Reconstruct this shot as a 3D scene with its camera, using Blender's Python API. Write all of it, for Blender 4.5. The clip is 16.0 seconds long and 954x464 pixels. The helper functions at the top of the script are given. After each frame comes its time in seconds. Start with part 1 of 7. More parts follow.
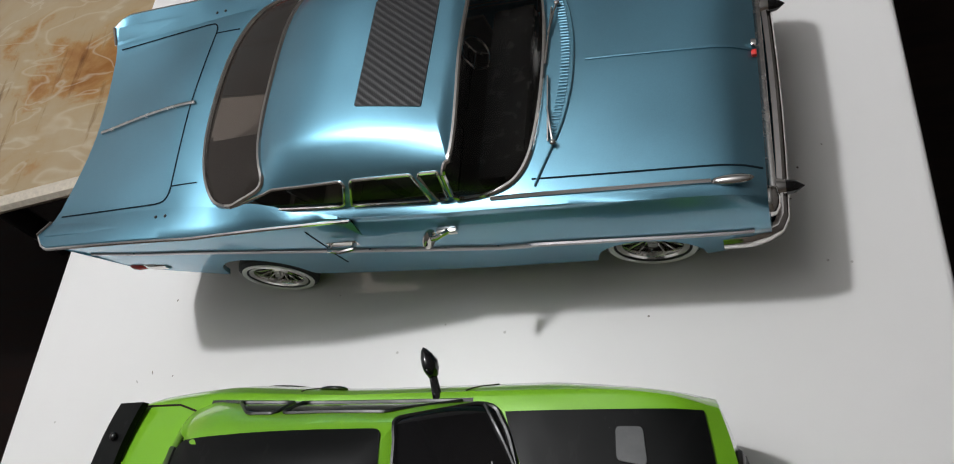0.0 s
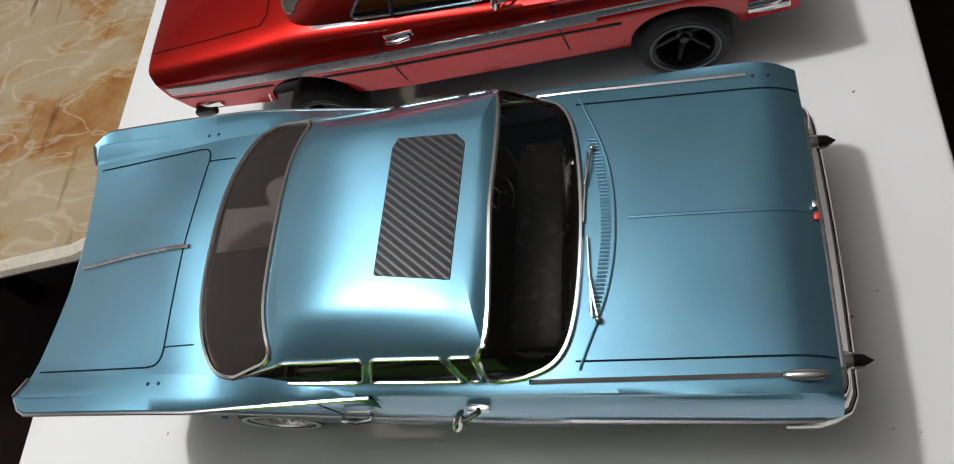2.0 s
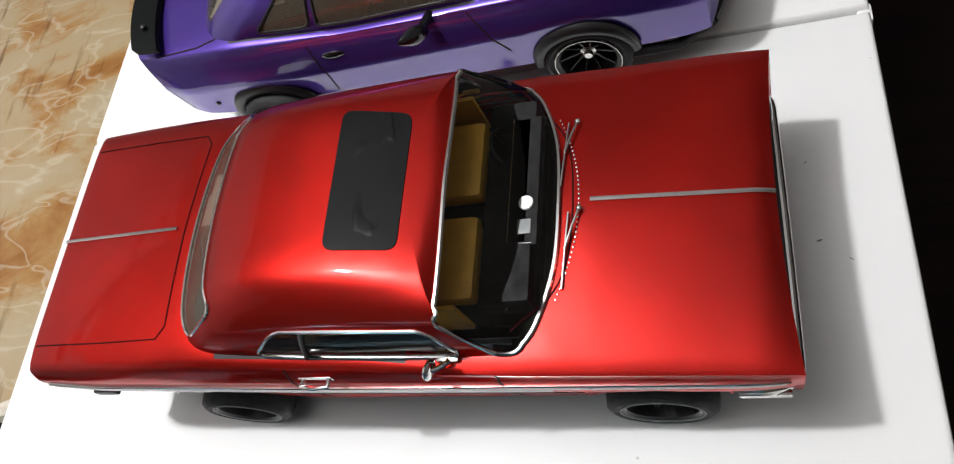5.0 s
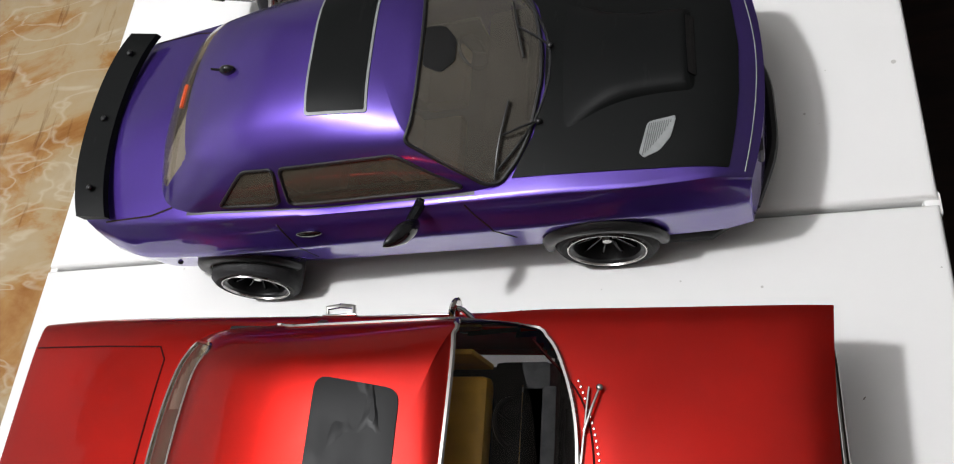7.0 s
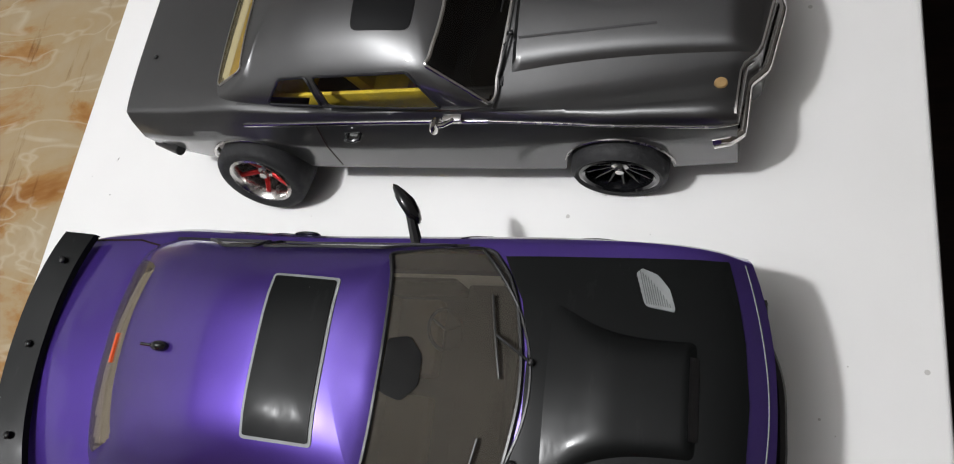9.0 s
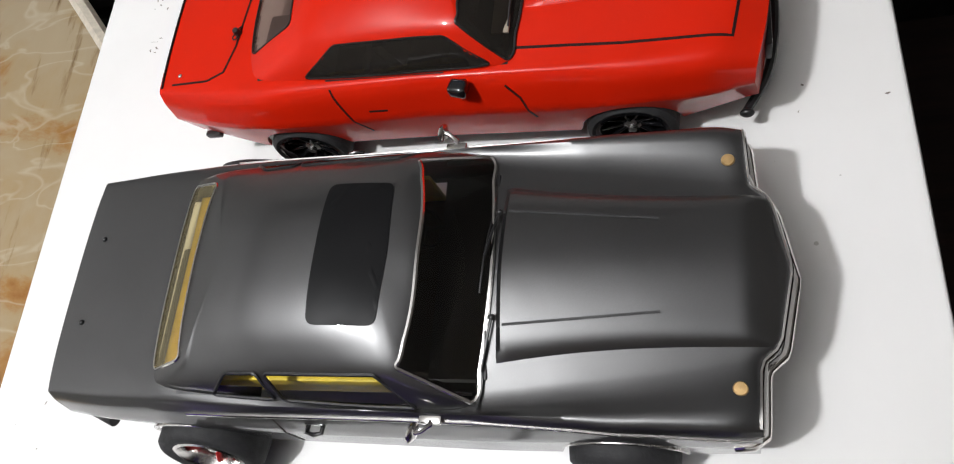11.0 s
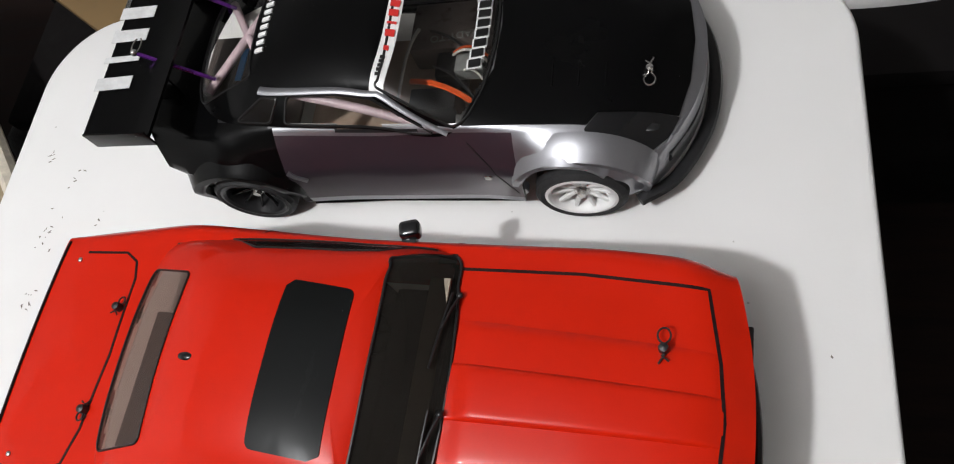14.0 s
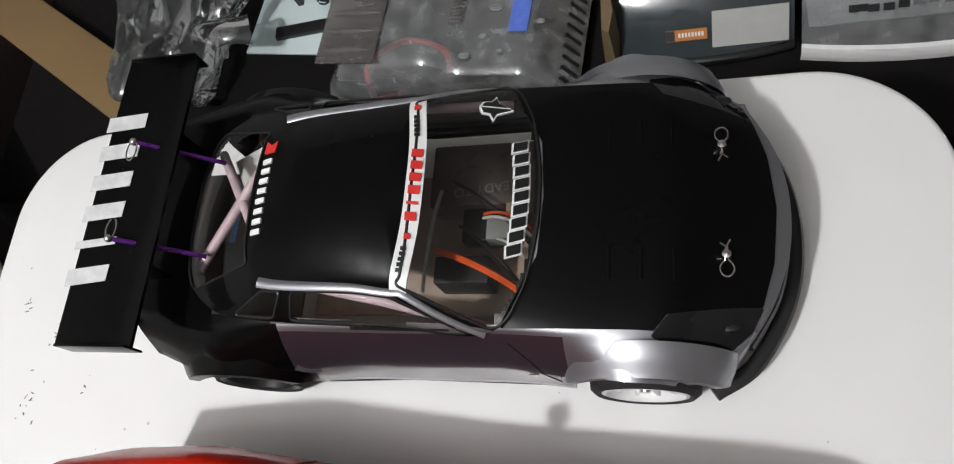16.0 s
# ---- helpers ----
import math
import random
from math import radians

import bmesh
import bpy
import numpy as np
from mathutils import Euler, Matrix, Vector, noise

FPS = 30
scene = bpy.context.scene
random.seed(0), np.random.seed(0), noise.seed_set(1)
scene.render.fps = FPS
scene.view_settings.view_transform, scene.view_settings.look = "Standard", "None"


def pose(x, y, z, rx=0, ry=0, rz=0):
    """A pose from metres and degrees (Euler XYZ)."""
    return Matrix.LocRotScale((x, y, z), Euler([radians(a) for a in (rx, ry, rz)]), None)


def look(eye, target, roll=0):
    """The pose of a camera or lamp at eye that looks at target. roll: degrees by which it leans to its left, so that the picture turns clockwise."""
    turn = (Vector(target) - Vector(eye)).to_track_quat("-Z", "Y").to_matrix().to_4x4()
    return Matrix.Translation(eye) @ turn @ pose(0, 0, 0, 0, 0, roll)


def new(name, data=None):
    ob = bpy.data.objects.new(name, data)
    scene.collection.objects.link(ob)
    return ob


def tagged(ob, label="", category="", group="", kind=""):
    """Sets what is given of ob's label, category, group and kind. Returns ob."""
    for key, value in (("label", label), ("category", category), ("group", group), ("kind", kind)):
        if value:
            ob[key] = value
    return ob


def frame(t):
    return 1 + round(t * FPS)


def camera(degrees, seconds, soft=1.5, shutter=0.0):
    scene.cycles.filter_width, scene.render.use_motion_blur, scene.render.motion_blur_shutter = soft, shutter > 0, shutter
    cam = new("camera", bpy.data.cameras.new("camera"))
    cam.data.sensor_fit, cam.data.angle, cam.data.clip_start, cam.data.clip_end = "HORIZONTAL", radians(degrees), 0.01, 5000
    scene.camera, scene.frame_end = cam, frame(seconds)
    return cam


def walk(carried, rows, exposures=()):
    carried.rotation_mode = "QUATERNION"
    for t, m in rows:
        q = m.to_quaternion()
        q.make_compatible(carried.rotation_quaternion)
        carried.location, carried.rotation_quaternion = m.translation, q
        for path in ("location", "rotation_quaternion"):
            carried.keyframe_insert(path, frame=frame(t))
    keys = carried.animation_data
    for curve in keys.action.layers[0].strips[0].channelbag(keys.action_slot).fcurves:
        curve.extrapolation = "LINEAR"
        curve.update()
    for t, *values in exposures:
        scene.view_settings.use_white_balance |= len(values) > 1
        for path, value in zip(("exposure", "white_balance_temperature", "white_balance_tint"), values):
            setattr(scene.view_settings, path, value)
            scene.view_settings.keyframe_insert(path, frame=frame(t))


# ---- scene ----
from mathutils.bvhtree import BVHTree

cam = camera(64.99, 16.0, 1.1)
EXPOSURES = [(0, 0.00), (2, 0.12), (3, 0.24), (4, 0.47), (6.5, 0.68), (7.5, 0.40), (8.5, 0.44), (9, 0.33), (11.5, 0.66), (12.5, 0.56), (13, 0.66), (14, 0.54), (15, 0.42), (16, 0.58)]
PATH = [
    (0, (0.2820, 0.3892, 1.2016), (-0.0933, 0.8188, 0.3802), -42.21),
    (0.5, (0.2744, 0.4171, 1.2050), (-0.0982, 0.8494, 0.3839), -42.11),
    (1, (0.2702, 0.4360, 1.2080), (-0.1102, 0.8641, 0.3882), -43.10),
    (1.5, (0.2638, 0.4620, 1.2105), (-0.1023, 0.8910, 0.3848), -42.75),
    (2, (0.2470, 0.4922, 1.2167), (-0.0972, 0.9265, 0.3843), -40.97),
    (2.5, (0.2366, 0.5319, 1.2161), (-0.0789, 0.9779, 0.3785), -39.48),
    (3, (0.2439, 0.5768, 1.2155), (-0.0666, 1.0250, 0.3772), -39.24),
    (3.5, (0.2571, 0.6220, 1.2178), (-0.0761, 1.0696, 0.3880), -39.24),
    (4, (0.2666, 0.6639, 1.2217), (-0.0813, 1.1028, 0.3932), -39.25),
    (6.5, (0.2834, 0.8836, 1.2223), (-0.0622, 1.2810, 0.3722), -41.42),
    (7, (0.2609, 0.9251, 1.2196), (-0.0841, 1.3178, 0.3671), -41.40),
    (7.5, (0.2456, 0.9623, 1.2247), (-0.0803, 1.3619, 0.3679), -39.74),
    (8, (0.2521, 1.0271, 1.2300), (-0.0752, 1.3978, 0.3607), -41.44),
    (8.5, (0.2585, 1.0847, 1.2266), (-0.0775, 1.4311, 0.3507), -41.79),
    (9, (0.2629, 1.1500, 1.2373), (-0.0859, 1.4706, 0.3567), -43.17),
    (11.3, (0.2297, 1.3424, 1.2386), (-0.0550, 1.7265, 0.3604), -38.11),
    (11.5, (0.2283, 1.3628, 1.2379), (-0.0497, 1.7485, 0.3582), -37.94),
    (12, (0.2315, 1.4225, 1.2327), (-0.0478, 1.8138, 0.3558), -37.72),
    (12.5, (0.2366, 1.4816, 1.2265), (-0.0332, 1.8633, 0.3425), -36.99),
    (13, (0.2443, 1.5369, 1.2219), (-0.0391, 1.9191, 0.3424), -37.28),
    (13.5, (0.2502, 1.5787, 1.2264), (-0.0369, 1.9566, 0.3462), -35.57),
    (14, (0.2509, 1.6101, 1.2302), (-0.0240, 1.9949, 0.3491), -32.35),
    (14.5, (0.2493, 1.6593, 1.2238), (-0.0492, 2.0152, 0.3383), -36.39),
    (15, (0.2339, 1.7029, 1.2304), (-0.0576, 2.0479, 0.3382), -38.04),
    (15.5, (0.2234, 1.7361, 1.2242), (-0.0649, 2.0877, 0.3335), -37.90),
    (16, (0.2106, 1.7652, 1.2176), (-0.0699, 2.1161, 0.3242), -37.70),
]
walk(cam, [(t, look(eye, target, roll)) for t, eye, target, roll in PATH], EXPOSURES)

# ---- light ----
world = bpy.data.worlds.new("world")
world.use_nodes = True
world.node_tree.nodes["Background"].inputs[0].default_value = (0.9, 0.95, 1.0, 1)
world.node_tree.nodes["Background"].inputs[1].default_value = 0.05
scene.world = world


def lamp(name, place, power, size, color):
    data = bpy.data.lights.new(name, "POINT")
    data.shadow_soft_size, data.energy, data.color = size, power, color
    ob = new(name, data)
    ob.location = place
    return ob


lamp("ceiling_lamp", (-0.53, 0.95, 2.66), 82, 0.05, (0.962, 0.970, 0.985))

TOP = 0.74  # height of the folding table


# ---- materials ----
def nodes_of(name):
    m = bpy.data.materials.new(name)
    m.use_nodes = True
    t = m.node_tree
    return m, t, t.nodes["Principled BSDF"]


def add(t, kind, **values):
    n = t.nodes.new(kind)
    for k, v in values.items():
        n.inputs[k].default_value = v
    return n


def coords(t, scale=(1, 1, 1), turn=(0, 0, 0)):
    c, m = t.nodes.new("ShaderNodeTexCoord"), t.nodes.new("ShaderNodeMapping")
    m.inputs["Scale"].default_value, m.inputs["Rotation"].default_value = scale, turn
    t.links.new(c.outputs["Object"], m.inputs["Vector"])
    return m.outputs["Vector"]


def ramp(t, source, stops):
    r = t.nodes.new("ShaderNodeValToRGB")
    e = r.color_ramp.elements
    while len(e) < len(stops):
        e.new(0.5)
    for item, (at, col) in zip(e, stops):
        item.position, item.color = at, (*col, 1)
    t.links.new(source, r.inputs["Fac"])
    return r.outputs["Color"]


def grain(t, vec, scale, detail=4.0, rough=0.6):
    n = add(t, "ShaderNodeTexNoise", Scale=scale, Detail=detail, Roughness=rough)
    t.links.new(vec, n.inputs["Vector"])
    return n.outputs["Fac"]


def bump(t, bsdf, source, strength, distance):
    b = add(t, "ShaderNodeBump", Strength=strength, Distance=distance)
    t.links.new(source, b.inputs["Height"])
    t.links.new(b.outputs["Normal"], bsdf.inputs["Normal"])


def spread(t, source, low, high):
    m = t.nodes.new("ShaderNodeMapRange")
    m.inputs["To Min"].default_value, m.inputs["To Max"].default_value = low, high
    m.inputs["From Min"].default_value, m.inputs["From Max"].default_value = 0.3, 0.7
    t.links.new(source, m.inputs["Value"])
    return m.outputs["Result"]


def shade(col, k):
    return tuple(min(1.0, c * k) for c in col)


def paint(name, col, metal=0.75, rough=0.36, coat=0.8, coat_rough=0.06, spec=0.5, flake=0.08, dust=0.0, ior=1.6):
    """Paint under a clear shell: fine flakes, faint smears, a clear coat."""
    m, t, b = nodes_of(name)
    v = coords(t)
    flakes = grain(t, v, 2600, 1.0)
    cloud = grain(t, v, 14, 4.0)
    c = ramp(t, flakes, [(0.30, shade(col, 1 - flake)), (0.7, shade(col, 1 + flake))])
    mix = t.nodes.new("ShaderNodeMixRGB")
    mix.blend_type = "MULTIPLY"
    mix.inputs[0].default_value = 1
    t.links.new(c, mix.inputs[1])
    t.links.new(ramp(t, cloud, [(0.3, (0.90, 0.90, 0.90)), (0.7, (1, 1, 1))]), mix.inputs[2])
    last = mix.outputs[0]
    if dust:
        specks = add(t, "ShaderNodeTexVoronoi", Scale=170.0, Randomness=1.0)
        t.links.new(v, specks.inputs["Vector"])
        near = t.nodes.new("ShaderNodeMath")
        near.operation = "LESS_THAN"
        t.links.new(specks.outputs["Distance"], near.inputs[0])
        t.links.new(spread(t, grain(t, v, 26, 3.0), 0.0, dust), near.inputs[1])
        powder = t.nodes.new("ShaderNodeMixRGB")
        powder.inputs[2].default_value = (0.28, 0.28, 0.27, 1)
        t.links.new(near.outputs[0], powder.inputs[0])
        t.links.new(last, powder.inputs[1])
        last = powder.outputs[0]
    t.links.new(last, b.inputs["Base Color"])
    b.inputs["Metallic"].default_value = metal
    if metal > 0.5:
        top = max(col)
        b.inputs["Specular Tint"].default_value = (*[0.35 + 0.65 * c / top for c in col], 1)
    t.links.new(spread(t, cloud, rough - 0.04, rough + 0.05), b.inputs["Roughness"])
    b.inputs["Coat Weight"].default_value = coat
    b.inputs["Coat IOR"].default_value = ior
    b.inputs["Specular IOR Level"].default_value = spec
    smear = grain(t, coords(t, (30, 8, 20)), 3.0, 5.0)
    t.links.new(spread(t, smear, coat_rough * 0.5, coat_rough * 2.2), b.inputs["Coat Roughness"])
    wave = add(t, "ShaderNodeBump", Strength=0.16, Distance=0.004)
    t.links.new(grain(t, v, 22, 2.0), wave.inputs["Height"])
    t.links.new(wave.outputs["Normal"], b.inputs["Coat Normal"])
    return m


def plain(name, col, rough=0.5, metal=0.0, vary=0.18, scale=120, relief=0.0, coat=0.0):
    m, t, b = nodes_of(name)
    f = grain(t, coords(t), scale, 5.0)
    t.links.new(ramp(t, f, [(0.25, shade(col, 1 - vary)), (0.75, shade(col, 1 + vary))]), b.inputs["Base Color"])
    t.links.new(spread(t, f, max(0.02, rough * 0.8), min(1, rough * 1.2)), b.inputs["Roughness"])
    b.inputs["Metallic"].default_value, b.inputs["Coat Weight"].default_value = metal, coat
    if relief:
        bump(t, b, grain(t, coords(t), scale * 4, 3.0), relief, 0.001)
    return m


def clear(name, tint, gloss=1.0, rough=0.03, haze=0.0, haze_col=(0.5, 0.5, 0.5), patchy=0.15):
    """Thin clear or tinted plastic sheet: it lets light through and mirrors by Fresnel."""
    m, t, b = nodes_of(name)
    out = t.nodes["Material Output"]
    see = add(t, "ShaderNodeBsdfTransparent", Color=(*tint, 1))
    shine = add(t, "ShaderNodeBsdfGlossy", Roughness=rough)
    dull = add(t, "ShaderNodeBsdfDiffuse", Color=(*haze_col, 1))
    fres = add(t, "ShaderNodeFresnel", IOR=1.5)
    smear = grain(t, coords(t, (10, 30, 10)), 4.0, 5.0)
    t.links.new(spread(t, smear, rough * 0.6, rough * 2.5), shine.inputs["Roughness"])
    first, last = t.nodes.new("ShaderNodeMixShader"), t.nodes.new("ShaderNodeMixShader")
    t.links.new(spread(t, grain(t, coords(t), 45, 5.0), haze * (1 - patchy), haze * (1 + patchy)), first.inputs[0])
    t.links.new(see.outputs[0], first.inputs[1])
    t.links.new(dull.outputs[0], first.inputs[2])
    g = t.nodes.new("ShaderNodeMath")
    g.operation = "MULTIPLY"
    g.inputs[1].default_value = gloss
    t.links.new(fres.outputs[0], g.inputs[0])
    t.links.new(g.outputs[0], last.inputs[0])
    t.links.new(first.outputs[0], last.inputs[1])
    t.links.new(shine.outputs[0], last.inputs[2])
    t.links.new(last.outputs[0], out.inputs["Surface"])
    t.nodes.remove(b)
    return m


def table_plastic():
    m, t, b = nodes_of("white_table_plastic")
    v = coords(t)
    base = ramp(t, grain(t, v, 3.0, 5.0), [(0.3, (0.74, 0.735, 0.72)), (0.7, (0.80, 0.795, 0.785))])
    specks = add(t, "ShaderNodeTexVoronoi", Scale=60.0, Randomness=1.0)
    t.links.new(v, specks.inputs["Vector"])
    blot = grain(t, v, 9.0, 3.0)
    cut = t.nodes.new("ShaderNodeMath")
    cut.operation = "MULTIPLY_ADD"
    cut.inputs[1].default_value, cut.inputs[2].default_value = 0.55, -0.28
    t.links.new(blot, cut.inputs[0])
    less = t.nodes.new("ShaderNodeMath")
    less.operation = "LESS_THAN"
    t.links.new(specks.outputs["Distance"], less.inputs[0])
    t.links.new(cut.outputs[0], less.inputs[1])
    scratch = grain(t, coords(t, (4, 160, 4), (0, 0, 0.5)), 5.0, 2.0)
    mix = t.nodes.new("ShaderNodeMixRGB")
    mix.inputs[2].default_value = (0.30, 0.28, 0.25, 1)
    fine = add(t, "ShaderNodeMath")
    fine.operation = "MULTIPLY"
    fine.inputs[1].default_value = 0.55
    t.links.new(less.outputs[0], fine.inputs[0])
    t.links.new(fine.outputs[0], mix.inputs[0])
    t.links.new(base, mix.inputs[1])
    t.links.new(mix.outputs[0], b.inputs["Base Color"])
    t.links.new(spread(t, scratch, 0.34, 0.5), b.inputs["Roughness"])
    bump(t, b, grain(t, v, 420, 3.0), 0.10, 0.0006)
    return m


def marble():
    """Tan stone with rusty blotches, pale threads and dark slanting streaks."""
    m, t, b = nodes_of("honey_marble")
    v = coords(t, (1, 1.5, 1), (0, 0, 0.7))
    cloud = add(t, "ShaderNodeTexNoise", Scale=4.2, Detail=9.0, Roughness=0.60, Distortion=0.35)
    t.links.new(v, cloud.inputs["Vector"])
    base = ramp(t, cloud.outputs["Fac"], [(0.34, (0.27, 0.115, 0.026)), (0.41, (0.36, 0.19, 0.065)), (0.47, (0.40, 0.295, 0.165)), (0.60, (0.42, 0.335, 0.215))])
    thread = add(t, "ShaderNodeTexNoise", Scale=6.0, Detail=2.5, Roughness=0.5, Distortion=0.9)
    t.links.new(coords(t, (1.0, 2.4, 1), (0, 0, 0.5)), thread.inputs["Vector"])
    pale = ramp(t, thread.outputs["Fac"], [(0.47, (0, 0, 0)), (0.50, (0.42, 0.42, 0.42)), (0.53, (0, 0, 0))])
    first = t.nodes.new("ShaderNodeMixRGB")
    first.inputs[2].default_value = (0.58, 0.51, 0.39, 1)
    t.links.new(pale, first.inputs[0])
    t.links.new(base, first.inputs[1])
    streak = grain(t, coords(t, (9, 1.5, 5), (0, 0, 0.75)), 3.0, 5.0, 0.60)
    dark = ramp(t, streak, [(0.30, (0.34, 0.25, 0.17)), (0.37, (0.74, 0.68, 0.60)), (0.42, (0.97, 0.96, 0.95)), (0.66, (1.0, 1.0, 1.0))])
    mix = t.nodes.new("ShaderNodeMixRGB")
    mix.blend_type = "MULTIPLY"
    mix.inputs[0].default_value = 0.9
    t.links.new(first.outputs[0], mix.inputs[1])
    t.links.new(dark, mix.inputs[2])
    t.links.new(mix.outputs[0], b.inputs["Base Color"])
    b.inputs["Roughness"].default_value = 0.22
    return m


def carbon():
    """Twill weave film: slanting ribs with short cross threads."""
    m, t, b = nodes_of("carbon_film")
    wave = add(t, "ShaderNodeTexWave", Scale=78.0, Distortion=0.0)
    t.links.new(coords(t, (1, 1, 1), (0, 0, -0.88)), wave.inputs["Vector"])
    step = add(t, "ShaderNodeTexWave", Scale=240.0, Distortion=0.0)
    t.links.new(coords(t, (1, 1, 1), (0, 0, 0.0)), step.inputs["Vector"])
    mixv = t.nodes.new("ShaderNodeMath")
    mixv.operation = "MULTIPLY_ADD"
    mixv.inputs[1].default_value = 0.22
    t.links.new(step.outputs["Fac"], mixv.inputs[0])
    t.links.new(wave.outputs["Fac"], mixv.inputs[2])
    t.links.new(ramp(t, mixv.outputs[0], [(0.40, (0.004, 0.004, 0.005)), (0.60, (0.015, 0.015, 0.017))]), b.inputs["Base Color"])
    t.links.new(ramp(t, mixv.outputs[0], [(0.45, (0.6, 0.6, 0.6)), (0.75, (0.38, 0.38, 0.38))]), b.inputs["Roughness"])
    bump(t, b, mixv.outputs[0], 0.28, 0.0005)
    return m


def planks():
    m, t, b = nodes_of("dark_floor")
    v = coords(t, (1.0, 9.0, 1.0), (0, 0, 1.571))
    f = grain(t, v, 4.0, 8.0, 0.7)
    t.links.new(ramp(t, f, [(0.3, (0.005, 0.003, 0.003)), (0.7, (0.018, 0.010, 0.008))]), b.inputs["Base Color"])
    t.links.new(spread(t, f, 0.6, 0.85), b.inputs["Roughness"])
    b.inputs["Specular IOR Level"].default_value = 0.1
    return m


WHITE_TABLE, MARBLE, CARBON, FLOOR = table_plastic(), marble(), carbon(), planks()
CHROME = plain("chrome", (0.72, 0.70, 0.68), 0.10, 1.0, 0.06, 60)
STEEL = plain("bright_steel", (0.62, 0.60, 0.58), 0.25, 1.0)
BLACK = plain("black_plastic", (0.012, 0.012, 0.013), 0.38, relief=0.1)
GLOSS_BLACK = plain("gloss_black", (0.006, 0.006, 0.007), 0.12, coat=0.6)
SATIN_BLACK = paint("satin_black_paint", (0.005, 0.0055, 0.0055), 0.0, 0.46, 0.06, 0.14, 0.09, dust=0.025)
FILM, _t, _b = nodes_of("wrinkled_black_film")
_b.inputs["Base Color"].default_value = (0.006, 0.006, 0.0065, 1)
_t.links.new(spread(_t, grain(_t, coords(_t), 30, 4.0), 0.34, 0.50), _b.inputs["Roughness"])
_b.inputs["Specular IOR Level"].default_value = 0.12
_crease = add(_t, "ShaderNodeTexNoise", Scale=38.0, Detail=2.0, Roughness=0.5, Distortion=1.2)
_t.links.new(coords(_t, (1.0, 0.45, 1.0), (0, 0, 0.4)), _crease.inputs["Vector"])
bump(_t, _b, ramp(_t, _crease.outputs["Fac"], [(0.62, (0, 0, 0)), (0.72, (1, 1, 1))]), 0.35, 0.0010)
RUBBER = plain("tyre_rubber", (0.014, 0.014, 0.015), 0.72, relief=0.4)
SLOT_GREY = plain("slot_grey", (0.10, 0.105, 0.105), 0.6)
GREY_TRIM = plain("grey_trim", (0.22, 0.23, 0.23), 0.5)
WHITE_PAINT = plain("white_vinyl", (0.78, 0.78, 0.77), 0.4, vary=0.05)
BAND = plain("brushed_silver_band", (0.36, 0.34, 0.35), 0.32, 1.0, 0.1, 200)
RED_VINYL = plain("red_vinyl", (0.62, 0.03, 0.025), 0.4, vary=0.06)
BLACK_VINYL = plain("black_vinyl", (0.008, 0.008, 0.008), 0.4)
MARKER = plain("black_marker_line", (0.020, 0.010, 0.010), 0.45, vary=0.5, scale=300)
RED_LENS = plain("red_lens", (0.40, 0.02, 0.015), 0.15, coat=0.6)
YELLOW = plain("yellow_seat", (0.85, 0.64, 0.05), 0.5)
RED_GAP = plain("dark_red_gap", (0.035, 0.003, 0.003), 0.9)
ORANGE_SEAT = plain("orange_seat", (0.92, 0.50, 0.055), 0.5)
DARK_SEAT = plain("dark_seat", (0.02, 0.02, 0.022), 0.5)
TAN = plain("tan_card", (0.40, 0.30, 0.17), 0.8, vary=0.15, scale=30)
SMOKE = clear("smoked_window", (0.16, 0.145, 0.125), 0.7, 0.04, 0.05, (0.30, 0.26, 0.22))
DARK_GLASS = clear("dark_window", (0.66, 0.63, 0.60), 1.0, 0.03, 0.0)
LIGHT_GLASS = clear("clear_window", (0.93, 0.92, 0.89), 1.0, 0.03, 0.0)
BLUE_REAR = clear("brown_smoked_window", (0.12, 0.10, 0.085), 0.8, 0.04, 0.10, (0.24, 0.19, 0.16))
HAZY_GLASS = clear("hazy_window", (0.45, 0.41, 0.34), 1.0, 0.04, 0.17, (0.42, 0.38, 0.32))
OCHRE_GLASS = clear("ochre_hazy_window", (0.62, 0.54, 0.30), 1.0, 0.04, 0.16, (0.48, 0.40, 0.20))
RUST_GLASS = clear("rust_window", (0.24, 0.17, 0.14), 1.0, 0.05, 0.14, (0.30, 0.17, 0.13))
BROWN_GLASS = clear("brown_window", (0.20, 0.17, 0.13), 1.0, 0.05, 0.16, (0.36, 0.30, 0.22))


# ---- building helpers ----
def part(name, bm, material, parent=None, label="", smooth=True):
    """One mesh object from a bmesh, under a thing or a part."""
    data = bpy.data.meshes.new(name)
    if smooth:
        for f in bm.faces:
            f.smooth = True
    bm.to_mesh(data)
    bm.free()
    for m in material if isinstance(material, (list, tuple)) else [material]:
        data.materials.append(m)
    ob = new(name, data)
    if smooth:
        data.set_sharp_from_angle(angle=radians(42))
    if parent:
        ob.parent = parent
    if label:
        ob["label"] = label
    return ob


def share(ob, m, parent=None):
    """Another object on the same mesh."""
    o = new(ob.name, ob.data)
    o.parent = parent or ob.parent
    o.matrix_basis = m
    return o


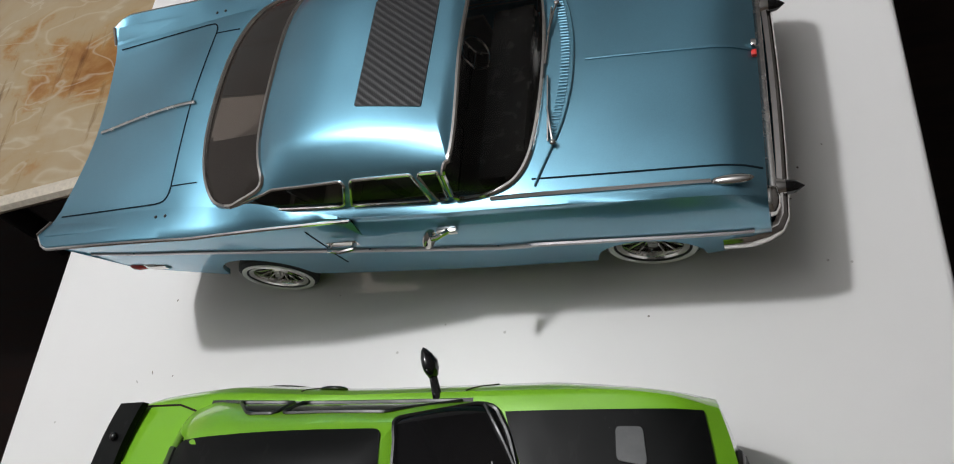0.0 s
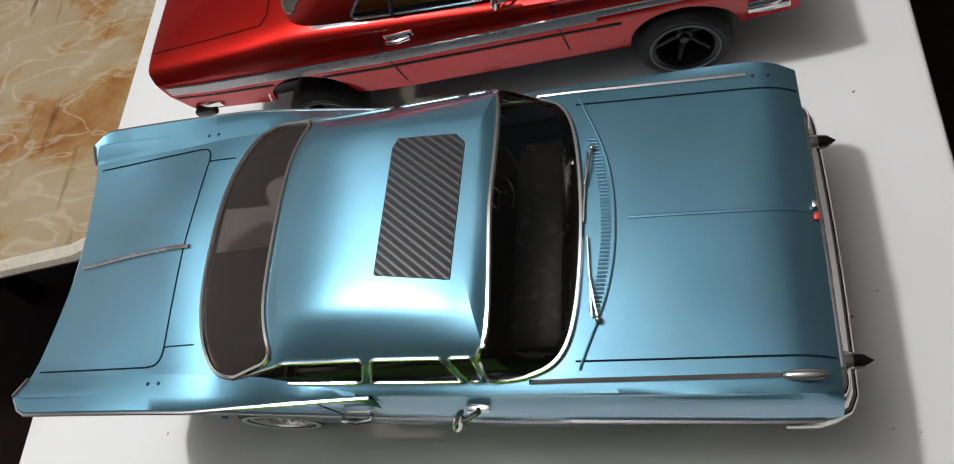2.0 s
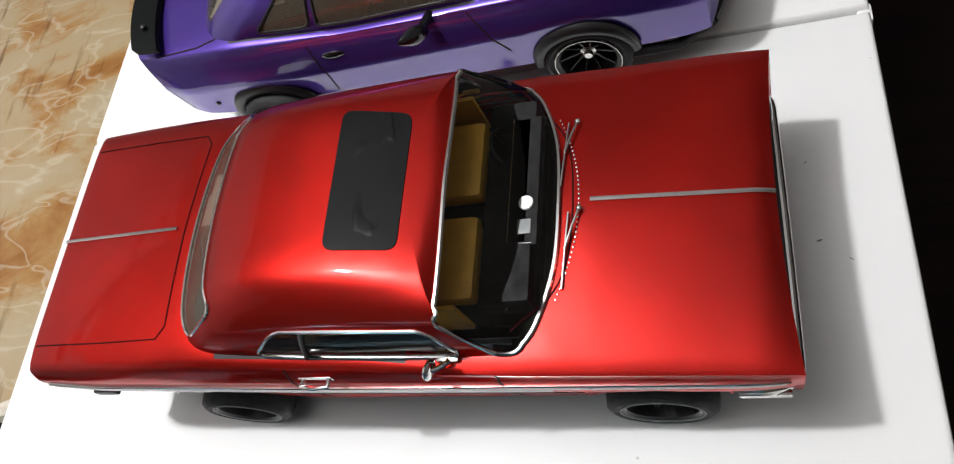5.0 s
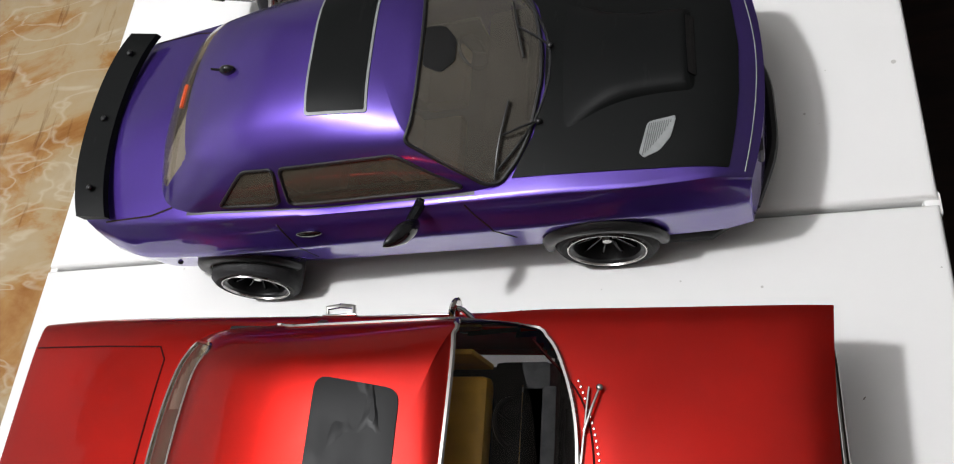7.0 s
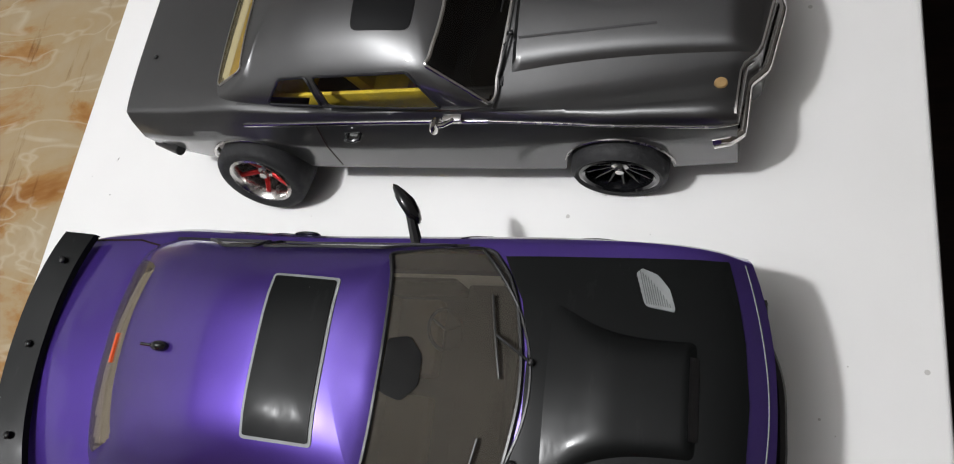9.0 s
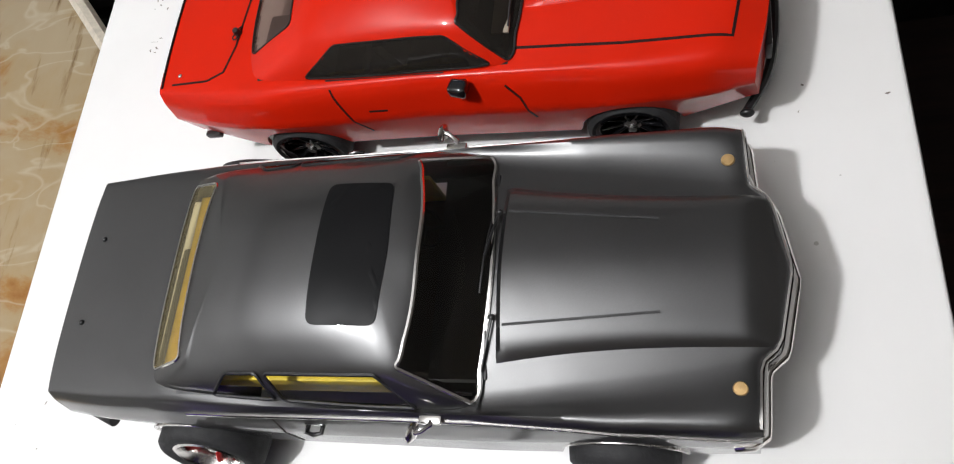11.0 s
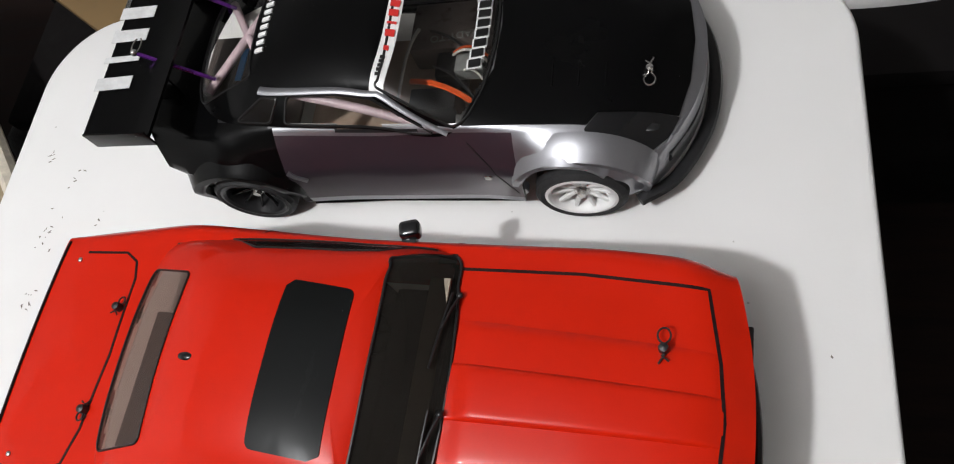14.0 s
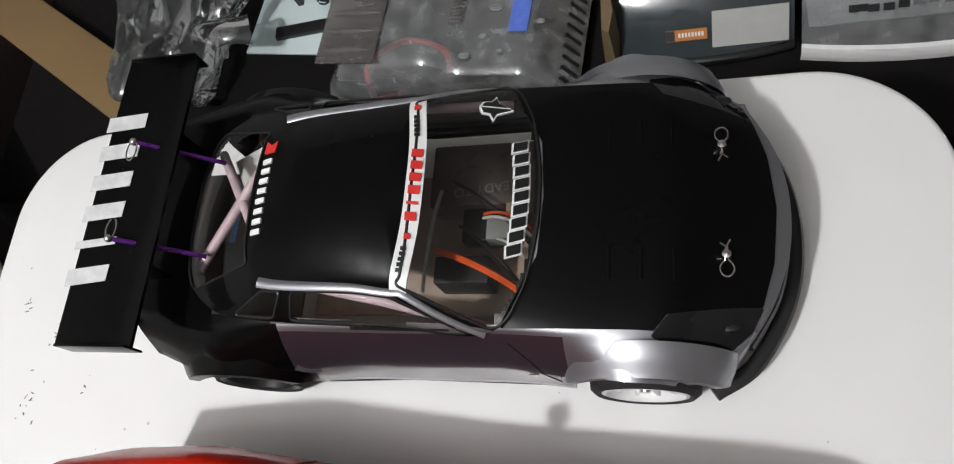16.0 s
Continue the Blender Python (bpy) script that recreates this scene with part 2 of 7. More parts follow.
def thing(name, place, turn, label, category, group="", kind=""):
    ob = new(name)
    ob.location, ob.rotation_euler = place, (0, 0, radians(turn))
    ob.empty_display_size = 0.05
    return tagged(ob, label, category, group, kind)


def box(size, place=(0, 0, 0), bevel=0.0, bm=None, turn=None, segments=2):
    b = bmesh.new()
    bmesh.ops.create_cube(b, size=1, matrix=Matrix.Diagonal((*size, 1)))
    if bevel:
        bmesh.ops.bevel(b, geom=b.edges[:], offset=bevel, segments=segments, affect="EDGES", profile=0.6)
    m = Matrix.Translation(place) @ (turn or Matrix())
    bmesh.ops.transform(b, matrix=m, verts=b.verts)
    return merge(bm, b)


def merge(bm, b):
    if bm is None:
        return b
    data = bpy.data.meshes.new("m")
    b.to_mesh(data)
    b.free()
    bm.from_mesh(data)
    bpy.data.meshes.remove(data)
    return bm


def tube(points, radius, bm=None, sides=6, closed=False, flat=1.0):
    """A round or flattened rod along a line of points."""
    bm = bm or bmesh.new()
    pts = [Vector(p) for p in points]
    n, rings = len(pts), []
    for i, p in enumerate(pts):
        a = pts[(i - 1) % n] if (closed or i) else p
        c = pts[(i + 1) % n] if (closed or i < n - 1) else p
        way = (c - a).normalized()
        side = way.cross(Vector((0, 0, 1)))
        side = side.normalized() if side.length > 1e-4 else Vector((0, 1, 0))
        up = side.cross(way)
        r = radius(i / max(1, n - 1)) if callable(radius) else radius
        rings.append([bm.verts.new(p + r * (math.cos(k) * side + flat * math.sin(k) * up)) for k in np.linspace(0, 2 * math.pi, sides, endpoint=False)])
    for i in range(n if closed else n - 1):
        a, b = rings[i], rings[(i + 1) % n]
        for k in range(sides):
            bm.faces.new((a[k], a[(k + 1) % sides], b[(k + 1) % sides], b[k]))
    if not closed:
        bm.faces.new(rings[0][::-1])
        bm.faces.new(rings[-1])
    return bm


def flow(points, n=8):
    """More points along a smooth line through the given ones."""
    p = [Vector(q) for q in points]
    p = [2 * p[0] - p[1]] + p + [2 * p[-1] - p[-2]]
    out = []
    for a, b, c, d in zip(p, p[1:], p[2:], p[3:]):
        for k in range(n):
            u = k / n
            out.append(0.5 * (2 * b + (c - a) * u + (2 * a - 5 * b + 4 * c - d) * u * u + (3 * b - a - 3 * c + d) * u**3))
    return out + [p[-2]]


def lathe(profile, steps=32, bm=None, close=False):
    """Turn a profile of (radius, along) round the y axis."""
    bm = bm or bmesh.new()
    rings = []
    for k in range(steps):
        a = 2 * math.pi * k / steps
        rings.append([bm.verts.new((r * math.cos(a), y, r * math.sin(a))) for r, y in profile])
    for k in range(steps):
        a, b = rings[k], rings[(k + 1) % steps]
        for i in range(len(profile) - (0 if close else 1)):
            j = (i + 1) % len(profile)
            bm.faces.new((a[i], a[j], b[j], b[i]))
    bmesh.ops.remove_doubles(bm, verts=bm.verts, dist=1e-6)
    return bm


def blob(size, place, bm=None, turn=None, u=12, v=8):
    b = bmesh.new()
    bmesh.ops.create_uvsphere(b, u_segments=u, v_segments=v, radius=1)
    m = Matrix.Translation(place) @ (turn or Matrix()) @ Matrix.Diagonal((*size, 1))
    bmesh.ops.transform(b, matrix=m, verts=b.verts)
    return merge(bm, b)


def prof(*keys, r=0.010):
    """A smoothed line through (x, value) keys."""
    kx, kv = keys[0::2], keys[1::2]
    xs = np.linspace(kx[0] - 0.06, kx[-1] + 0.06, 1600)
    v = np.interp(xs, kx, kv)
    n = max(1, int(r / (xs[1] - xs[0])))
    for _ in range(2):
        v = np.convolve(np.pad(v, n, mode="edge"), np.ones(2 * n + 1) / (2 * n + 1), "valid")
    return lambda x: float(np.interp(x, xs, v))


def spline(points, counts):
    """A Catmull-Rom line through points, with so many steps in each span; the last point is on the mirror plane."""
    p = [Vector(q) for q in points]
    ext = [2 * p[0] - p[1]] + p + [Vector((-p[-2].x, p[-2].y))]
    out = []
    for i, n in enumerate(counts):
        a, b, c, d = ext[i : i + 4]
        for k in range(n):
            u = k / n
            out.append(0.5 * (2 * b + (c - a) * u + (2 * a - 5 * b + 4 * c - d) * u * u + (3 * b - a - 3 * c + d) * u**3))
    return out + [p[-1]]


SPANS = (7, 5, 5, 18)


class Car:
    """A model car's shell: sections along x, a cabin on top, and ways to lay trim on it."""

    def __init__(self, empty, x0, x1, low, mid, shoulder, inner, top, wheels=(), front_bow=0.0, rear_bow=0.0, reach=0.10, count=240):
        self.at, self.x0, self.x1 = empty, x0, x1
        self.lines, self.wheels = (low, mid, shoulder, inner), wheels
        self.top, self.front_bow, self.rear_bow, self.reach, self.count = top, front_bow, rear_bow, reach, count
        self.verts, self.faces, self.nose, self.kept = [], [], None, {}
        self.widest = max(mid[0](x) for x in np.linspace(x0, x1, 40))

    def section(self, x):
        (aw, az), (bw, bz), (cw, cz), (dw, dz) = [(w(x), z(x)) for w, z in self.lines]
        floor = az
        for wx, wz, r in self.wheels:
            if abs(x - wx) < r:
                az = max(az, wz + math.sqrt(r * r - (x - wx) ** 2))
        aw = bw - (bw - aw) * min(1, max(0.1, (bz - az) / max(0.001, bz - floor)))
        bz = max(bz, az + 0.004)
        cz = max(cz, bz + 0.004)
        # the side is creased at its widest line and tucks in below it
        under = [Vector((aw, az)).lerp(Vector((bw, bz)), k / SPANS[0]) for k in range(SPANS[0])]
        return under + spline([(bw, bz), (cw, cz), (dw, dz), (0, self.top(x))], SPANS[1:])

    def bent(self, x, y):
        w = self.widest
        k = min(1.0, abs(y) / w) ** 2.2
        f = max(0.0, (x - self.x1 + self.reach) / self.reach)
        g = max(0.0, (self.x0 + self.reach - x) / self.reach)
        ahead = self.nose(abs(y)) if self.nose else self.front_bow * k
        return x - ahead * f * f + self.rear_bow * g * g * k

    def height(self, x, y):
        key = round(x, 4)
        if key not in self.kept:
            self.kept[key] = self.section(x)[12:]
        s = self.kept[key]
        for a, b in zip(s, s[1:]):
            if b.x <= y <= a.x:
                return a.y + (b.y - a.y) * (a.x - y) / max(1e-6, a.x - b.x)
        return s[0].y

    def bulge(self, x0, x1, w0, w1, rise, material, name, label="", rear=6.0, front=5.0, hard=5, lift=0.0006, pinch=1.0):
        """A raised field along the middle of the hood."""
        bm, rows = bmesh.new(), []
        for u in np.linspace(0, 1, 44):
            row = []
            for q in np.linspace(-1, 1, 41):
                p, n = self.down(x0 + (x1 - x0) * u, q * (w1 + (w0 - w1) * (1 - u) ** pinch), 0.0)
                k = min(1, u * rear + 0.02, (1 - u) * front + 0.05)
                k = k * k * (3 - 2 * k)
                row.append(bm.verts.new(p + Vector((0, 0, lift * (1 - abs(q) ** 20 * 1.6) + rise * (1 - abs(q) ** hard) * k))))
            rows.append(row)
        for a, b in zip(rows, rows[1:]):
            for i in range(40):
                bm.faces.new((a[i], b[i], b[i + 1], a[i + 1]))
        bmesh.ops.recalc_face_normals(bm, faces=bm.faces)
        self.keep(bm)
        ob = part(name, bm, material, self.at, label)
        self.tree()
        return ob

    def body(self, material, belt, cut=None, choose=None, name="body", rim=None):
        """The painted shell, open under the cabin. belt: index in the section from which the cabin starts."""
        material = [*(material if isinstance(material, (list, tuple)) else [material]), BLACK]
        u = np.linspace(0, 1, self.count)
        xs = self.x0 + (self.x1 - self.x0) * (u - 0.035 * np.sin(2 * np.pi * u))
        bm, grid = bmesh.new(), []
        for x in xs:
            s = self.section(x)
            half = [(self.bent(x, q.x), q.x, q.y) for q in s]
            full = half + [(a, -b, c) for a, b, c in half[-2::-1]]
            grid.append([bm.verts.new(p) for p in full])
        n, h = len(grid[0]), len(SPANS) and sum(SPANS)
        for i in range(len(xs) - 1):
            for j in range(n - 1):
                jj = j if j < h else n - 2 - j
                c = sum((grid[a][b].co for a, b in ((i, j), (i + 1, j), (i + 1, j + 1), (i, j + 1))), Vector()) / 4
                if cut and jj >= belt and cut(c.x, c.y):
                    continue
                f = bm.faces.new((grid[i][j], grid[i + 1][j], grid[i + 1][j + 1], grid[i][j + 1]))
                if rim and jj >= belt and rim(c.x, c.y):
                    f.material_index = len(material) - 1
                elif choose:
                    f.material_index = choose(c.x, c.y, c.z, jj)
        for end in (grid[0], grid[-1]):
            low = min(v.co.z for v in end)
            foot = [bm.verts.new((v.co.x, max(end[-1].co.y, min(end[0].co.y, v.co.y)), low)) for v in end]
            for j in range(n - 1):
                f = bm.faces.new((end[j], end[j + 1], foot[j + 1], foot[j]))
                if choose:
                    c = (end[j].co + end[j + 1].co) / 2
                    f.material_index = choose(c.x, c.y, c.z, min(j, n - 2 - j))
        # a turned-in edge along the bottom gives the shell its thickness
        for row in (0, n - 1):
            last = None
            for i, x in enumerate(xs):
                v = grid[i][row].co
                w = bm.verts.new((v.x, v.y * 0.955, v.z + 0.0015))
                if last:
                    bm.faces.new((grid[i - 1][row], grid[i][row], w, last))
                last = w
        bmesh.ops.recalc_face_normals(bm, faces=bm.faces)
        self.keep(bm)
        return part(name, bm, material, self.at)

    def keep(self, bm):
        bm.verts.index_update()
        base = len(self.verts)
        self.verts += [v.co.copy() for v in bm.verts]
        self.faces += [[base + v.index for v in f.verts] for f in bm.faces]

    def tree(self):
        from_polygons = BVHTree.FromPolygons
        self.bvh = from_polygons(self.verts, self.faces)

    def down(self, x, y, lift=0.0005):
        p, n, _, _ = self.bvh.ray_cast(Vector((x, y, 0.4)), Vector((0, 0, -1)))
        if p is None:
            return Vector((x, y, 0.06)), Vector((0, 0, 1))
        n = n if n.z > 0 else -n
        return p + n * lift, n

    def across(self, x, z, side, lift=0.0005):
        p, n, _, _ = self.bvh.ray_cast(Vector((x, side * 0.3, z)), Vector((0, -side, 0)))
        if p is None:
            return Vector((x, side * 0.09, z)), Vector((0, side, 0))
        n = n if n.y * side > 0 else -n
        return p + n * lift, n

    def line(self, points, width=0.0016, material=None, name="panel_line", side=0, lift=0.0002, thick=0.00025, under=None, label=""):
        """A strip laid on the shell from above, or on one side."""
        pts = [Vector(p) for p in points]
        fine = []
        for a, b in zip(pts, pts[1:]):
            n = max(2, int((b - a).length / 0.004))
            fine += [a.lerp(b, k / n) for k in range(n)]
        fine.append(pts[-1])
        bm, rows = bmesh.new(), []
        for i, q in enumerate(fine):
            a, c = fine[max(0, i - 1)], fine[min(len(fine) - 1, i + 1)]
            p, n = self.across(q.x, q.y, side, lift) if side else self.down(q.x, q.y, lift)
            way = Vector((c.x - a.x, 0, c.y - a.y)) if side else Vector((c.x - a.x, c.y - a.y, 0))
            out = n.cross(way.normalized()).normalized() * width / 2
            rows.append([bm.verts.new(p + out - n * 0.001), bm.verts.new(p + out + n * thick * 0.7), bm.verts.new(p + n * thick), bm.verts.new(p - out + n * thick * 0.7), bm.verts.new(p - out - n * 0.001)])
        for a, b in zip(rows, rows[1:]):
            for k in range(4):
                bm.faces.new((a[k], a[k + 1], b[k + 1], b[k]))
        for e in (rows[0], rows[-1]):
            bm.faces.new(e)
        bmesh.ops.recalc_face_normals(bm, faces=bm.faces)
        return part(name, bm, material or MARKER, under or self.at, label)

    def patch(self, corners, material, name, radius=0.15, lift=0.0008, under=None, label="", side=0, rings=12, edge=0.0015):
        """A sheet with rounded corners laid on the shell; corners go round it."""
        c = [Vector(p) for p in corners]
        outline = []
        for i in range(len(c)):
            a, b, d = c[i - 1], c[i], c[(i + 1) % len(c)]
            k = min((a - b).length, (d - b).length) * radius
            p, q = b + (a - b).normalized() * k, b + (d - b).normalized() * k
            outline += [p.lerp(b, u).lerp(b.lerp(q, u), u) for u in (0, 0.25, 0.5, 0.75, 1)]
            nxt = c[(i + 1) % len(c)]
            e = nxt + (b - nxt).normalized() * min((nxt - b).length, (c[(i + 2) % len(c)] - nxt).length) * radius
            outline += [q.lerp(e, u) for u in (0.12, 0.25, 0.375, 0.5, 0.625, 0.75, 0.88)]
        mid = sum(c, Vector((0, 0))) / len(c)
        bm, loops = bmesh.new(), []

        def lay(q, up):
            p, n = self.across(q.x, q.y, side, up) if side else self.down(q.x, q.y, up)
            return bm.verts.new(p)

        for k in range(rings):
            loops.append([lay(mid.lerp(q, (k + 1) / rings), lift) for q in outline])
        loops.append([lay(q, lift - edge) for q in outline])
        centre = lay(mid, lift)
        n = len(outline)
        for i in range(n):
            bm.faces.new((centre, loops[0][i], loops[0][(i + 1) % n]))
            for a, b in zip(loops, loops[1:]):
                bm.faces.new((a[i], b[i], b[(i + 1) % n], a[(i + 1) % n]))
        bmesh.ops.recalc_face_normals(bm, faces=bm.faces)
        return part(name, bm, material, under or self.at, label)

    def loops(self, keys, step=0.0018):
        """Fine foot and roof lines, from the middle of the rear to the middle of the front; keys: foot (x, y), roof (x, y, z)."""
        k = [Vector(q) for q in keys]
        turned = [Vector((q[0], -q[1], q[2], -q[3], q[4])) for q in k]
        k = [turned[1]] + k + [turned[-2]]
        out = []
        for i, (a, b, c, d) in enumerate(zip(k, k[1:], k[2:], k[3:])):
            n = max(2, int(max((c - b).length, 0.004) / step))
            for q in range(n):
                u = q / n
                out.append((i + u, 0.5 * (2 * b + (c - a) * u + (2 * a - 5 * b + 4 * c - d) * u * u + (3 * b - a - 3 * c + d) * u**3)))
        return out + [(len(keys) - 1.0, k[-2])]

    def opening(self, keys, inset=0.007):
        """Tells whether a point of the body lies inside the cabin's foot line."""
        half = [v for _, v in self.loops(keys)]
        xs = [v[0] for v in half]
        lo, hi = min(xs) + inset, max(xs) - inset
        order = sorted((abs(v[1]), v[0]) for v in half)
        rear = sorted((v[1], v[0]) for v in half if v[0] < (lo + hi) / 2)
        front = sorted((v[1], v[0]) for v in half if v[0] >= (lo + hi) / 2)
        wide = order[-1][0]

        def cut(x, y):
            y = abs(y) * wide / (wide - inset)
            r = np.interp(y, [q[0] for q in rear], [q[1] for q in rear])
            f = np.interp(y, [q[0] for q in front], [q[1] for q in front])
            return y < wide and r + inset < x < f - inset
        return cut

    def cabin(self, keys, ridge, roof_paint, panes, power=3.0, bulge=0.0025, soft=5, sink=-0.0004):
        """Roof, pillars and panes: a wall from the foot line to the roof line, and a crowned roof inside it.
        panes: name, first and last place along the keys, low and high edge, glass, trim, trim radius, corner, lean of the two ends."""
        line = self.loops(keys)
        crown = prof(*ridge)
        nu, nc = 22, 16
        xr, xf = keys[0][2], keys[-1][2]
        grid = []
        for i, (s, v) in enumerate(line):
            fx, fy, rx, ry, rz = v
            a, c = line[max(0, i - 1)][1], line[min(len(line) - 1, i + 1)][1]
            out = Vector((-(c[1] - a[1]), c[0] - a[0], 0))
            out = out.normalized() if out.length > 1e-7 else Vector((0, 1, 0))
            foot = Vector((fx, fy, self.height(fx, abs(fy)) - sink))
            roof = Vector((rx, ry, rz))
            col = [foot.lerp(roof, k / nu) + out * bulge * math.sin(math.pi * k / nu) for k in range(nu)]
            span = (xf - xr) * 0.16
            cx = min(max(rx, xr + span), xf - span)
            mid = Vector((cx, 0, crown(cx)))
            for k in range(nc + 1):
                g = 1 - k / nc
                p = mid.lerp(roof, g)
                p.z = crown(p.x) - (crown(rx) - rz) * g**power
                col.append(p)
            for _ in range(soft):
                col = col[: nu - 4] + [0.25 * col[k - 1] + 0.5 * col[k] + 0.25 * col[k + 1] for k in range(nu - 4, nu + 4)] + col[nu + 4 :]
            if i in (0, len(line) - 1):
                for p in col:
                    p.y = 0.0
            grid.append(col)
        along = [0.0]
        for i in range(1, len(grid)):
            along.append(along[-1] + 0.5 * ((grid[i][2] - grid[i - 1][2]).length + (grid[i][nu - 2] - grid[i - 1][nu - 2]).length))
        places = [s for s, _ in line]
        reach = lambda s: float(np.interp(s, places, along))
        back = lambda m: float(np.interp(m, along, places))
        tall = [max(0.004, (c[nu] - c[0]).length) for c in grid]

        def wall(s, u, side=1, lift=0.0004):
            """A point of the cabin's wall."""
            i = min(len(line) - 2, int(np.searchsorted(places, s, "right")) - 1)
            f = (s - places[i]) / (places[i + 1] - places[i])
            j = min(nu - 1, int(u * nu))
            g = u * nu - j
            p = grid[i][j].lerp(grid[i + 1][j], f).lerp(grid[i][j + 1].lerp(grid[i + 1][j + 1], f), g)
            n = (grid[i + 1][j] - grid[i][j]).cross(grid[i][j + 1] - grid[i][j])
            n = n.normalized() if n.length > 1e-12 else Vector((0, 0, 1))
            n = -n if n.z < 0 else n
            p = p + n * lift
            return Vector((p.x, side * p.y, p.z))
        self.wall = wall

        def inside(i, j, pane):
            _, s0, s1, u0, u1, _, _, _, r, lean0, lean1 = pane
            m, u = (along[i] + along[i + 1]) / 2, (j + 0.5) / nu
            left = reach(s0) + lean0 * (u - 0.5) if s0 > 0 else -9
            right = reach(s1) + lean1 * (u - 0.5) if s1 < len(keys) - 1 else 9
            dx, dy = max(left - m, m - right), max((u0 - u), (u - u1)) * tall[i]
            if dx > -r and dy > -r:
                return math.hypot(dx + r, dy + r) < r
            return max(dx, dy) < 0

        cells = {}
        for i in range(len(grid) - 1):
            for j in range(nu + nc):
                key = -1
                if j < nu:
                    for n, pane in enumerate(panes):
                        if inside(i, j, pane):
                            key = n
                            break
                cells.setdefault(key, []).append((i, j))
        made = {}
        for key, group in cells.items():
            whole = key < 0 or panes[key][1] <= 0 or panes[key][2] >= len(keys) - 1
            for sides in ((1, -1),) if whole else ((1,), (-1,)):
                bm, seen = bmesh.new(), {}

                def vert(i, j, s):
                    p = grid[i][j]
                    at = (round(p.x, 6), round(s * p.y, 6), round(p.z, 6))
                    if at not in seen:
                        seen[at] = bm.verts.new((p.x, s * p.y, p.z))
                    return seen[at]
                for i, j in group:
                    for s in sides:
                        q = []
                        for a, b in ((i, j), (i + 1, j), (i + 1, j + 1), (i, j + 1)):
                            v = vert(a, b, s)
                            if v not in q:
                                q.append(v)
                        if len(q) > 2:
                            try:
                                bm.faces.new(q)
                            except ValueError:
                                pass
                bmesh.ops.recalc_face_normals(bm, faces=bm.faces)
                if sum(f.normal.z * f.calc_area() for f in bm.faces) < 0:
                    bmesh.ops.reverse_faces(bm, faces=bm.faces)
                self.keep(bm)
                name, mat = ("roof", roof_paint) if key < 0 else (panes[key][0], panes[key][5])
                ob = part(name, bm, mat, self.at)
                made.setdefault(name, []).append(ob)
                if key < 0 or not panes[key][6]:
                    continue
                _, s0, s1, u0, u1, _, trim, tr, r, lean0, lean1 = panes[key]
                side = sides[0]

                def edge(m, u, w):
                    return wall(min(max(back(m), 0), len(keys) - 1), u, w)

                def end(s, lean, sign, up):
                    """One end of a pane's outline, with round corners."""
                    m0 = reach(s)
                    h = float(np.interp(s, places, tall))
                    ru = min(r / h, (u1 - u0) * 0.45)
                    pts = []
                    for a in np.linspace(0, math.pi / 2, 7):
                        u = u0 + ru * (1 - math.sin(math.pi / 2 - a))
                        pts.append((m0 + lean * (u - 0.5) - sign * r * (1 - math.sin(a)), u))
                    for a in np.linspace(0, math.pi / 2, 7):
                        u = u1 - ru * (1 - math.sin(a))
                        pts.append((m0 + lean * (u - 0.5) - sign * r * (1 - math.cos(a)), u))
                    return pts if up else pts[::-1]

                if not whole:
                    first, last = end(s0, lean0, -1, False), end(s1, lean1, 1, True)
                    low = [(m, u0) for m in np.linspace(first[-1][0], last[0][0], 30)[1:-1]]
                    high = [(m, u1) for m in np.linspace(last[-1][0], first[0][0], 30)[1:-1]]
                    path = [edge(m, u, side) for m, u in first + low + last + high]
                elif s0 <= 0:
                    last = end(s1, lean1, 1, True)
                    low = [(m, u0) for m in np.linspace(0, last[0][0], 30)[:-1]]
                    high = [(m, u1) for m in np.linspace(last[-1][0], 0, 30)[1:]]
                    half = low + last + high
                    path = [edge(m, u, 1) for m, u in half] + [edge(m, u, -1) for m, u in half[-2:0:-1]]
                else:
                    first = end(s0, lean0, -1, True)
                    low = [(m, u0) for m in np.linspace(along[-1], first[0][0], 30)[:-1]]
                    high = [(m, u1) for m in np.linspace(first[-1][0], along[-1], 30)[1:]]
                    half = low + first + high
                    path = [edge(m, u, 1) for m, u in half] + [edge(m, u, -1) for m, u in half[-2:0:-1]]
                part(panes[key][0] + "_trim", tube(path, tr, closed=True), trim, ob)
        self.tree()
        return made


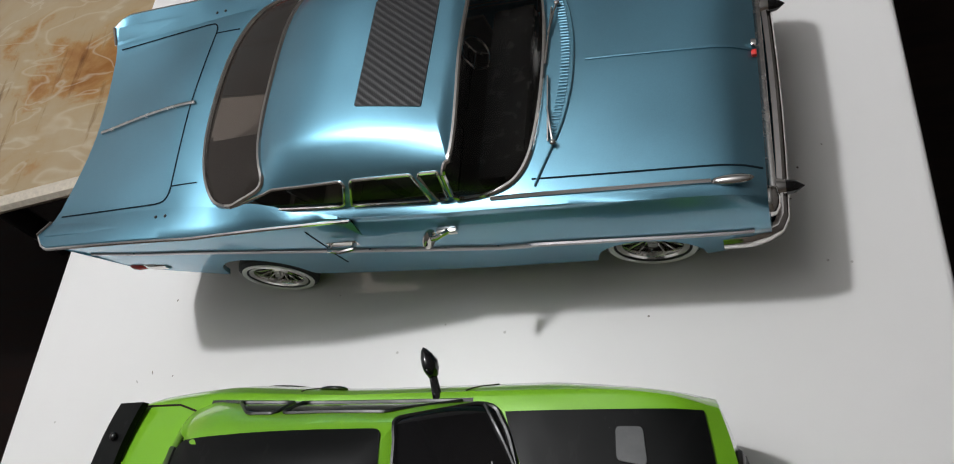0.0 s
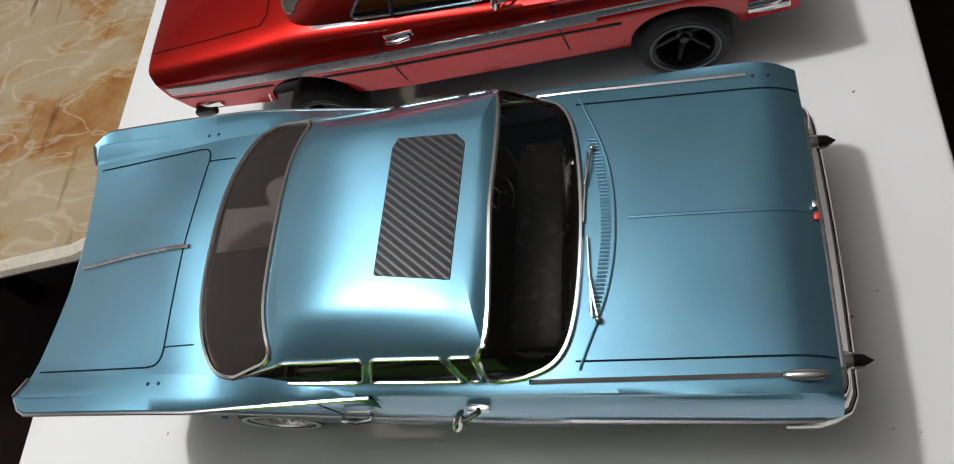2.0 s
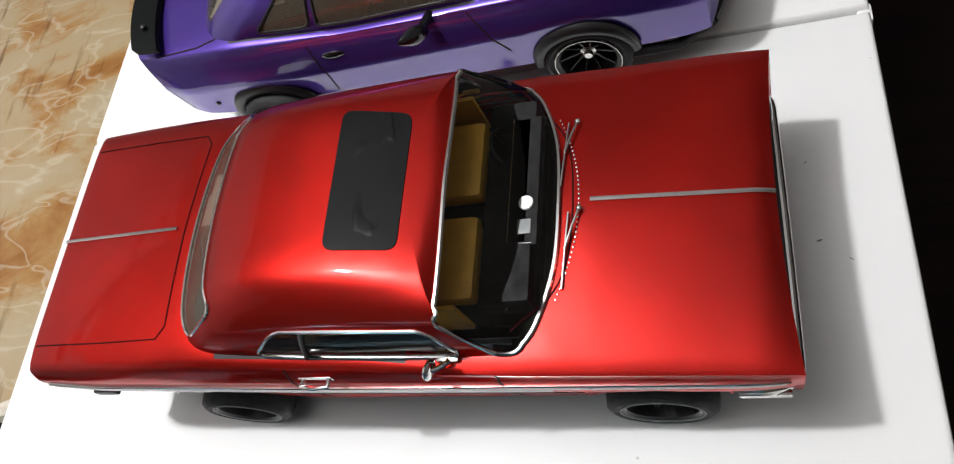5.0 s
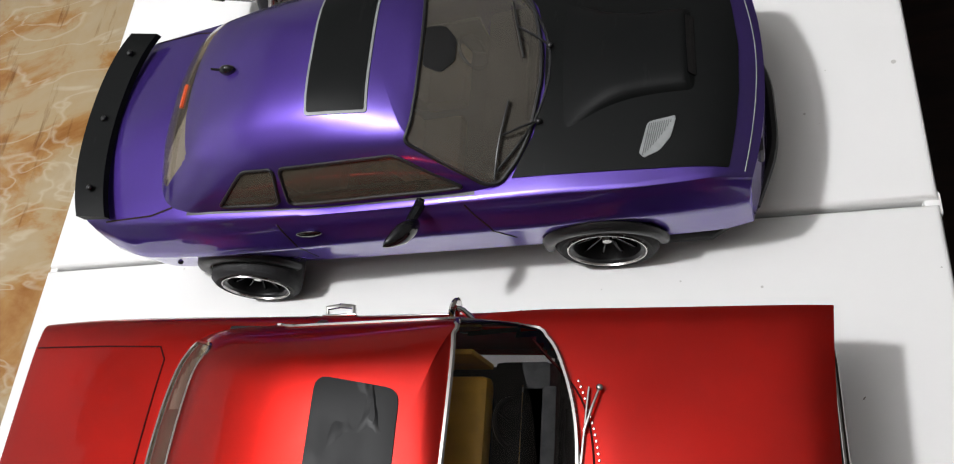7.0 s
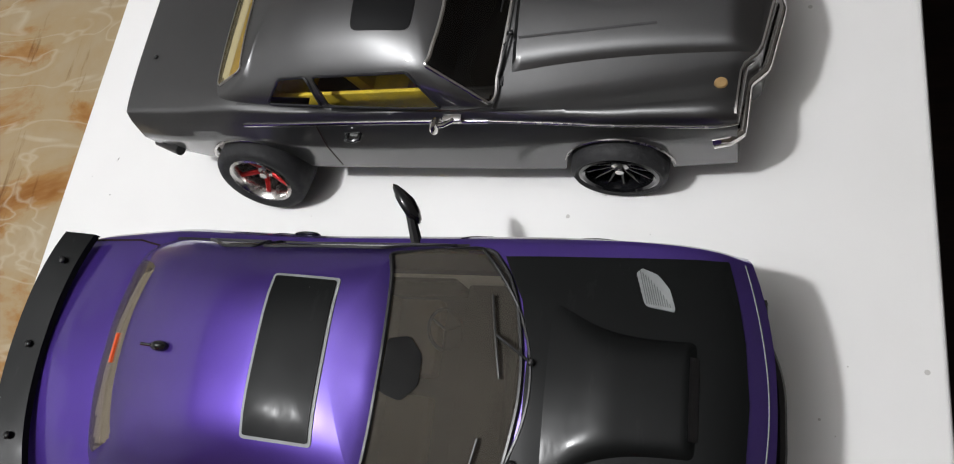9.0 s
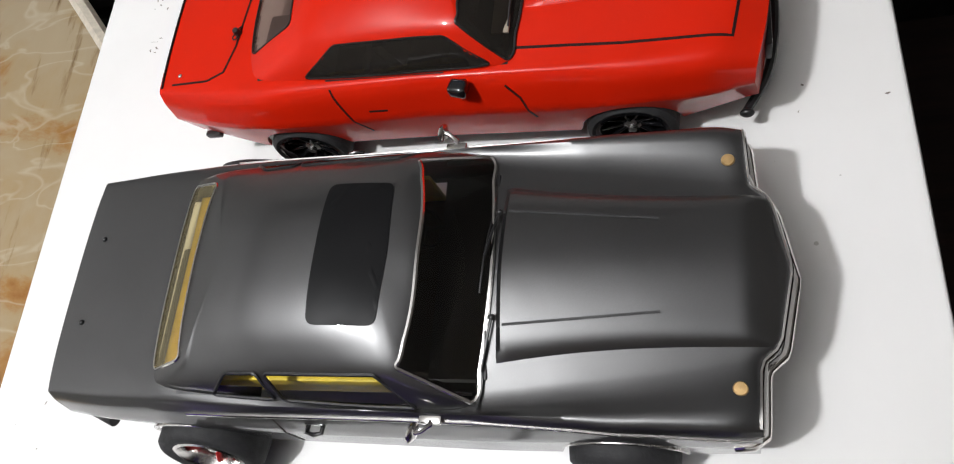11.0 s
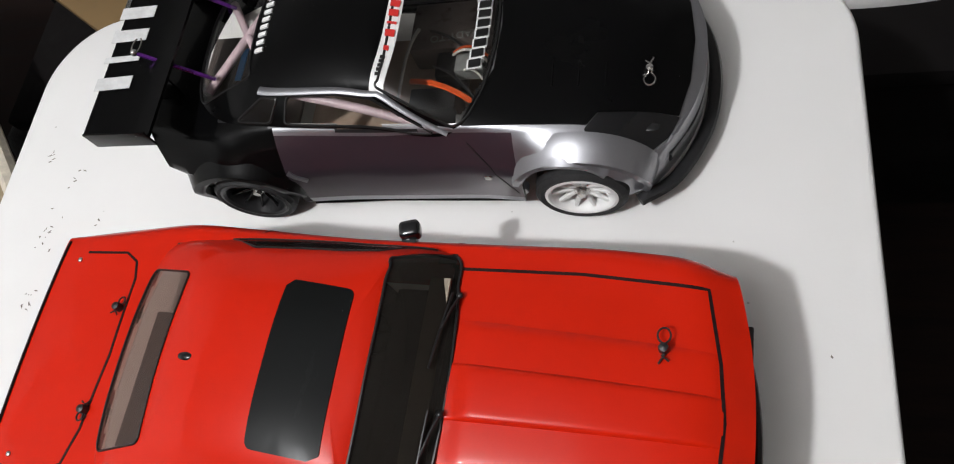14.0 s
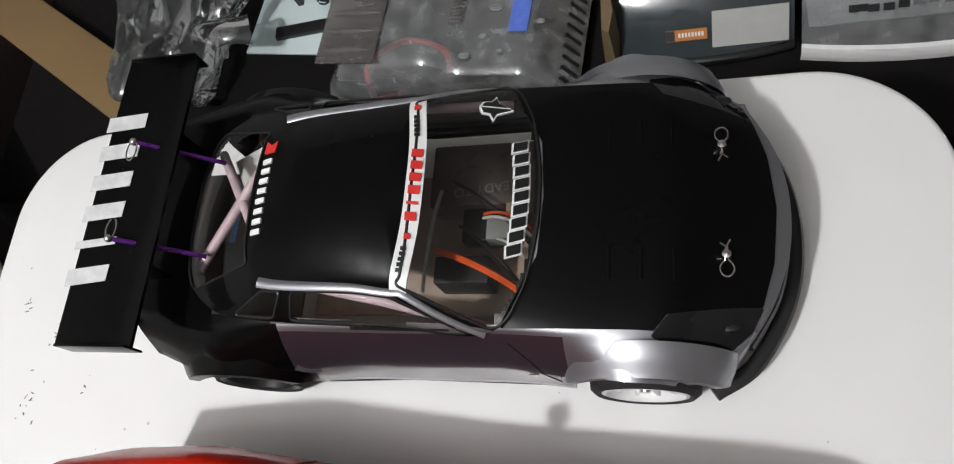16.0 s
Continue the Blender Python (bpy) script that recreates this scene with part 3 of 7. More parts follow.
# ---- fittings that several cars have ----
def wheel(car, x, y, r, width, side, rim_r, rim_mat, spokes, spoke_mat, dish=0.006, lean=0.0, stripe=None, spoke_w=0.004, z=None, hub=None, steer=0.0):
    """Tyre, rim, spokes and nut; side is the way the face looks."""
    w = width / 2
    g = (r - rim_r)
    rim = lathe([(rim_r * 0.93, -w), (rim_r, -w), (rim_r + 0.001, w * 0.96), (rim_r * 0.95, w * 1.0), (rim_r * 0.88, w * 0.9), (rim_r * 0.84, w - dish), (rim_r * 0.80, -w * 0.8), (0.004, -w * 0.8)], 40)
    ob = part("wheel", rim, rim_mat, car)
    ob.location = (x, y, r if z is None else z)
    ob.rotation_euler = (radians(lean), 0, (0 if side > 0 else math.pi) + radians(steer))
    prof_t = [(rim_r * 0.99, -w * 0.9), (rim_r + g * 0.5, -w * 1.04), (r - 0.003, -w * 0.98), (r - 0.0006, -w * 0.82), (r, -w * 0.4), (r, w * 0.4), (r - 0.0006, w * 0.82), (r - 0.003, w * 0.98), (rim_r + g * 0.5, w * 1.04), (rim_r * 0.99, w * 0.93)]
    part("tyre", lathe(prof_t, 48, close=True), RUBBER, ob)
    if stripe:
        part("sidewall_stripe", lathe([(rim_r + g * 0.28, w * 1.01), (rim_r + g * 0.30, w * 1.055), (rim_r + g * 0.62, w * 1.06), (rim_r + g * 0.64, w * 1.0)], 48), stripe, ob)
    first = None
    for k in range(spokes):
        a = 2 * math.pi * k / spokes
        m = Matrix.Rotation(a, 4, "Y")
        if first is None:
            bm = bmesh.new()
            hub_y, rim_y = w - dish - 0.001, w - dish * 0.5
            for u0, u1, ya, yb, wa, wb in ((0.10, 0.94, hub_y, rim_y, spoke_w * 1.2, spoke_w * 0.8),):
                pts = []
                for u, yy, ww in ((u0, ya, wa), (u1, yb, wb)):
                    for dz in (-ww / 2, ww / 2):
                        pts += [bm.verts.new((u * rim_r, yy, dz)), bm.verts.new((u * rim_r, yy - 0.003, dz))]
                for q in ((0, 2, 6, 4), (1, 5, 7, 3), (0, 4, 5, 1), (2, 3, 7, 6), (0, 1, 3, 2), (4, 6, 7, 5)):
                    bm.faces.new([pts[i] for i in q])
            bmesh.ops.bevel(bm, geom=bm.edges[:], offset=0.0006, segments=1, affect="EDGES")
            first = part("spoke", bm, spoke_mat, ob)
        else:
            share(first, m, ob)
    nut = lathe([(0.0001, w - dish + 0.004), (0.003, w - dish + 0.004), (0.0036, w - dish + 0.001), (0.006, w - dish), (0.006, w - dish - 0.006)], 12)
    part("hub_nut", nut, hub or STEEL, ob)
    return ob


def body_clip(car, x, y, post, wire, turn=0.0, lift=0.004, size=0.011):
    """A post through the shell with a bent wire clip in it."""
    p, n = car.down(x, y, 0)
    bm = lathe([(0.0001, 0.0), (0.0028, 0.0), (0.0028, lift), (0.0024, lift + 0.0022), (0.0001, lift + 0.0028)], 14)
    bmesh.ops.transform(bm, matrix=Matrix.Translation(p) @ Matrix.Rotation(radians(90), 4, "X"), verts=bm.verts)
    ob = part("body_post", bm, post, car.at)
    c, s = math.cos(turn), math.sin(turn)
    pts = []
    for u in np.linspace(0, 1, 26):
        a = -math.pi * 0.78 + 1.56 * math.pi * u
        lx, ly = size * 0.62 + size * 0.36 * math.cos(a), size * 0.30 * math.sin(a)
        pts.append((lx, ly))
    line = [(-size * 0.75, 0.0022), (-size * 0.3, -0.0006), (0.0, 0.0020)] + pts + [(0.0, -0.0020), (-size * 0.35, 0.0008), (-size * 0.6, -0.0030)]
    part("clip_wire", tube([p + Vector((a * c - b * s, a * s + b * c, lift * 0.75)) for a, b in line], 0.00055, sides=6), wire, ob)
    return ob


def mirror_pod(car, x, z, side, material, out=0.018, size=(0.006, 0.012, 0.007), stalk=0.0025, lean=0.35, back=0.0, glass=True, sweep=0.0):
    p, n = car.across(x, z, side, 0)
    tip = p + Vector((back, side * out, 0.007))
    turn = Matrix.Rotation(side * sweep, 4, "Z") @ Matrix.Rotation(side * lean, 4, "X")
    head = blob(size, tip, turn=turn)
    for v in head.verts:
        # the head is pointed at its outer end and cut flat at the rear
        q = turn.inverted() @ (v.co - tip)
        u = max(0.0, side * q.y / size[1])
        q.x = max(q.x * (1 - 0.45 * u), -0.55 * size[0])
        q.z *= 1 - 0.5 * u
        v.co = tip + turn @ q
    ob = part("mirror", head, material, car.at)
    part("mirror_stalk", tube([p - Vector((0, side * 0.004, 0)), p.lerp(tip, 0.6), tip], lambda u: stalk * (1.3 - 0.5 * u), sides=8), material, ob)
    if glass:
        part("mirror_glass", blob((0.0006, size[1] * 0.7, size[2] * 0.6), tip + turn @ Vector((-size[0] * 0.56, -side * size[1] * 0.12, 0)), turn=turn), CHROME, ob)
    return ob


def box_mirror(car, x, z, side):
    p, n = car.across(x, z, side, 0)
    ob = part("mirror", box((0.013, 0.011, 0.010), p + Vector((0, side * 0.006, 0.003)), 0.0035, None, Matrix.Rotation(side * 0.25, 4, "Z"), 3), GLOSS_BLACK, car.at)
    part("mirror_foot", box((0.010, 0.006, 0.006), p, 0.002), GLOSS_BLACK, ob)
    return ob


def chrome_mirror(car, x, z, side):
    """A small round mirror on a bent bright arm."""
    p, n = car.across(x, z, side, 0)
    bm = tube([p, p + Vector((0.001, side * 0.004, 0.003)), p + Vector((-0.004, side * 0.008, 0.005)), p + Vector((-0.007, side * 0.009, 0.006))], 0.0016, sides=8)
    box((0.014, 0.007, 0.005), p, 0.0018, bm)
    ob = part("mirror_arm", bm, CHROME, car.at)
    bm = lathe([(0.0001, -0.0015), (0.005, -0.0012), (0.0062, 0.0), (0.0058, 0.0012), (0.0001, 0.0010)], 20)
    bmesh.ops.transform(bm, matrix=Matrix.Translation(p + Vector((-0.008, side * 0.009, 0.006))) @ Matrix.Rotation(radians(72), 4, "Z"), verts=bm.verts)
    part("mirror_head", bm, CHROME, ob)
    return ob


def handle(car, x, z, side, material, length=0.018):
    p, n = car.across(x, z, side, 0.0)
    pts = [p + Vector((-length / 2, 0, 0)), p + Vector((-length / 2, side * 0.005, 0.001)), p + Vector((0, side * 0.0062, 0.001)), p + Vector((length / 2, side * 0.005, 0.001)), p + Vector((length / 2, 0, 0))]
    ob = part("door_handle", tube(pts, 0.0016, sides=8), material, car.at)
    part("handle_plate", box((length * 1.25, 0.001, 0.006), p, 0.0004), material, ob)
    return ob


def wiper(car, x, y, dx, dy, material, name="wiper"):
    a, _ = car.down(x, y, 0.003)
    b, _ = car.down(x + dx, y + dy, 0.003)
    mid = a.lerp(b, 0.45) + Vector((0, 0, 0.001))
    ob = part(name, tube([a, mid, b], 0.0008, sides=6), material, car.at)
    blade = []
    for u in np.linspace(-0.5, 0.5, 9):
        q, _ = car.down(x + dx + abs(u) * 0.0 + u * 0.45 * abs(dx) * (1 if dy < 0 else -1), y + dy + u * 0.045, 0.0018)
        blade.append(q)
    part("wiper_blade", tube(blade, 0.0007, sides=6), material, ob)
    part("wiper_pivot", blob((0.002, 0.002, 0.0016), a), material, ob)
    return ob


def interior(car, x0, x1, floor, seat_top, seat_mat, half=0.06, seat_x=None, dash_mat=None, wheel_mat=None, bench=True, walls=None, floor_mat=None, column=0.046):
    """A dark tub with dashboard, two seats, bench and steering wheel."""
    dash_mat = dash_mat or BLACK
    bm = box((x1 - x0, half * 2, 0.004), ((x0 + x1) / 2, 0, floor))
    box((0.003, half * 2, 0.030), (x0, 0, floor + 0.015), 0, bm)
    tub = part("interior_tub", bm, floor_mat or BLACK, car.at)
    for s in (1, -1):
        part("door_card", box((x1 - x0 - 0.05, 0.003, 0.034), ((x0 + x1) / 2 - 0.02, s * half, floor + 0.018), 0.001), walls or BLACK, tub)
    part("dashboard", box((0.030, half * 1.9, 0.022), (x1 - 0.020, 0, seat_top - 0.022), 0.004), dash_mat, tub)
    sx = seat_x if seat_x is not None else x1 - 0.085
    for s in (1, -1):
        bm = box((0.032, half * 0.78, 0.013), (sx + 0.012, s * half * 0.48, floor + 0.016), 0.005)
        box((0.012, half * 0.78, 0.038), (sx - 0.008, s * half * 0.48, floor + 0.032), 0.005, bm, Matrix.Rotation(-0.22, 4, "Y"))
        part("seat", bm, seat_mat, tub)
    if bench:
        bm = box((0.028, half * 1.7, 0.013), (x0 + 0.030, 0, floor + 0.016), 0.004)
        box((0.010, half * 1.7, 0.034), (x0 + 0.013, 0, floor + 0.030), 0.004, bm, Matrix.Rotation(-0.3, 4, "Y"))
        part("bench", bm, seat_mat, tub)
    m = Matrix.Translation((x1 - column, half * 0.5, seat_top - 0.014)) @ Matrix.Rotation(radians(58), 4, "Y")
    ring = [m @ Vector((0.012 * math.cos(a), 0.012 * math.sin(a), 0)) for a in np.linspace(0, 2 * math.pi, 28, endpoint=False)]
    bm = tube(ring, 0.0012, sides=6, closed=True)
    for a in (0.4, math.pi - 0.4, -math.pi / 2):
        tube([m @ Vector((0, 0, 0)), m @ Vector((0.012 * math.cos(a), 0.012 * math.sin(a), 0))], 0.0009, bm)
    part("steering_wheel", bm, wheel_mat or BLACK, tub)
    return tub


def chassis(car, x0, x1, half=0.055, z=0.022, axles=(), track=0.075):
    bm = box((x1 - x0, half * 2, 0.014), ((x0 + x1) / 2, 0, z), 0.003)
    for ax, az in axles:
        tube([(ax, -track, az), (ax, track, az)], 0.004, bm, 8)
    for u in (0.2, 0.8):
        box((0.03, half * 1.2, 0.03), (x0 + (x1 - x0) * u, 0, z + 0.02), 0.003, bm)
    return part("chassis", bm, BLACK, car.at)


def blocks(car, x, y0, y1, height, count, material, name, gap=0.25, slant=0.0, side=0):
    """A row of plain blocks of lettering's size, read along y."""
    step = (y1 - y0) / count
    for k in range(count):
        a, b = y0 + step * (k + gap / 2), y0 + step * (k + 1 - gap / 2)
        if side:
            q = [(a - slant, x - height / 2), (b - slant, x - height / 2), (b + slant, x + height / 2), (a + slant, x + height / 2)]
        else:
            q = [(x - height / 2, a - slant), (x - height / 2, b - slant), (x + height / 2, b + slant), (x + height / 2, a + slant)]
        car.patch(q, material, name, radius=0.08, lift=0.0012, rings=2, side=side)


def bumper(car, x, way, half, z, wrap, r, material, name="bumper", label="", bow=0.004):
    """A bar that bends round the corners of one end."""
    pts = []
    for u in np.linspace(-1, 1, 41):
        a = abs(u)
        if a > 0.72:
            k = (a - 0.72) / 0.28
            y, back = half * (0.90 + 0.10 * min(1, k * 2.2) ** 0.6), wrap * max(0, k - 0.15) ** 1.3 + 0.012 * min(1, k * 2)
        else:
            y, back = half * 0.90 * a / 0.72, 0.0
        pts.append((x - way * back + way * bow * (1 - a * a), math.copysign(y, u), z))
    return part(name, tube(pts, r, sides=10, flat=1.4), material, car.at, label)


def two(w, z):
    return (w, z)


# ---- the blue car ----
BLUE_GAP = plain("dark_blue_gap", (0.006, 0.014, 0.020), 0.9)
for _m in (RED_GAP, BLUE_GAP, MARKER):
    _m.node_tree.nodes["Principled BSDF"].inputs["Specular IOR Level"].default_value = 0.1


def blue_car():
    e = thing("model_car", (0, 0.6815, TOP), -1.0, "metallic light blue finned classic model car with chrome trim", "model car", "model cars on the table")
    low = two(prof(-0.23, 0.080, -0.17, 0.084, -0.1, 0.088, 0.1, 0.094, 0.25, 0.095, 0.285, 0.088), prof(-0.23, 0.066, -0.12, 0.042, 0.0, 0.034, 0.25, 0.030, 0.285, 0.034))
    mid = two(prof(-0.23, 0.088, -0.15, 0.092, 0.0, 0.096, 0.1, 0.099, 0.24, 0.101, 0.278, 0.101, 0.285, 0.098), prof(-0.23, 0.106, -0.1, 0.096, 0.0, 0.082, 0.1, 0.074, 0.285, 0.070))
    shoulder = two(prof(-0.23, 0.096, -0.12, 0.096, -0.02, 0.095, 0.05, 0.093, 0.24, 0.0965, 0.272, 0.0965, 0.285, 0.094), prof(-0.23, 0.144, -0.19, 0.1420, -0.1, 0.136, 0.0, 0.120, 0.06, 0.110, 0.15, 0.1065, 0.24, 0.1030, 0.272, 0.0985, 0.285, 0.080))
    inner = two(prof(-0.23, 0.066, -0.15, 0.072, -0.08, 0.084, 0.1, 0.085, 0.26, 0.084, 0.285, 0.080), prof(-0.23, 0.134, -0.19, 0.1355, -0.13, 0.1385, -0.08, 0.139, -0.05, 0.136, 0.1, 0.117, 0.15, 0.1145, 0.2, 0.1090, 0.25, 0.1040, 0.268, 0.1015, 0.276, 0.099, 0.285, 0.084))
    top = prof(-0.23, 0.125, -0.19, 0.130, -0.14, 0.139, -0.1, 0.144, -0.05, 0.140, 0.14, 0.1190, 0.20, 0.1125, 0.25, 0.1060, 0.268, 0.1025, 0.277, 0.0980, 0.285, 0.086)
    car = Car(e, -0.200, 0.2795, low, mid, shoulder, inner, top, ((-0.078, 0.036, 0.038), (0.208, 0.031, 0.033)), 0.001, 0.0)
    col = paint("blue_metallic_paint", (0.160, 0.370, 0.49), 0.92, 0.37, 1.0, 0.025)
    keys = [(-0.0715, 0, -0.0153, 0, 0.150), (-0.0690, 0.042, -0.0145, 0.042, 0.149), (-0.0590, 0.072, -0.0100, 0.066, 0.147), (-0.0420, 0.0865, -0.0035, 0.0765, 0.1445), (-0.0050, 0.0880, 0.012, 0.0775, 0.1435), (0.045, 0.0880, 0.050, 0.0775, 0.1435), (0.108, 0.0875, 0.110, 0.0785, 0.1425), (0.1346, 0.0845, 0.1155, 0.0755, 0.143), (0.150, 0.074, 0.1165, 0.060, 0.1445), (0.1575, 0.048, 0.116, 0.036, 0.146), (0.1604, 0, 0.115, 0, 0.1475)]
    car.body(col, 14, car.opening(keys, 0.004), rim=car.opening(keys, 0.0008))
    car.cabin(keys, (-0.0153, 0.150, 0.01, 0.1565, 0.03, 0.1580, 0.059, 0.1565, 0.099, 0.1510, 0.115, 0.1475), col, [("rear_window", 0, 2.9, 0.02, 0.97, BLUE_REAR, CHROME, 0.0016, 0.010, 0, 0), ("quarter_window", 3.15, 4.95, 0.08, 0.86, LIGHT_GLASS, CHROME, 0.0010, 0.004, 0.012, 0.004), ("side_window", 5.03, 5.72, 0.08, 0.86, LIGHT_GLASS, CHROME, 0.0010, 0.002, 0.004, -0.010), ("vent_window", 5.78, 5.98, 0.08, 0.86, LIGHT_GLASS, CHROME, 0.0010, 0.002, -0.010, 0), ("windshield", 6.06, 10, 0.02, 0.97, LIGHT_GLASS, CHROME, 0.0015, 0.006, 0, 0)], 8.0)
    interior(car, -0.03, 0.150, 0.060, 0.112, plain("glossy_dark_seat", (0.05, 0.05, 0.052), 0.20), 0.07, 0.062, wheel_mat=STEEL, walls=GREY_TRIM, dash_mat=plain("dark_grey_dash", (0.06, 0.06, 0.062), 0.25), floor_mat=plain("grey_carpet", (0.035, 0.035, 0.036), 0.8))
    chassis(car, -0.2, 0.25, axles=((-0.078, 0.031), (0.208, 0.031)))
    for x, lean in ((-0.078, 6), (0.208, 4)):
        for s in (1, -1):
            wheel(e, x, s * 0.078, 0.031, 0.020, s, 0.0215, CHROME, 14, CHROME, 0.005, -lean * 0.5, WHITE_PAINT, 0.0012)
    car.patch([(0.057, -0.039), (0.099, -0.043), (0.1015, 0.040), (0.096, 0.046), (0.062, 0.046), (0.059, 0.040)], CARBON, "roof_film", 0.03, 0.0006, label="black woven carbon-look film patch", rings=10)
    # trunk lid and hood gaps
    lid = [(-0.194, 0.0755), (-0.13, 0.0765)] + [(q.x, q.y) for q in flow([(-0.103, 0.0768, 0), (-0.096, 0.0755, 0), (-0.0925, 0.071, 0), (-0.0915, 0.065, 0)], 4)]
    for s in (1, -1):
        car.line([(x, s * y) for x, y in lid], 0.0010, BLUE_GAP)
        car.line([(-0.0915, s * 0.065), (-0.070, s * 0.0645)], 0.0008, BLUE_GAP)
        car.line([(0.156, s * 0.0785), (0.20, s * 0.0780), (0.2775, s * 0.0770)], 0.0010, BLUE_GAP)
        car.line([(0.132, s * 0.0885), (0.252, s * 0.0868)], 0.0022, CHROME, "fender_spear", thick=0.0015)
        if s < 0:
            p, _ = car.down(0.262, s * 0.0868, 0.002)
            part("fender_rocket", blob((0.011, 0.0030, 0.0020), p), CHROME, e, "bright rocket-shaped fender ornament")
        else:
            for k in (0.0, 0.008):
                q, _ = car.down(0.2555 + k, 0.0862, 0.0)
                part("mounting_hole", blob((0.0013, 0.0013, 0.0009), q), BLACK, e)
        blade, rows = bmesh.new(), []
        for u in np.linspace(0, 1, 40):
            x = -0.2005 + 0.2415 * u
            out = (0.1045 - 0.0010 * u - 0.0085 * max(0, u - 0.55) / 0.45) * (1 - 0.10 * max(0, 0.035 - u) / 0.035)
            back = 0.080 + 0.014 * u**3
            zo, zi = 0.1450 - 0.007 * u - 0.0180 * u**2.2, car.down(max(x, -0.1880), s * back, 0.0)[0].z
            rows.append([blade.verts.new((x, s * y, z)) for y, z in ((back, zi + 0.0003), (back * 0.4 + out * 0.6, zi * 0.4 + zo * 0.6 + 0.0008), (out - 0.0015, zo + 0.0004), (out, zo - 0.0012), (out - 0.002, zo - 0.0030), (back + 0.003, zi - 0.008))])
        for a, b in zip(rows, rows[1:]):
            for i in range(5):
                blade.faces.new((a[i], a[i + 1], b[i + 1], b[i]))
        blade.faces.new(rows[0]), blade.faces.new(rows[-1])
        bmesh.ops.recalc_face_normals(blade, faces=blade.faces)
        fin_edge = [r[3].co.copy() for r in rows]
        tail_edge = [r.co.copy() for r in rows[0][:4]]
        car.keep(blade)
        fin = part("tail_fin", blade, col, e, "flat blue tail fin that ends in a point on the door")
        car.tree()
        part("fin_trim", tube(tail_edge[:3] + fin_edge, 0.0012), CHROME, fin, "bright trim along the fin edge")
        for k in (-0.004, 0.004):
            q, _ = car.down(-0.094 + k, s * 0.0870, 0.0)
            part("mounting_hole", blob((0.0012, 0.0012, 0.0008), q), BLACK, e)
        car.line([(-0.194, 0.104), (-0.1, 0.096), (0.02, 0.083), (0.12, 0.074), (0.27, 0.068)], 0.0040, BAND, "side_trim", s, thick=0.0012)
        car.line([(0.004, 0.112), (0.006, 0.09), (0.004, 0.06)], 0.0009, BLUE_GAP, side=s)
        handle(car, 0.020, 0.092, s, CHROME)
        chrome_mirror(car, 0.098, 0.098, s)
        part("tail_lamp", blob((0.013, 0.006, 0.005), (-0.188, s * 0.081, 0.064)), RED_LENS, e, "cat-eye shaped red and chrome tail lamp")
        part("bumper_bullet", lathe_x([(0.0055, 0.0), (0.006, 0.006), (0.0045, 0.011)], (0.277, s * 0.067, 0.052)), CHROME, e)
        part("bullet_tip", lathe_x([(0.0046, 0.0), (0.0038, 0.005), (0.0001, 0.010)], (0.288, s * 0.067, 0.052)), GLOSS_BLACK, e, "black pointed bumper tip")
        wiper(car, 0.167 - 0.001 * s, s * 0.051 - 0.0065, -0.004, 0.024 * -s, CHROME)
        part("headlight", blob((0.006, 0.011, 0.009), (0.279, s * 0.078, 0.060)), CHROME, e)
    car.line([(-0.0915, -0.067), (-0.0925, 0.0), (-0.0915, 0.067)], 0.0008, BLUE_GAP)
    car.line(flow([(0.158, -0.083), (0.1735, -0.04), (0.1780, 0.0), (0.1735, 0.04), (0.158, 0.083)]), 0.0012, col, "cowl_lip", thick=0.0010)
    car.line([(-0.192, 0.0), (-0.088, 0.0)], 0.0026, STEEL, "trunk_spear", thick=0.002)
    car.line([(0.185, 0.0), (0.2775, 0.0)], 0.0018, col, "hood_ridge", thick=0.0008)
    for k in range(46):
        y = -0.052 + 0.104 * k / 45
        bow = 0.0080 * (1 - (y / 0.055) ** 2)
        car.line([(0.1625 + bow, y), (0.1675 + bow, y)], 0.0012, col, "cowl_louvre", thick=0.0008)
    p, n = car.down(0.2775, 0.004, 0.0012)
    part("crossed_flags_badge", box((0.003, 0.004, 0.004), p, 0.0008), STEEL, e)
    p, n = car.down(0.2775, -0.003, 0.0012)
    part("red_badge", box((0.003, 0.004, 0.003), p, 0.0008), RED_VINYL, e)
    bumper(car, 0.282, 1, 0.096, 0.048, 0.022, 0.0048, CHROME, "front_bumper", "chrome wrap-around bumper")
    bumper(car, -0.186, -1, 0.084, 0.066, 0.02, 0.0045, CHROME, "rear_bumper", "chrome wrap-around bumper")
    part("grille", box((0.004, 0.15, 0.016), (0.281, 0, 0.062), 0.001), STEEL, e)


def lathe_x(profile, place):
    bm = lathe([(r, a) for r, a in profile], 18)
    bmesh.ops.transform(bm, matrix=Matrix.Translation(place) @ Matrix.Rotation(radians(-90), 4, "Z"), verts=bm.verts)
    return bm


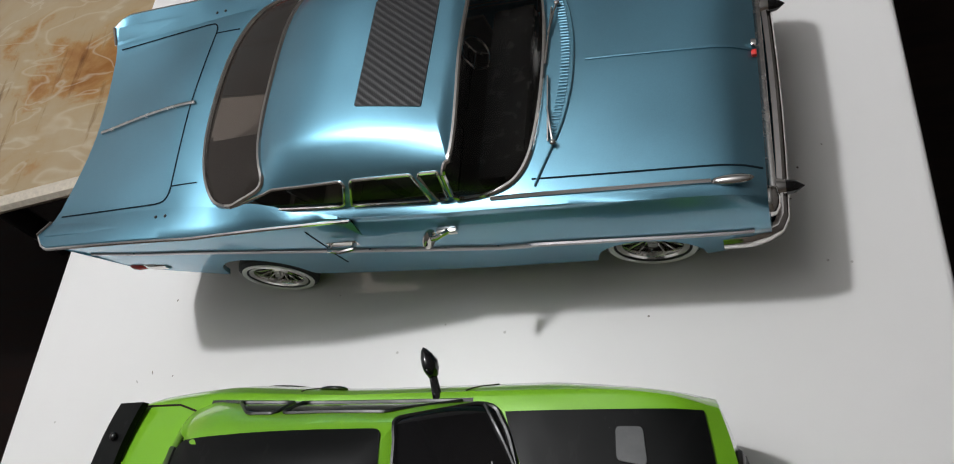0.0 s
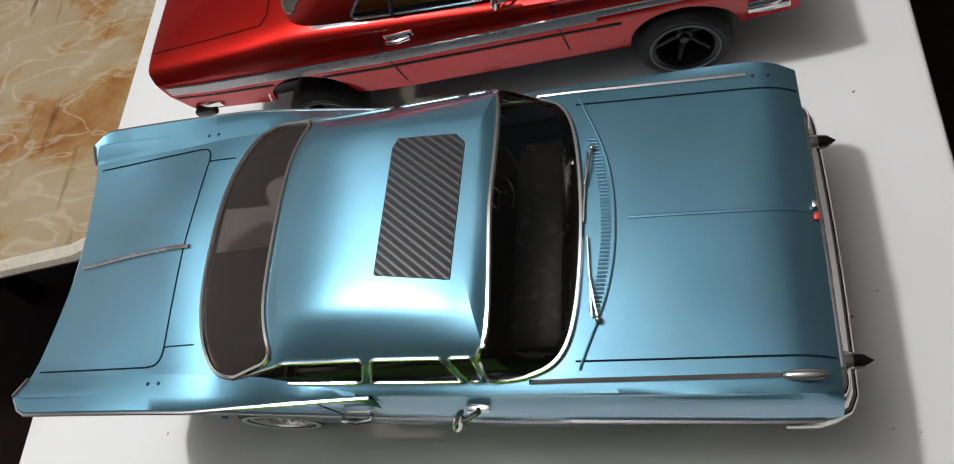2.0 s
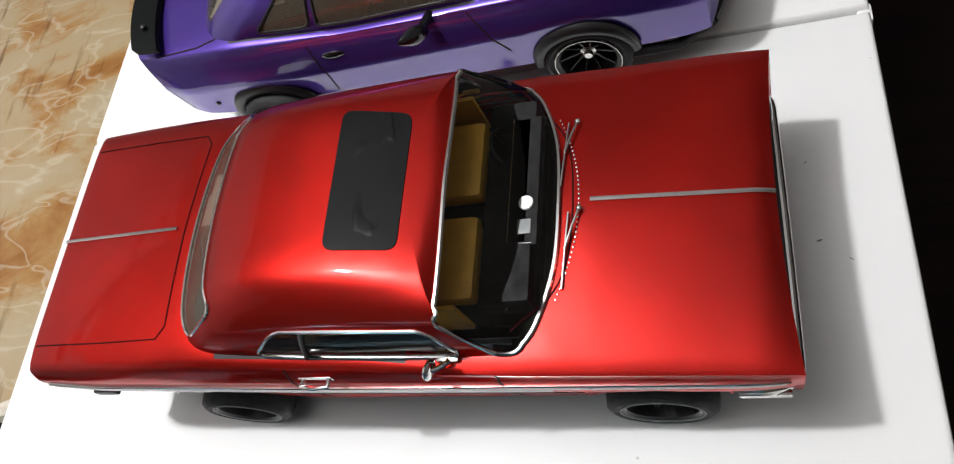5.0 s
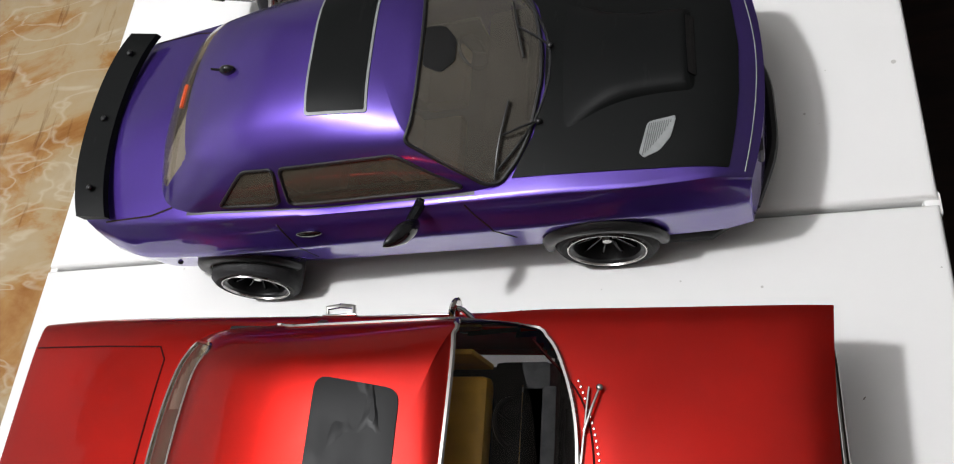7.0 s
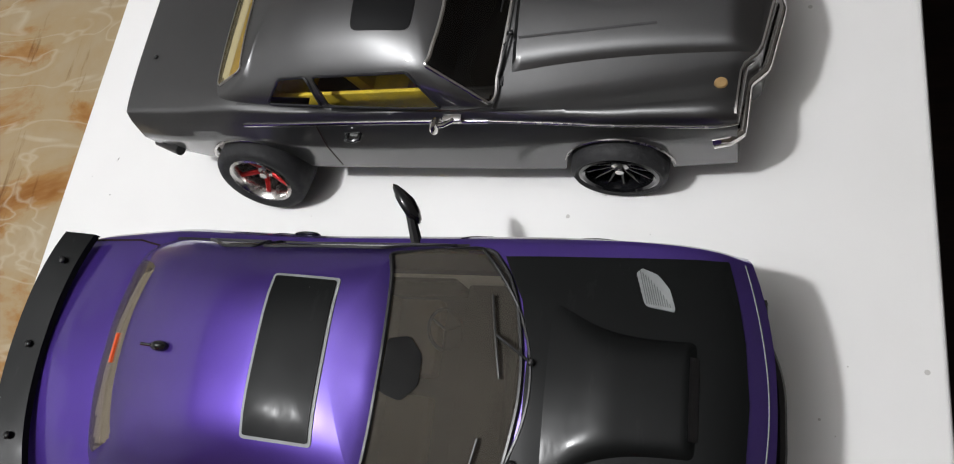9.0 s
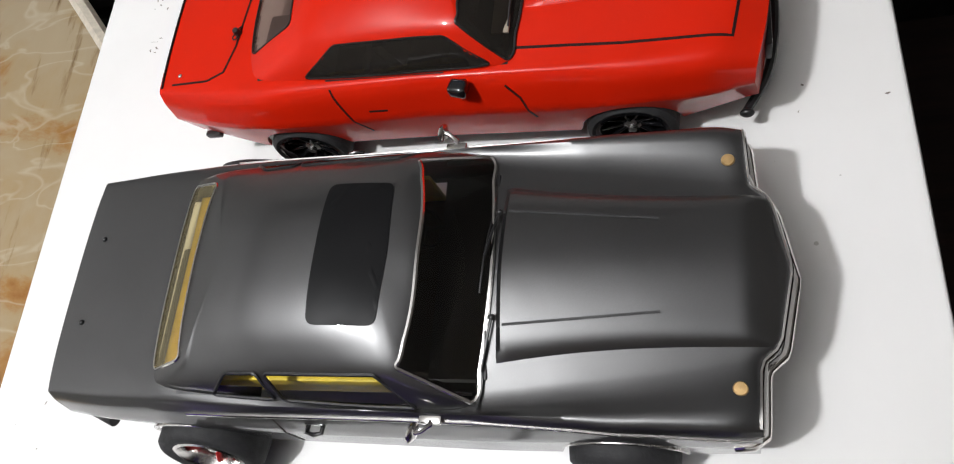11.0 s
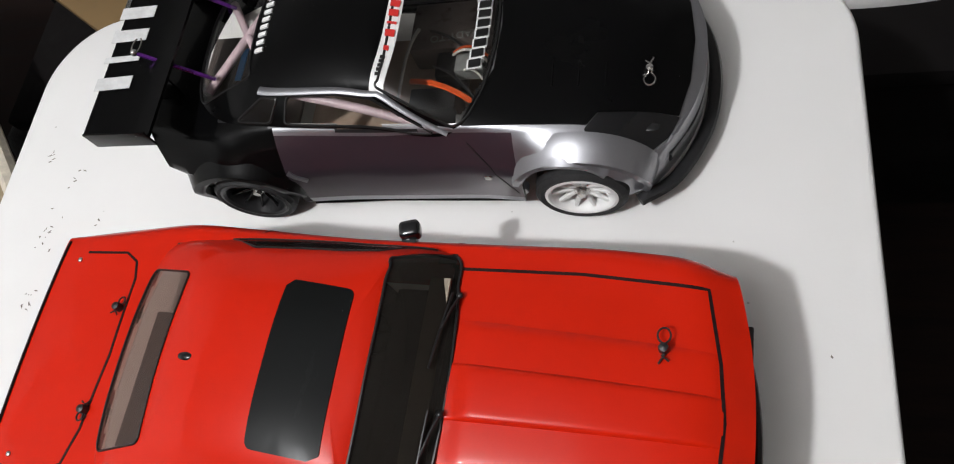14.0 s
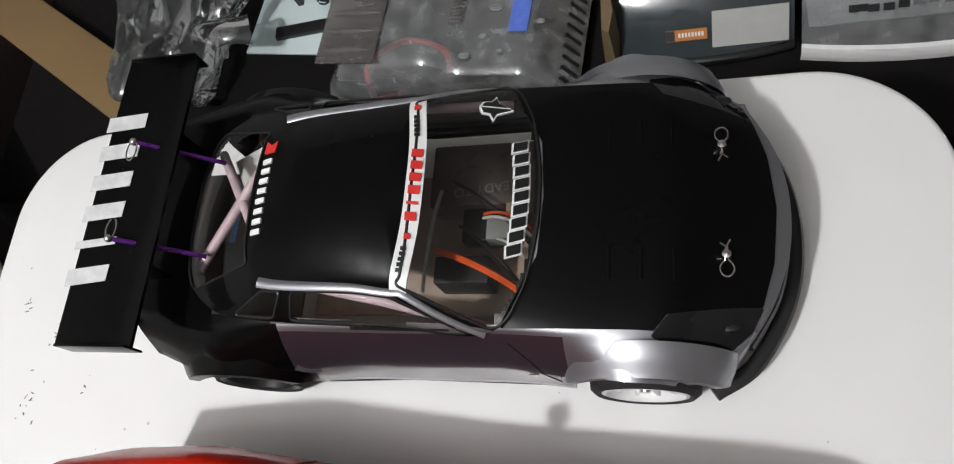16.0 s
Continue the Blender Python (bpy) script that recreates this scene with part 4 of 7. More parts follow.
# ---- the candy red car ----
def red_car():
    e = thing("model_car", (0, 0.951, TOP), -0.2, "candy red classic model car, raised rear, orange seats", "model car", "model cars on the table")
    low = two(prof(-0.21, 0.088, 0.0, 0.095, 0.29, 0.092), prof(-0.21, 0.066, -0.12, 0.058, 0.0, 0.046, 0.2, 0.036, 0.3, 0.040))
    mid = two(prof(-0.21, 0.096, -0.15, 0.100, 0.1, 0.101, 0.27, 0.101, 0.297, 0.096), prof(-0.21, 0.098, 0.0, 0.085, 0.3, 0.072))
    shoulder = two(prof(-0.21, 0.095, -0.15, 0.098, 0.27, 0.098, 0.297, 0.097), prof(-0.21, 0.118, -0.1, 0.116, 0.1, 0.101, 0.29, 0.090))
    inner = two(prof(-0.21, 0.080, 0.06, 0.082, 0.15, 0.089, 0.29, 0.089), prof(-0.21, 0.122, -0.19, 0.127, -0.05, 0.126, 0.1, 0.109, 0.15, 0.1065, 0.285, 0.0975, 0.298, 0.092))
    top = prof(-0.21, 0.122, -0.19, 0.129, -0.07, 0.131, 0.1, 0.116, 0.19, 0.112, 0.285, 0.102, 0.298, 0.094, r=0.006)
    car = Car(e, -0.189, 0.290, low, mid, shoulder, inner, top, ((-0.076, 0.052, 0.037), (0.218, 0.036, 0.037)), -0.005, -0.003)
    col = paint("candy_red_paint", (0.385, 0.0068, 0.0032), 0.92, 0.37, 0.65, 0.03, ior=1.5)
    keys = [(-0.0705, 0, -0.0285, 0, 0.159), (-0.0685, 0.044, -0.0275, 0.040, 0.1575), (-0.063, 0.069, -0.024, 0.060, 0.1555), (-0.048, 0.084, -0.013, 0.072, 0.1515), (-0.008, 0.0875, 0.012, 0.0765, 0.149), (0.05, 0.0885, 0.055, 0.078, 0.149), (0.140, 0.0875, 0.1135, 0.0795, 0.148), (0.1555, 0.0815, 0.1165, 0.074, 0.1495), (0.1654, 0.064, 0.1175, 0.056, 0.152), (0.173, 0.036, 0.1175, 0.032, 0.154), (0.1748, 0, 0.1172, 0, 0.1555)]
    car.body(col, 14, car.opening(keys, 0.004), rim=car.opening(keys, 0.0008))
    car.cabin(keys, (-0.0285, 0.159, 0.0, 0.1650, 0.03, 0.1665, 0.061, 0.1650, 0.099, 0.1595, 0.117, 0.1555), col, [("rear_window", 0, 2.5, 0.06, 0.92, BROWN_GLASS, CHROME, 0.0012, 0.008, 0, 0), ("side_window", 4.08, 5.80, 0.06, 0.80, LIGHT_GLASS, CHROME, 0.0012, 0.009, 0.012, 0.004), ("windshield", 6.06, 10, 0.02, 0.97, LIGHT_GLASS, CHROME, 0.0014, 0.006, 0, 0)], 7.0)
    tub = interior(car, -0.04, 0.168, 0.098, 0.138, ORANGE_SEAT, 0.068, 0.100, dash_mat=plain("matt_dash", (0.004, 0.004, 0.0045), 0.85), walls=ORANGE_SEAT, floor_mat=plain("black_carpet", (0.012, 0.012, 0.012), 0.8), column=0.024)
    part("dash_shelf", box((0.017, 0.084, 0.004), (0.1575, 0.010, 0.1250), 0.0015), bpy.data.materials["matt_dash"], tub)
    part("footwell", box((0.034, 0.118, 0.003), (0.1480, 0, 0.1055), 0.0005), bpy.data.materials["black_carpet"], tub)
    part("dash_edge", tube([(0.1488, 0.052, 0.1268), (0.1488, -0.030, 0.1268), (0.1630, -0.031, 0.1268)], 0.0005), STEEL, tub)
    loop = [(0.1055 + (0.0034 + 0.0012 * abs(math.sin(a))) * math.cos(a), -0.0138 + 0.0080 * math.sin(a), 0.1100) for a in np.linspace(0, 6.283, 24, endpoint=False)]
    part("cup_holder", tube(loop, 0.0007, closed=True), STEEL, tub)
    part("console", box((0.052, 0.018, 0.008), (0.118, -0.0115, 0.1050), 0.002), BLACK, tub)
    part("shift_plate", box((0.019, 0.0066, 0.0010), (0.1212, -0.0104, 0.1096), 0.0004), GREY_TRIM, tub)
    part("gear_knob", lathe_z([(0.0001, 0.004), (0.0022, 0.003), (0.0024, 0.0)], (0.1265, -0.0100, 0.1103)), GLOSS_BLACK, tub)
    part("dash_knob", lathe_z([(0.0001, 0.0010), (0.0042, 0.0010), (0.0045, 0.0)], (0.1590, -0.006, 0.1272)), WHITE_PAINT, tub)
    part("dash_radio", box((0.008, 0.009, 0.001), (0.1585, -0.0208, 0.1274), 0.0003), GREY_TRIM, tub)
    part("column_arm", tube([(0.1286, 0.0006, 0.115), (0.1375, -0.009, 0.117), (0.1464, -0.0164, 0.119)], 0.0010), STEEL, tub)
    part("dash_pad", tube(flow([(0.1413, -0.0339, 0.12), (0.1488, -0.0397, 0.12), (0.1520, -0.0500, 0.12), (0.1505, -0.0600, 0.119), (0.1470, -0.0660, 0.118)]), 0.0008), STEEL, tub)
    chassis(car, -0.18, 0.27, z=0.03, axles=((-0.076, 0.033), (0.218, 0.033)))
    for x in (-0.076, 0.218):
        for s in (1, -1):
            wheel(e, x, s * 0.088, 0.033, 0.030, s, 0.0235, BLACK, 5, BLACK, 0.012, 0, None, 0.004, hub=BLACK)
            tyre_edge = lathe([(0.0232, 0.0135), (0.0238, 0.0155), (0.0246, 0.0155), (0.0250, 0.0135)], 40)
            bmesh.ops.transform(tyre_edge, matrix=Matrix.Translation((x, s * 0.088, 0.033)) @ Matrix.Rotation(0 if s > 0 else math.pi, 4, "Z"), verts=tyre_edge.verts)
            part("rim_lip", tyre_edge, GREY_TRIM, e)
    car.patch([(0.055, -0.043), (0.098, -0.044), (0.098, 0.043), (0.054, 0.049)], FILM, "sunroof", 0.16, 0.0006, label="hand-cut glossy black sunroof film")
    lid = [(-0.188, 0.077), (-0.13, 0.077), (-0.085, 0.076), (-0.079, 0.068), (-0.079, 0.058)]
    for s in (1, -1):
        car.line([(x, s * y) for x, y in lid], 0.0009, RED_GAP)
        car.line([(-0.187, 0.1035), (0.0, 0.0905), (0.165, 0.0845)], 0.010, BAND, "side_trim", s, thick=0.0010, label="wide brushed silver side band")
        car.line([(0.165, 0.0850), (0.286, 0.0815)], 0.0045, BAND, "side_trim", s, thick=0.0010)
        car.line([(-0.187, 0.109), (0.0, 0.0955), (0.15, 0.0895), (0.288, 0.0845)], 0.0016, CHROME, "trim_edge", s, thick=0.0016)
        car.line([(-0.19, 0.092), (0.0, 0.078), (0.15, 0.072), (0.18, 0.070)], 0.003, MARKER, "side_groove", s)
        car.line([(0.008, 0.118), (0.008, 0.055)], 0.0010, MARKER, side=s)
        car.line([(0.138, 0.104), (0.138, 0.050)], 0.0012, MARKER, side=s)
        part("window_post", tube([car.wall(4.62, u, s, 0.0002) for u in (0.06, 0.3, 0.55, 0.8)], 0.0026, sides=8, flat=0.6), BLACK, e)
        handle(car, 0.026, 0.106, s, CHROME)
        chrome_mirror(car, 0.112, 0.109, s)
        arc = [(-0.076 + 0.0405 * math.cos(a), s * 0.0945, 0.052 + 0.0405 * math.sin(a)) for a in np.linspace(0.25, 2.9, 18)]
        part("arch_trim", tube(arc, 0.0009), STEEL, e)
        arc = [(0.218 + 0.0415 * math.cos(a), s * 0.0945, 0.035 + 0.0415 * math.sin(a)) for a in np.linspace(0.25, 2.9, 18)]
        part("arch_trim", tube(arc, 0.0009), col, e)
        part("headlight", blob((0.004, 0.014, 0.008), (0.290, s * 0.072, 0.070)), CHROME, e)
        part("turn_signal", box((0.022, 0.004, 0.006), (0.278, s * 0.0975, 0.054), 0.0015), STEEL, e)
        part("tail_lamp", box((0.006, 0.03, 0.010), (-0.189, s * 0.066, 0.088), 0.002), RED_LENS, e)
        part("bumper_corner", box((0.020, 0.006, 0.008), (-0.182, s * 0.092, 0.064), 0.002), BLACK, e)
    wiper(car, 0.1835, 0.054, -0.007, -0.022, CHROME)
    wiper(car, 0.1860, -0.006, -0.008, -0.024, CHROME)
    car.line([(-0.188, 0.0), (-0.086, 0.0)], 0.0024, CHROME, "trunk_spear", thick=0.002)
    car.line([(0.192, 0.0), (0.289, 0.0)], 0.0026, CHROME, "hood_spear", thick=0.0022)
    car.line([(-0.079, -0.060), (-0.080, 0.0), (-0.079, 0.060)], 0.0009, RED_GAP)
    car.line(flow([(0.150, -0.078), (0.176, -0.045), (0.182, 0.0), (0.176, 0.045), (0.150, 0.078)]), 0.0010, RED_GAP)
    for k in range(40):
        y = -0.058 + 0.116 * k / 39
        bow = -0.014 * (y / 0.06) ** 2
        p, _ = car.down(0.1855 + bow, y, 0.0004)
        part("cowl_rivet", blob((0.0007, 0.0009, 0.0005), p, u=6, v=4), STEEL, e)
    bumper(car, 0.292, 1, 0.096, 0.056, 0.022, 0.0045, CHROME, "front_bumper", "chrome front bumper", 0.001)
    bumper(car, -0.188, -1, 0.090, 0.072, 0.02, 0.0045, CHROME, "rear_bumper", "", 0.001)
    part("grille", box((0.004, 0.17, 0.014), (0.2905, 0, 0.074), 0.001), BLACK, e)


def lathe_z(profile, place):
    bm = lathe([(r, a) for r, a in profile], 20)
    bmesh.ops.transform(bm, matrix=Matrix.Translation(place) @ Matrix.Rotation(radians(90), 4, "X"), verts=bm.verts)
    return bm


# ---- the purple coupe, and the green one of the same shape ----
def coupe(e, col, roof_col, k=1.0, shift=0.0, green=False):
    def P(*a, r=0.010):
        return prof(*[q * k + shift if i % 2 == 0 else q for i, q in enumerate(a)], r=r)
    X = lambda x: x * k + shift
    low = two(P(-0.22, 0.072, -0.19, 0.084, 0.0, 0.0865, 0.22, 0.0865, 0.26, 0.0855, 0.28, 0.080), P(-0.22, 0.050, -0.15, 0.040, 0.2, 0.034, 0.28, 0.034))
    mid = two(P(-0.22, 0.080, -0.18, 0.0925, -0.1, 0.0975, 0.0, 0.0945, 0.15, 0.0950, 0.22, 0.092, 0.262, 0.0885, 0.28, 0.0845), P(-0.22, 0.086, -0.1, 0.086, 0.0, 0.081, 0.17, 0.081, 0.28, 0.070))
    shoulder = two(P(-0.22, 0.074, -0.18, 0.083, -0.1, 0.0885, 0.0, 0.0860, 0.15, 0.0870, 0.23, 0.085, 0.262, 0.0815, 0.28, 0.0775), P(-0.22, 0.112, -0.1, 0.111, 0.0, 0.104, 0.2, 0.099, 0.255, 0.094, 0.28, 0.079))
    inner = two(P(-0.22, 0.064, -0.1, 0.074, 0.0, 0.074, 0.2, 0.076, 0.28, 0.069), P(-0.22, 0.120, -0.1, 0.120, 0.0, 0.108, 0.15, 0.106, 0.24, 0.100, 0.262, 0.096, 0.28, 0.080))
    top = P(-0.22, 0.125, -0.18, 0.126, -0.12, 0.126, 0.0, 0.114, 0.15, 0.112, 0.24, 0.106, 0.266, 0.100, 0.28, 0.082)
    arches = ((X(-0.098), 0.036, 0.037), (X(0.171), 0.034, 0.036))
    car = Car(e, X(-0.205), X(0.274), low, mid, shoulder, inner, top, arches, 0.019, 0.024, 0.11)
    keys = [(-0.1275, 0, -0.0875, 0, 0.150), (-0.127, 0.030, -0.0855, 0.028, 0.1495), (-0.120, 0.066, -0.078, 0.052, 0.1475), (-0.100, 0.078, -0.055, 0.058, 0.1475), (-0.0746, 0.079, -0.0337, 0.0605, 0.148), (-0.0197, 0.0795, -0.014, 0.061, 0.1485), (0.045, 0.0795, 0.030, 0.0615, 0.1485), (0.112, 0.0785, 0.069, 0.0605, 0.1465), (0.129, 0.0685, 0.075, 0.0555, 0.1475), (0.140, 0.048, 0.0775, 0.038, 0.1495), (0.1465, 0.018, 0.0788, 0.015, 0.1513), (0.1478, 0, 0.079, 0, 0.1515)]
    keys = [(X(a), b, X(c), d, z) for a, b, c, d, z in keys]
    car.body(col, 15, car.opening(keys, 0.004), rim=car.opening(keys, 0.0008))
    ridge = (X(-0.0875), 0.1505, X(-0.055), 0.1585, X(-0.02), 0.1635, X(0.013), 0.1635, X(0.048), 0.1585, X(0.079), 0.1515)
    panes = [("rear_window", 0, 1.9, 0.10, 0.92, BROWN_GLASS, None, 0.001, 0.008, 0, 0), ("quarter_window", 4.02, 4.90, 0.10, 0.78, BROWN_GLASS, BLACK, 0.0012, 0.005, 0.004, 0.004), ("side_window", 5.02, 6.74, 0.10, 0.78, BROWN_GLASS, BLACK, 0.0012, 0.004, 0.004, -0.014), ("windshield", 7.12, 11, 0.02, 0.97, HAZY_GLASS, BLACK, 0.0013, 0.006, 0, 0)]
    if green:
        panes = [(*q[:5], GLOSS_BLACK, *q[6:]) for q in panes]
    car.cabin(keys, ridge, roof_col, panes, 3.6)
    interior(car, X(-0.05), X(0.140), 0.060, 0.112, ORANGE_SEAT if green else TAN, 0.062)
    chassis(car, X(-0.18), X(0.25), 0.05, axles=((X(-0.098), 0.034), (X(0.171), 0.034)))
    for x, out in ((-0.098, 0.088), (0.171, 0.079)):
        for s in (1, -1):
            wheel(e, X(x), s * out, 0.034, 0.030, s, 0.0245, BLACK, 10, GLOSS_BLACK, 0.010, 0, None, 0.0022)
            lip = lathe([(0.0242, 0.0140), (0.0248, 0.0160), (0.0254, 0.0160), (0.0258, 0.0138)], 40)
            bmesh.ops.transform(lip, matrix=Matrix.Translation((X(x), s * out, 0.034)) @ Matrix.Rotation(0 if s > 0 else math.pi, 4, "Z"), verts=lip.verts)
            part("rim_lip", lip, STEEL, e)
            zc = 0.036 if x < 0 else 0.034
            r = 0.0385 if x < 0 else 0.0375
            arc = [(X(x) + r * math.cos(a), s * (0.0905 + 0.003 * math.sin(a)), zc + r * math.sin(a)) for a in np.linspace(0.05, 3.09, 22)]
            if green:
                continue
            part("fender_flare", tube(arc, lambda u: 0.0022 + 0.0018 * math.sin(math.pi * u), sides=8, flat=1.6), BLACK_VINYL, e, "black bolt-on fender flare")
    front = [(X(0.2605 - 0.0105 * (abs(y) / 0.076) ** 1.9), y) for y in (-0.0755, -0.066, -0.052, -0.03, 0.0, 0.03, 0.052, 0.066, 0.0755)]
    car.patch([(X(0.1290), -0.0735)] + front + [(X(0.1290), 0.0735), (X(0.1325), 0.066), (X(0.1425), 0.047), (X(0.1490), 0.018), (X(0.1490), -0.018), (X(0.1425), -0.047), (X(0.1325), -0.066)], SATIN_BLACK, "hood", 0.06, 0.0011, label="satin black painted hood", rings=22)
    bulge = car.bulge(X(0.152), X(0.2365), 0.066, 0.030, 0.0052, SATIN_BLACK, "hood_bulge", "raised satin black hood centre", 1.8, 16.0, 8, pinch=3.5)
    car.patch([(X(0.2325), -0.0205), (X(0.2362), -0.0205), (X(0.2362), 0.0205), (X(0.2325), 0.0205)], GLOSS_BLACK, "scoop_mouth", 0.15, 0.0014, under=bulge)
    for s in (1, -1):
        q = [(X(x), s * y) for x, y in ((0.2033, 0.0655), (0.2088, 0.0470), (0.2237, 0.0445), (0.2243, 0.0463), (0.2211, 0.0570), (0.2146, 0.0650), (0.2060, 0.0685))]
        if not green:
            vent = car.patch(q, GREY_TRIM, "hood_vent", 0.2, 0.0020, label="grey ribbed hood vent")
            for i in range(11):
                x, reach = 0.2098 + 0.0012 * i, 0.0188 - 0.0009 * i - 0.00008 * i * i
                car.line([(X(x), s * (0.0482 - 0.00015 * i)), (X(x - 0.25 * reach), s * (0.0482 - 0.00015 * i + reach))], 0.0005, SLOT_GREY, "vent_slot", under=vent, lift=0.0021)
        else:
            q = [(X(0.200), s * 0.066), (X(0.201), s * 0.050), (X(0.219), s * 0.048), (X(0.216), s * 0.066)]
            car.patch(q, plain("dark_grey_vent", (0.075, 0.078, 0.08), 0.4) if s > 0 else bpy.data.materials["dark_grey_vent"], "hood_vent", 0.2, 0.0020, label="smooth grey hood vent")
        mirror_pod(car, X(0.070 if not green else 0.078), 0.104, s, GLOSS_BLACK, 0.020 if not green else 0.014, (0.0058, 0.0150, 0.0072) if not green else (0.005, 0.009, 0.006), 0.003 if not green else 0.0022, 0.5, -0.008 if not green else -0.004, not green, 0.62 if not green else 0.3)
        car.line([(X(-0.034), 0.105), (X(-0.030), 0.08), (X(-0.036), 0.05)], 0.0011, MARKER, side=s)
        car.line([(X(0.098), 0.103), (X(0.108), 0.085), (X(0.118), 0.060)], 0.0011, MARKER, side=s)
        p, n = car.across(X(-0.016), 0.094, s, 0.0003)
        part("door_handle", blob((0.010, 0.0018, 0.004), p), GLOSS_BLACK, e)
        p, n = car.across(X(-0.150), 0.062, s, 0.0)
        part("post_cap", blob((0.0022, 0.002, 0.0022), p), BLACK, e)
        lines = [(X(-0.172), s * 0.078), (X(-0.13), s * 0.078), (X(-0.112), s * 0.074)]
        car.line(lines, 0.0012, MARKER)
        arc = [(X(0.2), s * 0.084, 0.024), (X(0.235), s * 0.083, 0.022), (X(0.262), s * 0.066, 0.022)]
        part("splitter", tube(arc, 0.004, sides=8), BLACK, e)
    part("splitter_blade", tube(flow([(X(0.262), -0.066, 0.022), (X(0.275), -0.03, 0.022), (X(0.277), 0, 0.022), (X(0.275), 0.03, 0.022), (X(0.262), 0.066, 0.022)]), 0.004, sides=8), BLACK, e)
    part("grille", box((0.004, 0.12, 0.016), (X(0.268), 0, 0.074), 0.002), BLACK, e)
    wing = bmesh.new()
    ring = []
    for q in np.linspace(-1, 1, 25):
        x = X((-0.186 if not green else -0.186) + 0.012 * q * q)
        y = q * 0.079
        z, drop = (0.131 if not green else 0.1285), 0.004 * q**4
        ring.append([wing.verts.new((x + dx, y, z + dz - drop)) for dx, dz in ((-0.010, 0.006 if not green else -0.002), (0.010, 0.000), (0.011, -0.004), (-0.009, -0.001 if not green else -0.008))])
    for a, b in zip(ring, ring[1:]):
        for i in range(4):
            wing.faces.new((a[i], a[(i + 1) % 4], b[(i + 1) % 4], b[i]))
    wing.faces.new(ring[0]), wing.faces.new(ring[-1])
    bmesh.ops.recalc_face_normals(wing, faces=wing.faces)
    sp = part("spoiler", wing, SATIN_BLACK, e, "matt black rear spoiler with three bolts")
    for y in (-0.058, 0.0, 0.058):
        part("bolt", blob((0.0026, 0.0026, 0.0018), (X((-0.184 if not green else -0.184) + 0.012 * (y / 0.079) ** 2), y, 0.1345 if not green else 0.1280)), GLOSS_BLACK, sp)
    wiper(car, X(0.152), 0.012, -0.020 * k, 0.012, BLACK)
    wiper(car, X(0.146), -0.040, -0.022 * k, -0.012, BLACK)
    edge = [car.down(X(0.152 - 0.038 * (y / 0.078) ** 2), y, 0.0008)[0] for y in np.linspace(-0.072, 0.076, 24)]
    part("cowl_edge", tube(edge, 0.0010), BLACK, e)
    return car, X


def purple_car():
    e = thing("model_car", (0, 1.2025, TOP), 0.5, "metallic purple muscle coupe model, satin black hood", "model car", "model cars on the table")
    col = paint("purple_metallic_paint", (0.075, 0.036, 0.27), 0.85, 0.42, 1.0, 0.03, ior=1.7)
    car, X = coupe(e, col, col)
    crease = [car.down(0.2700 - 0.0140 * (abs(y) / 0.085) ** 1.8, y, 0.0001)[0] for y in np.linspace(-0.076, 0.076, 30)]
    part("nose_crease", tube(crease, 0.0004), GREY_TRIM, e)
    pane = car.patch([(0.013, -0.044), (0.053, -0.045), (0.053, 0.044), (0.013, 0.045)], GREY_TRIM, "sunroof_frame", 0.06, 0.0007, rings=8)
    car.patch([(0.0148, -0.0422), (0.0512, -0.0432), (0.0512, 0.0422), (0.0148, 0.0432)], SATIN_BLACK, "sunroof", 0.04, 0.0013, label="satin black sunroof with grey edge", under=pane, rings=8)
    p, _ = car.down(-0.052, 0.0, 0.0)
    a = part("antenna", blob((0.006, 0.0032, 0.0045), p + Vector((0, 0, 0.002))), GLOSS_BLACK, e, "small black roof antenna fin")
    part("antenna_tip", tube([p + Vector((-0.003, 0, 0.003)), p + Vector((-0.010, 0, 0.006))], 0.0009), GLOSS_BLACK, a)
    car.patch([(-0.1035, -0.009), (-0.1005, -0.009), (-0.1005, 0.009), (-0.1035, 0.009)], plain("orange_tape", (0.75, 0.10, 0.02), 0.4), "orange_marker", 0.1, 0.0014)
    car.patch([(0.0835, -0.014), (0.0935, -0.017), (0.1005, -0.008), (0.1005, 0.008), (0.0935, 0.017), (0.0835, 0.014)], BLACK_VINYL, "mirror_decal", 0.25, 0.0007, label="black mirror shape at the windshield top", rings=5)


def green_car():
    e = thing("model_car", (0, 0.3975, TOP), 0.0, "bright green model muscle coupe, black roof and hood", "model car", "model cars on the table")
    col = paint("lime_green_paint", (0.20, 0.50, 0.012), 0.1, 0.35, 0.9, 0.05, 0.4)
    car, X = coupe(e, col, col, 0.783, 0.0425, True)
    car.patch([(X(-0.095), -0.052), (X(0.070), -0.057), (X(0.078), 0.0), (X(0.070), 0.057), (X(-0.095), 0.052)], SATIN_BLACK, "roof_film", 0.08, 0.0007, label="satin black roof panel", rings=9)
    car.patch([(X(-0.118), -0.052), (X(-0.100), -0.050), (X(-0.097), 0.0), (X(-0.100), 0.050), (X(-0.118), 0.052), (X(-0.124), 0.0)], BLACK, "rear_louvre", 0.08, 0.0009, rings=5)


# ---- the grey fastback ----
GREY_GROOVE = plain("dark_groove", (0.030, 0.030, 0.031), 0.7)


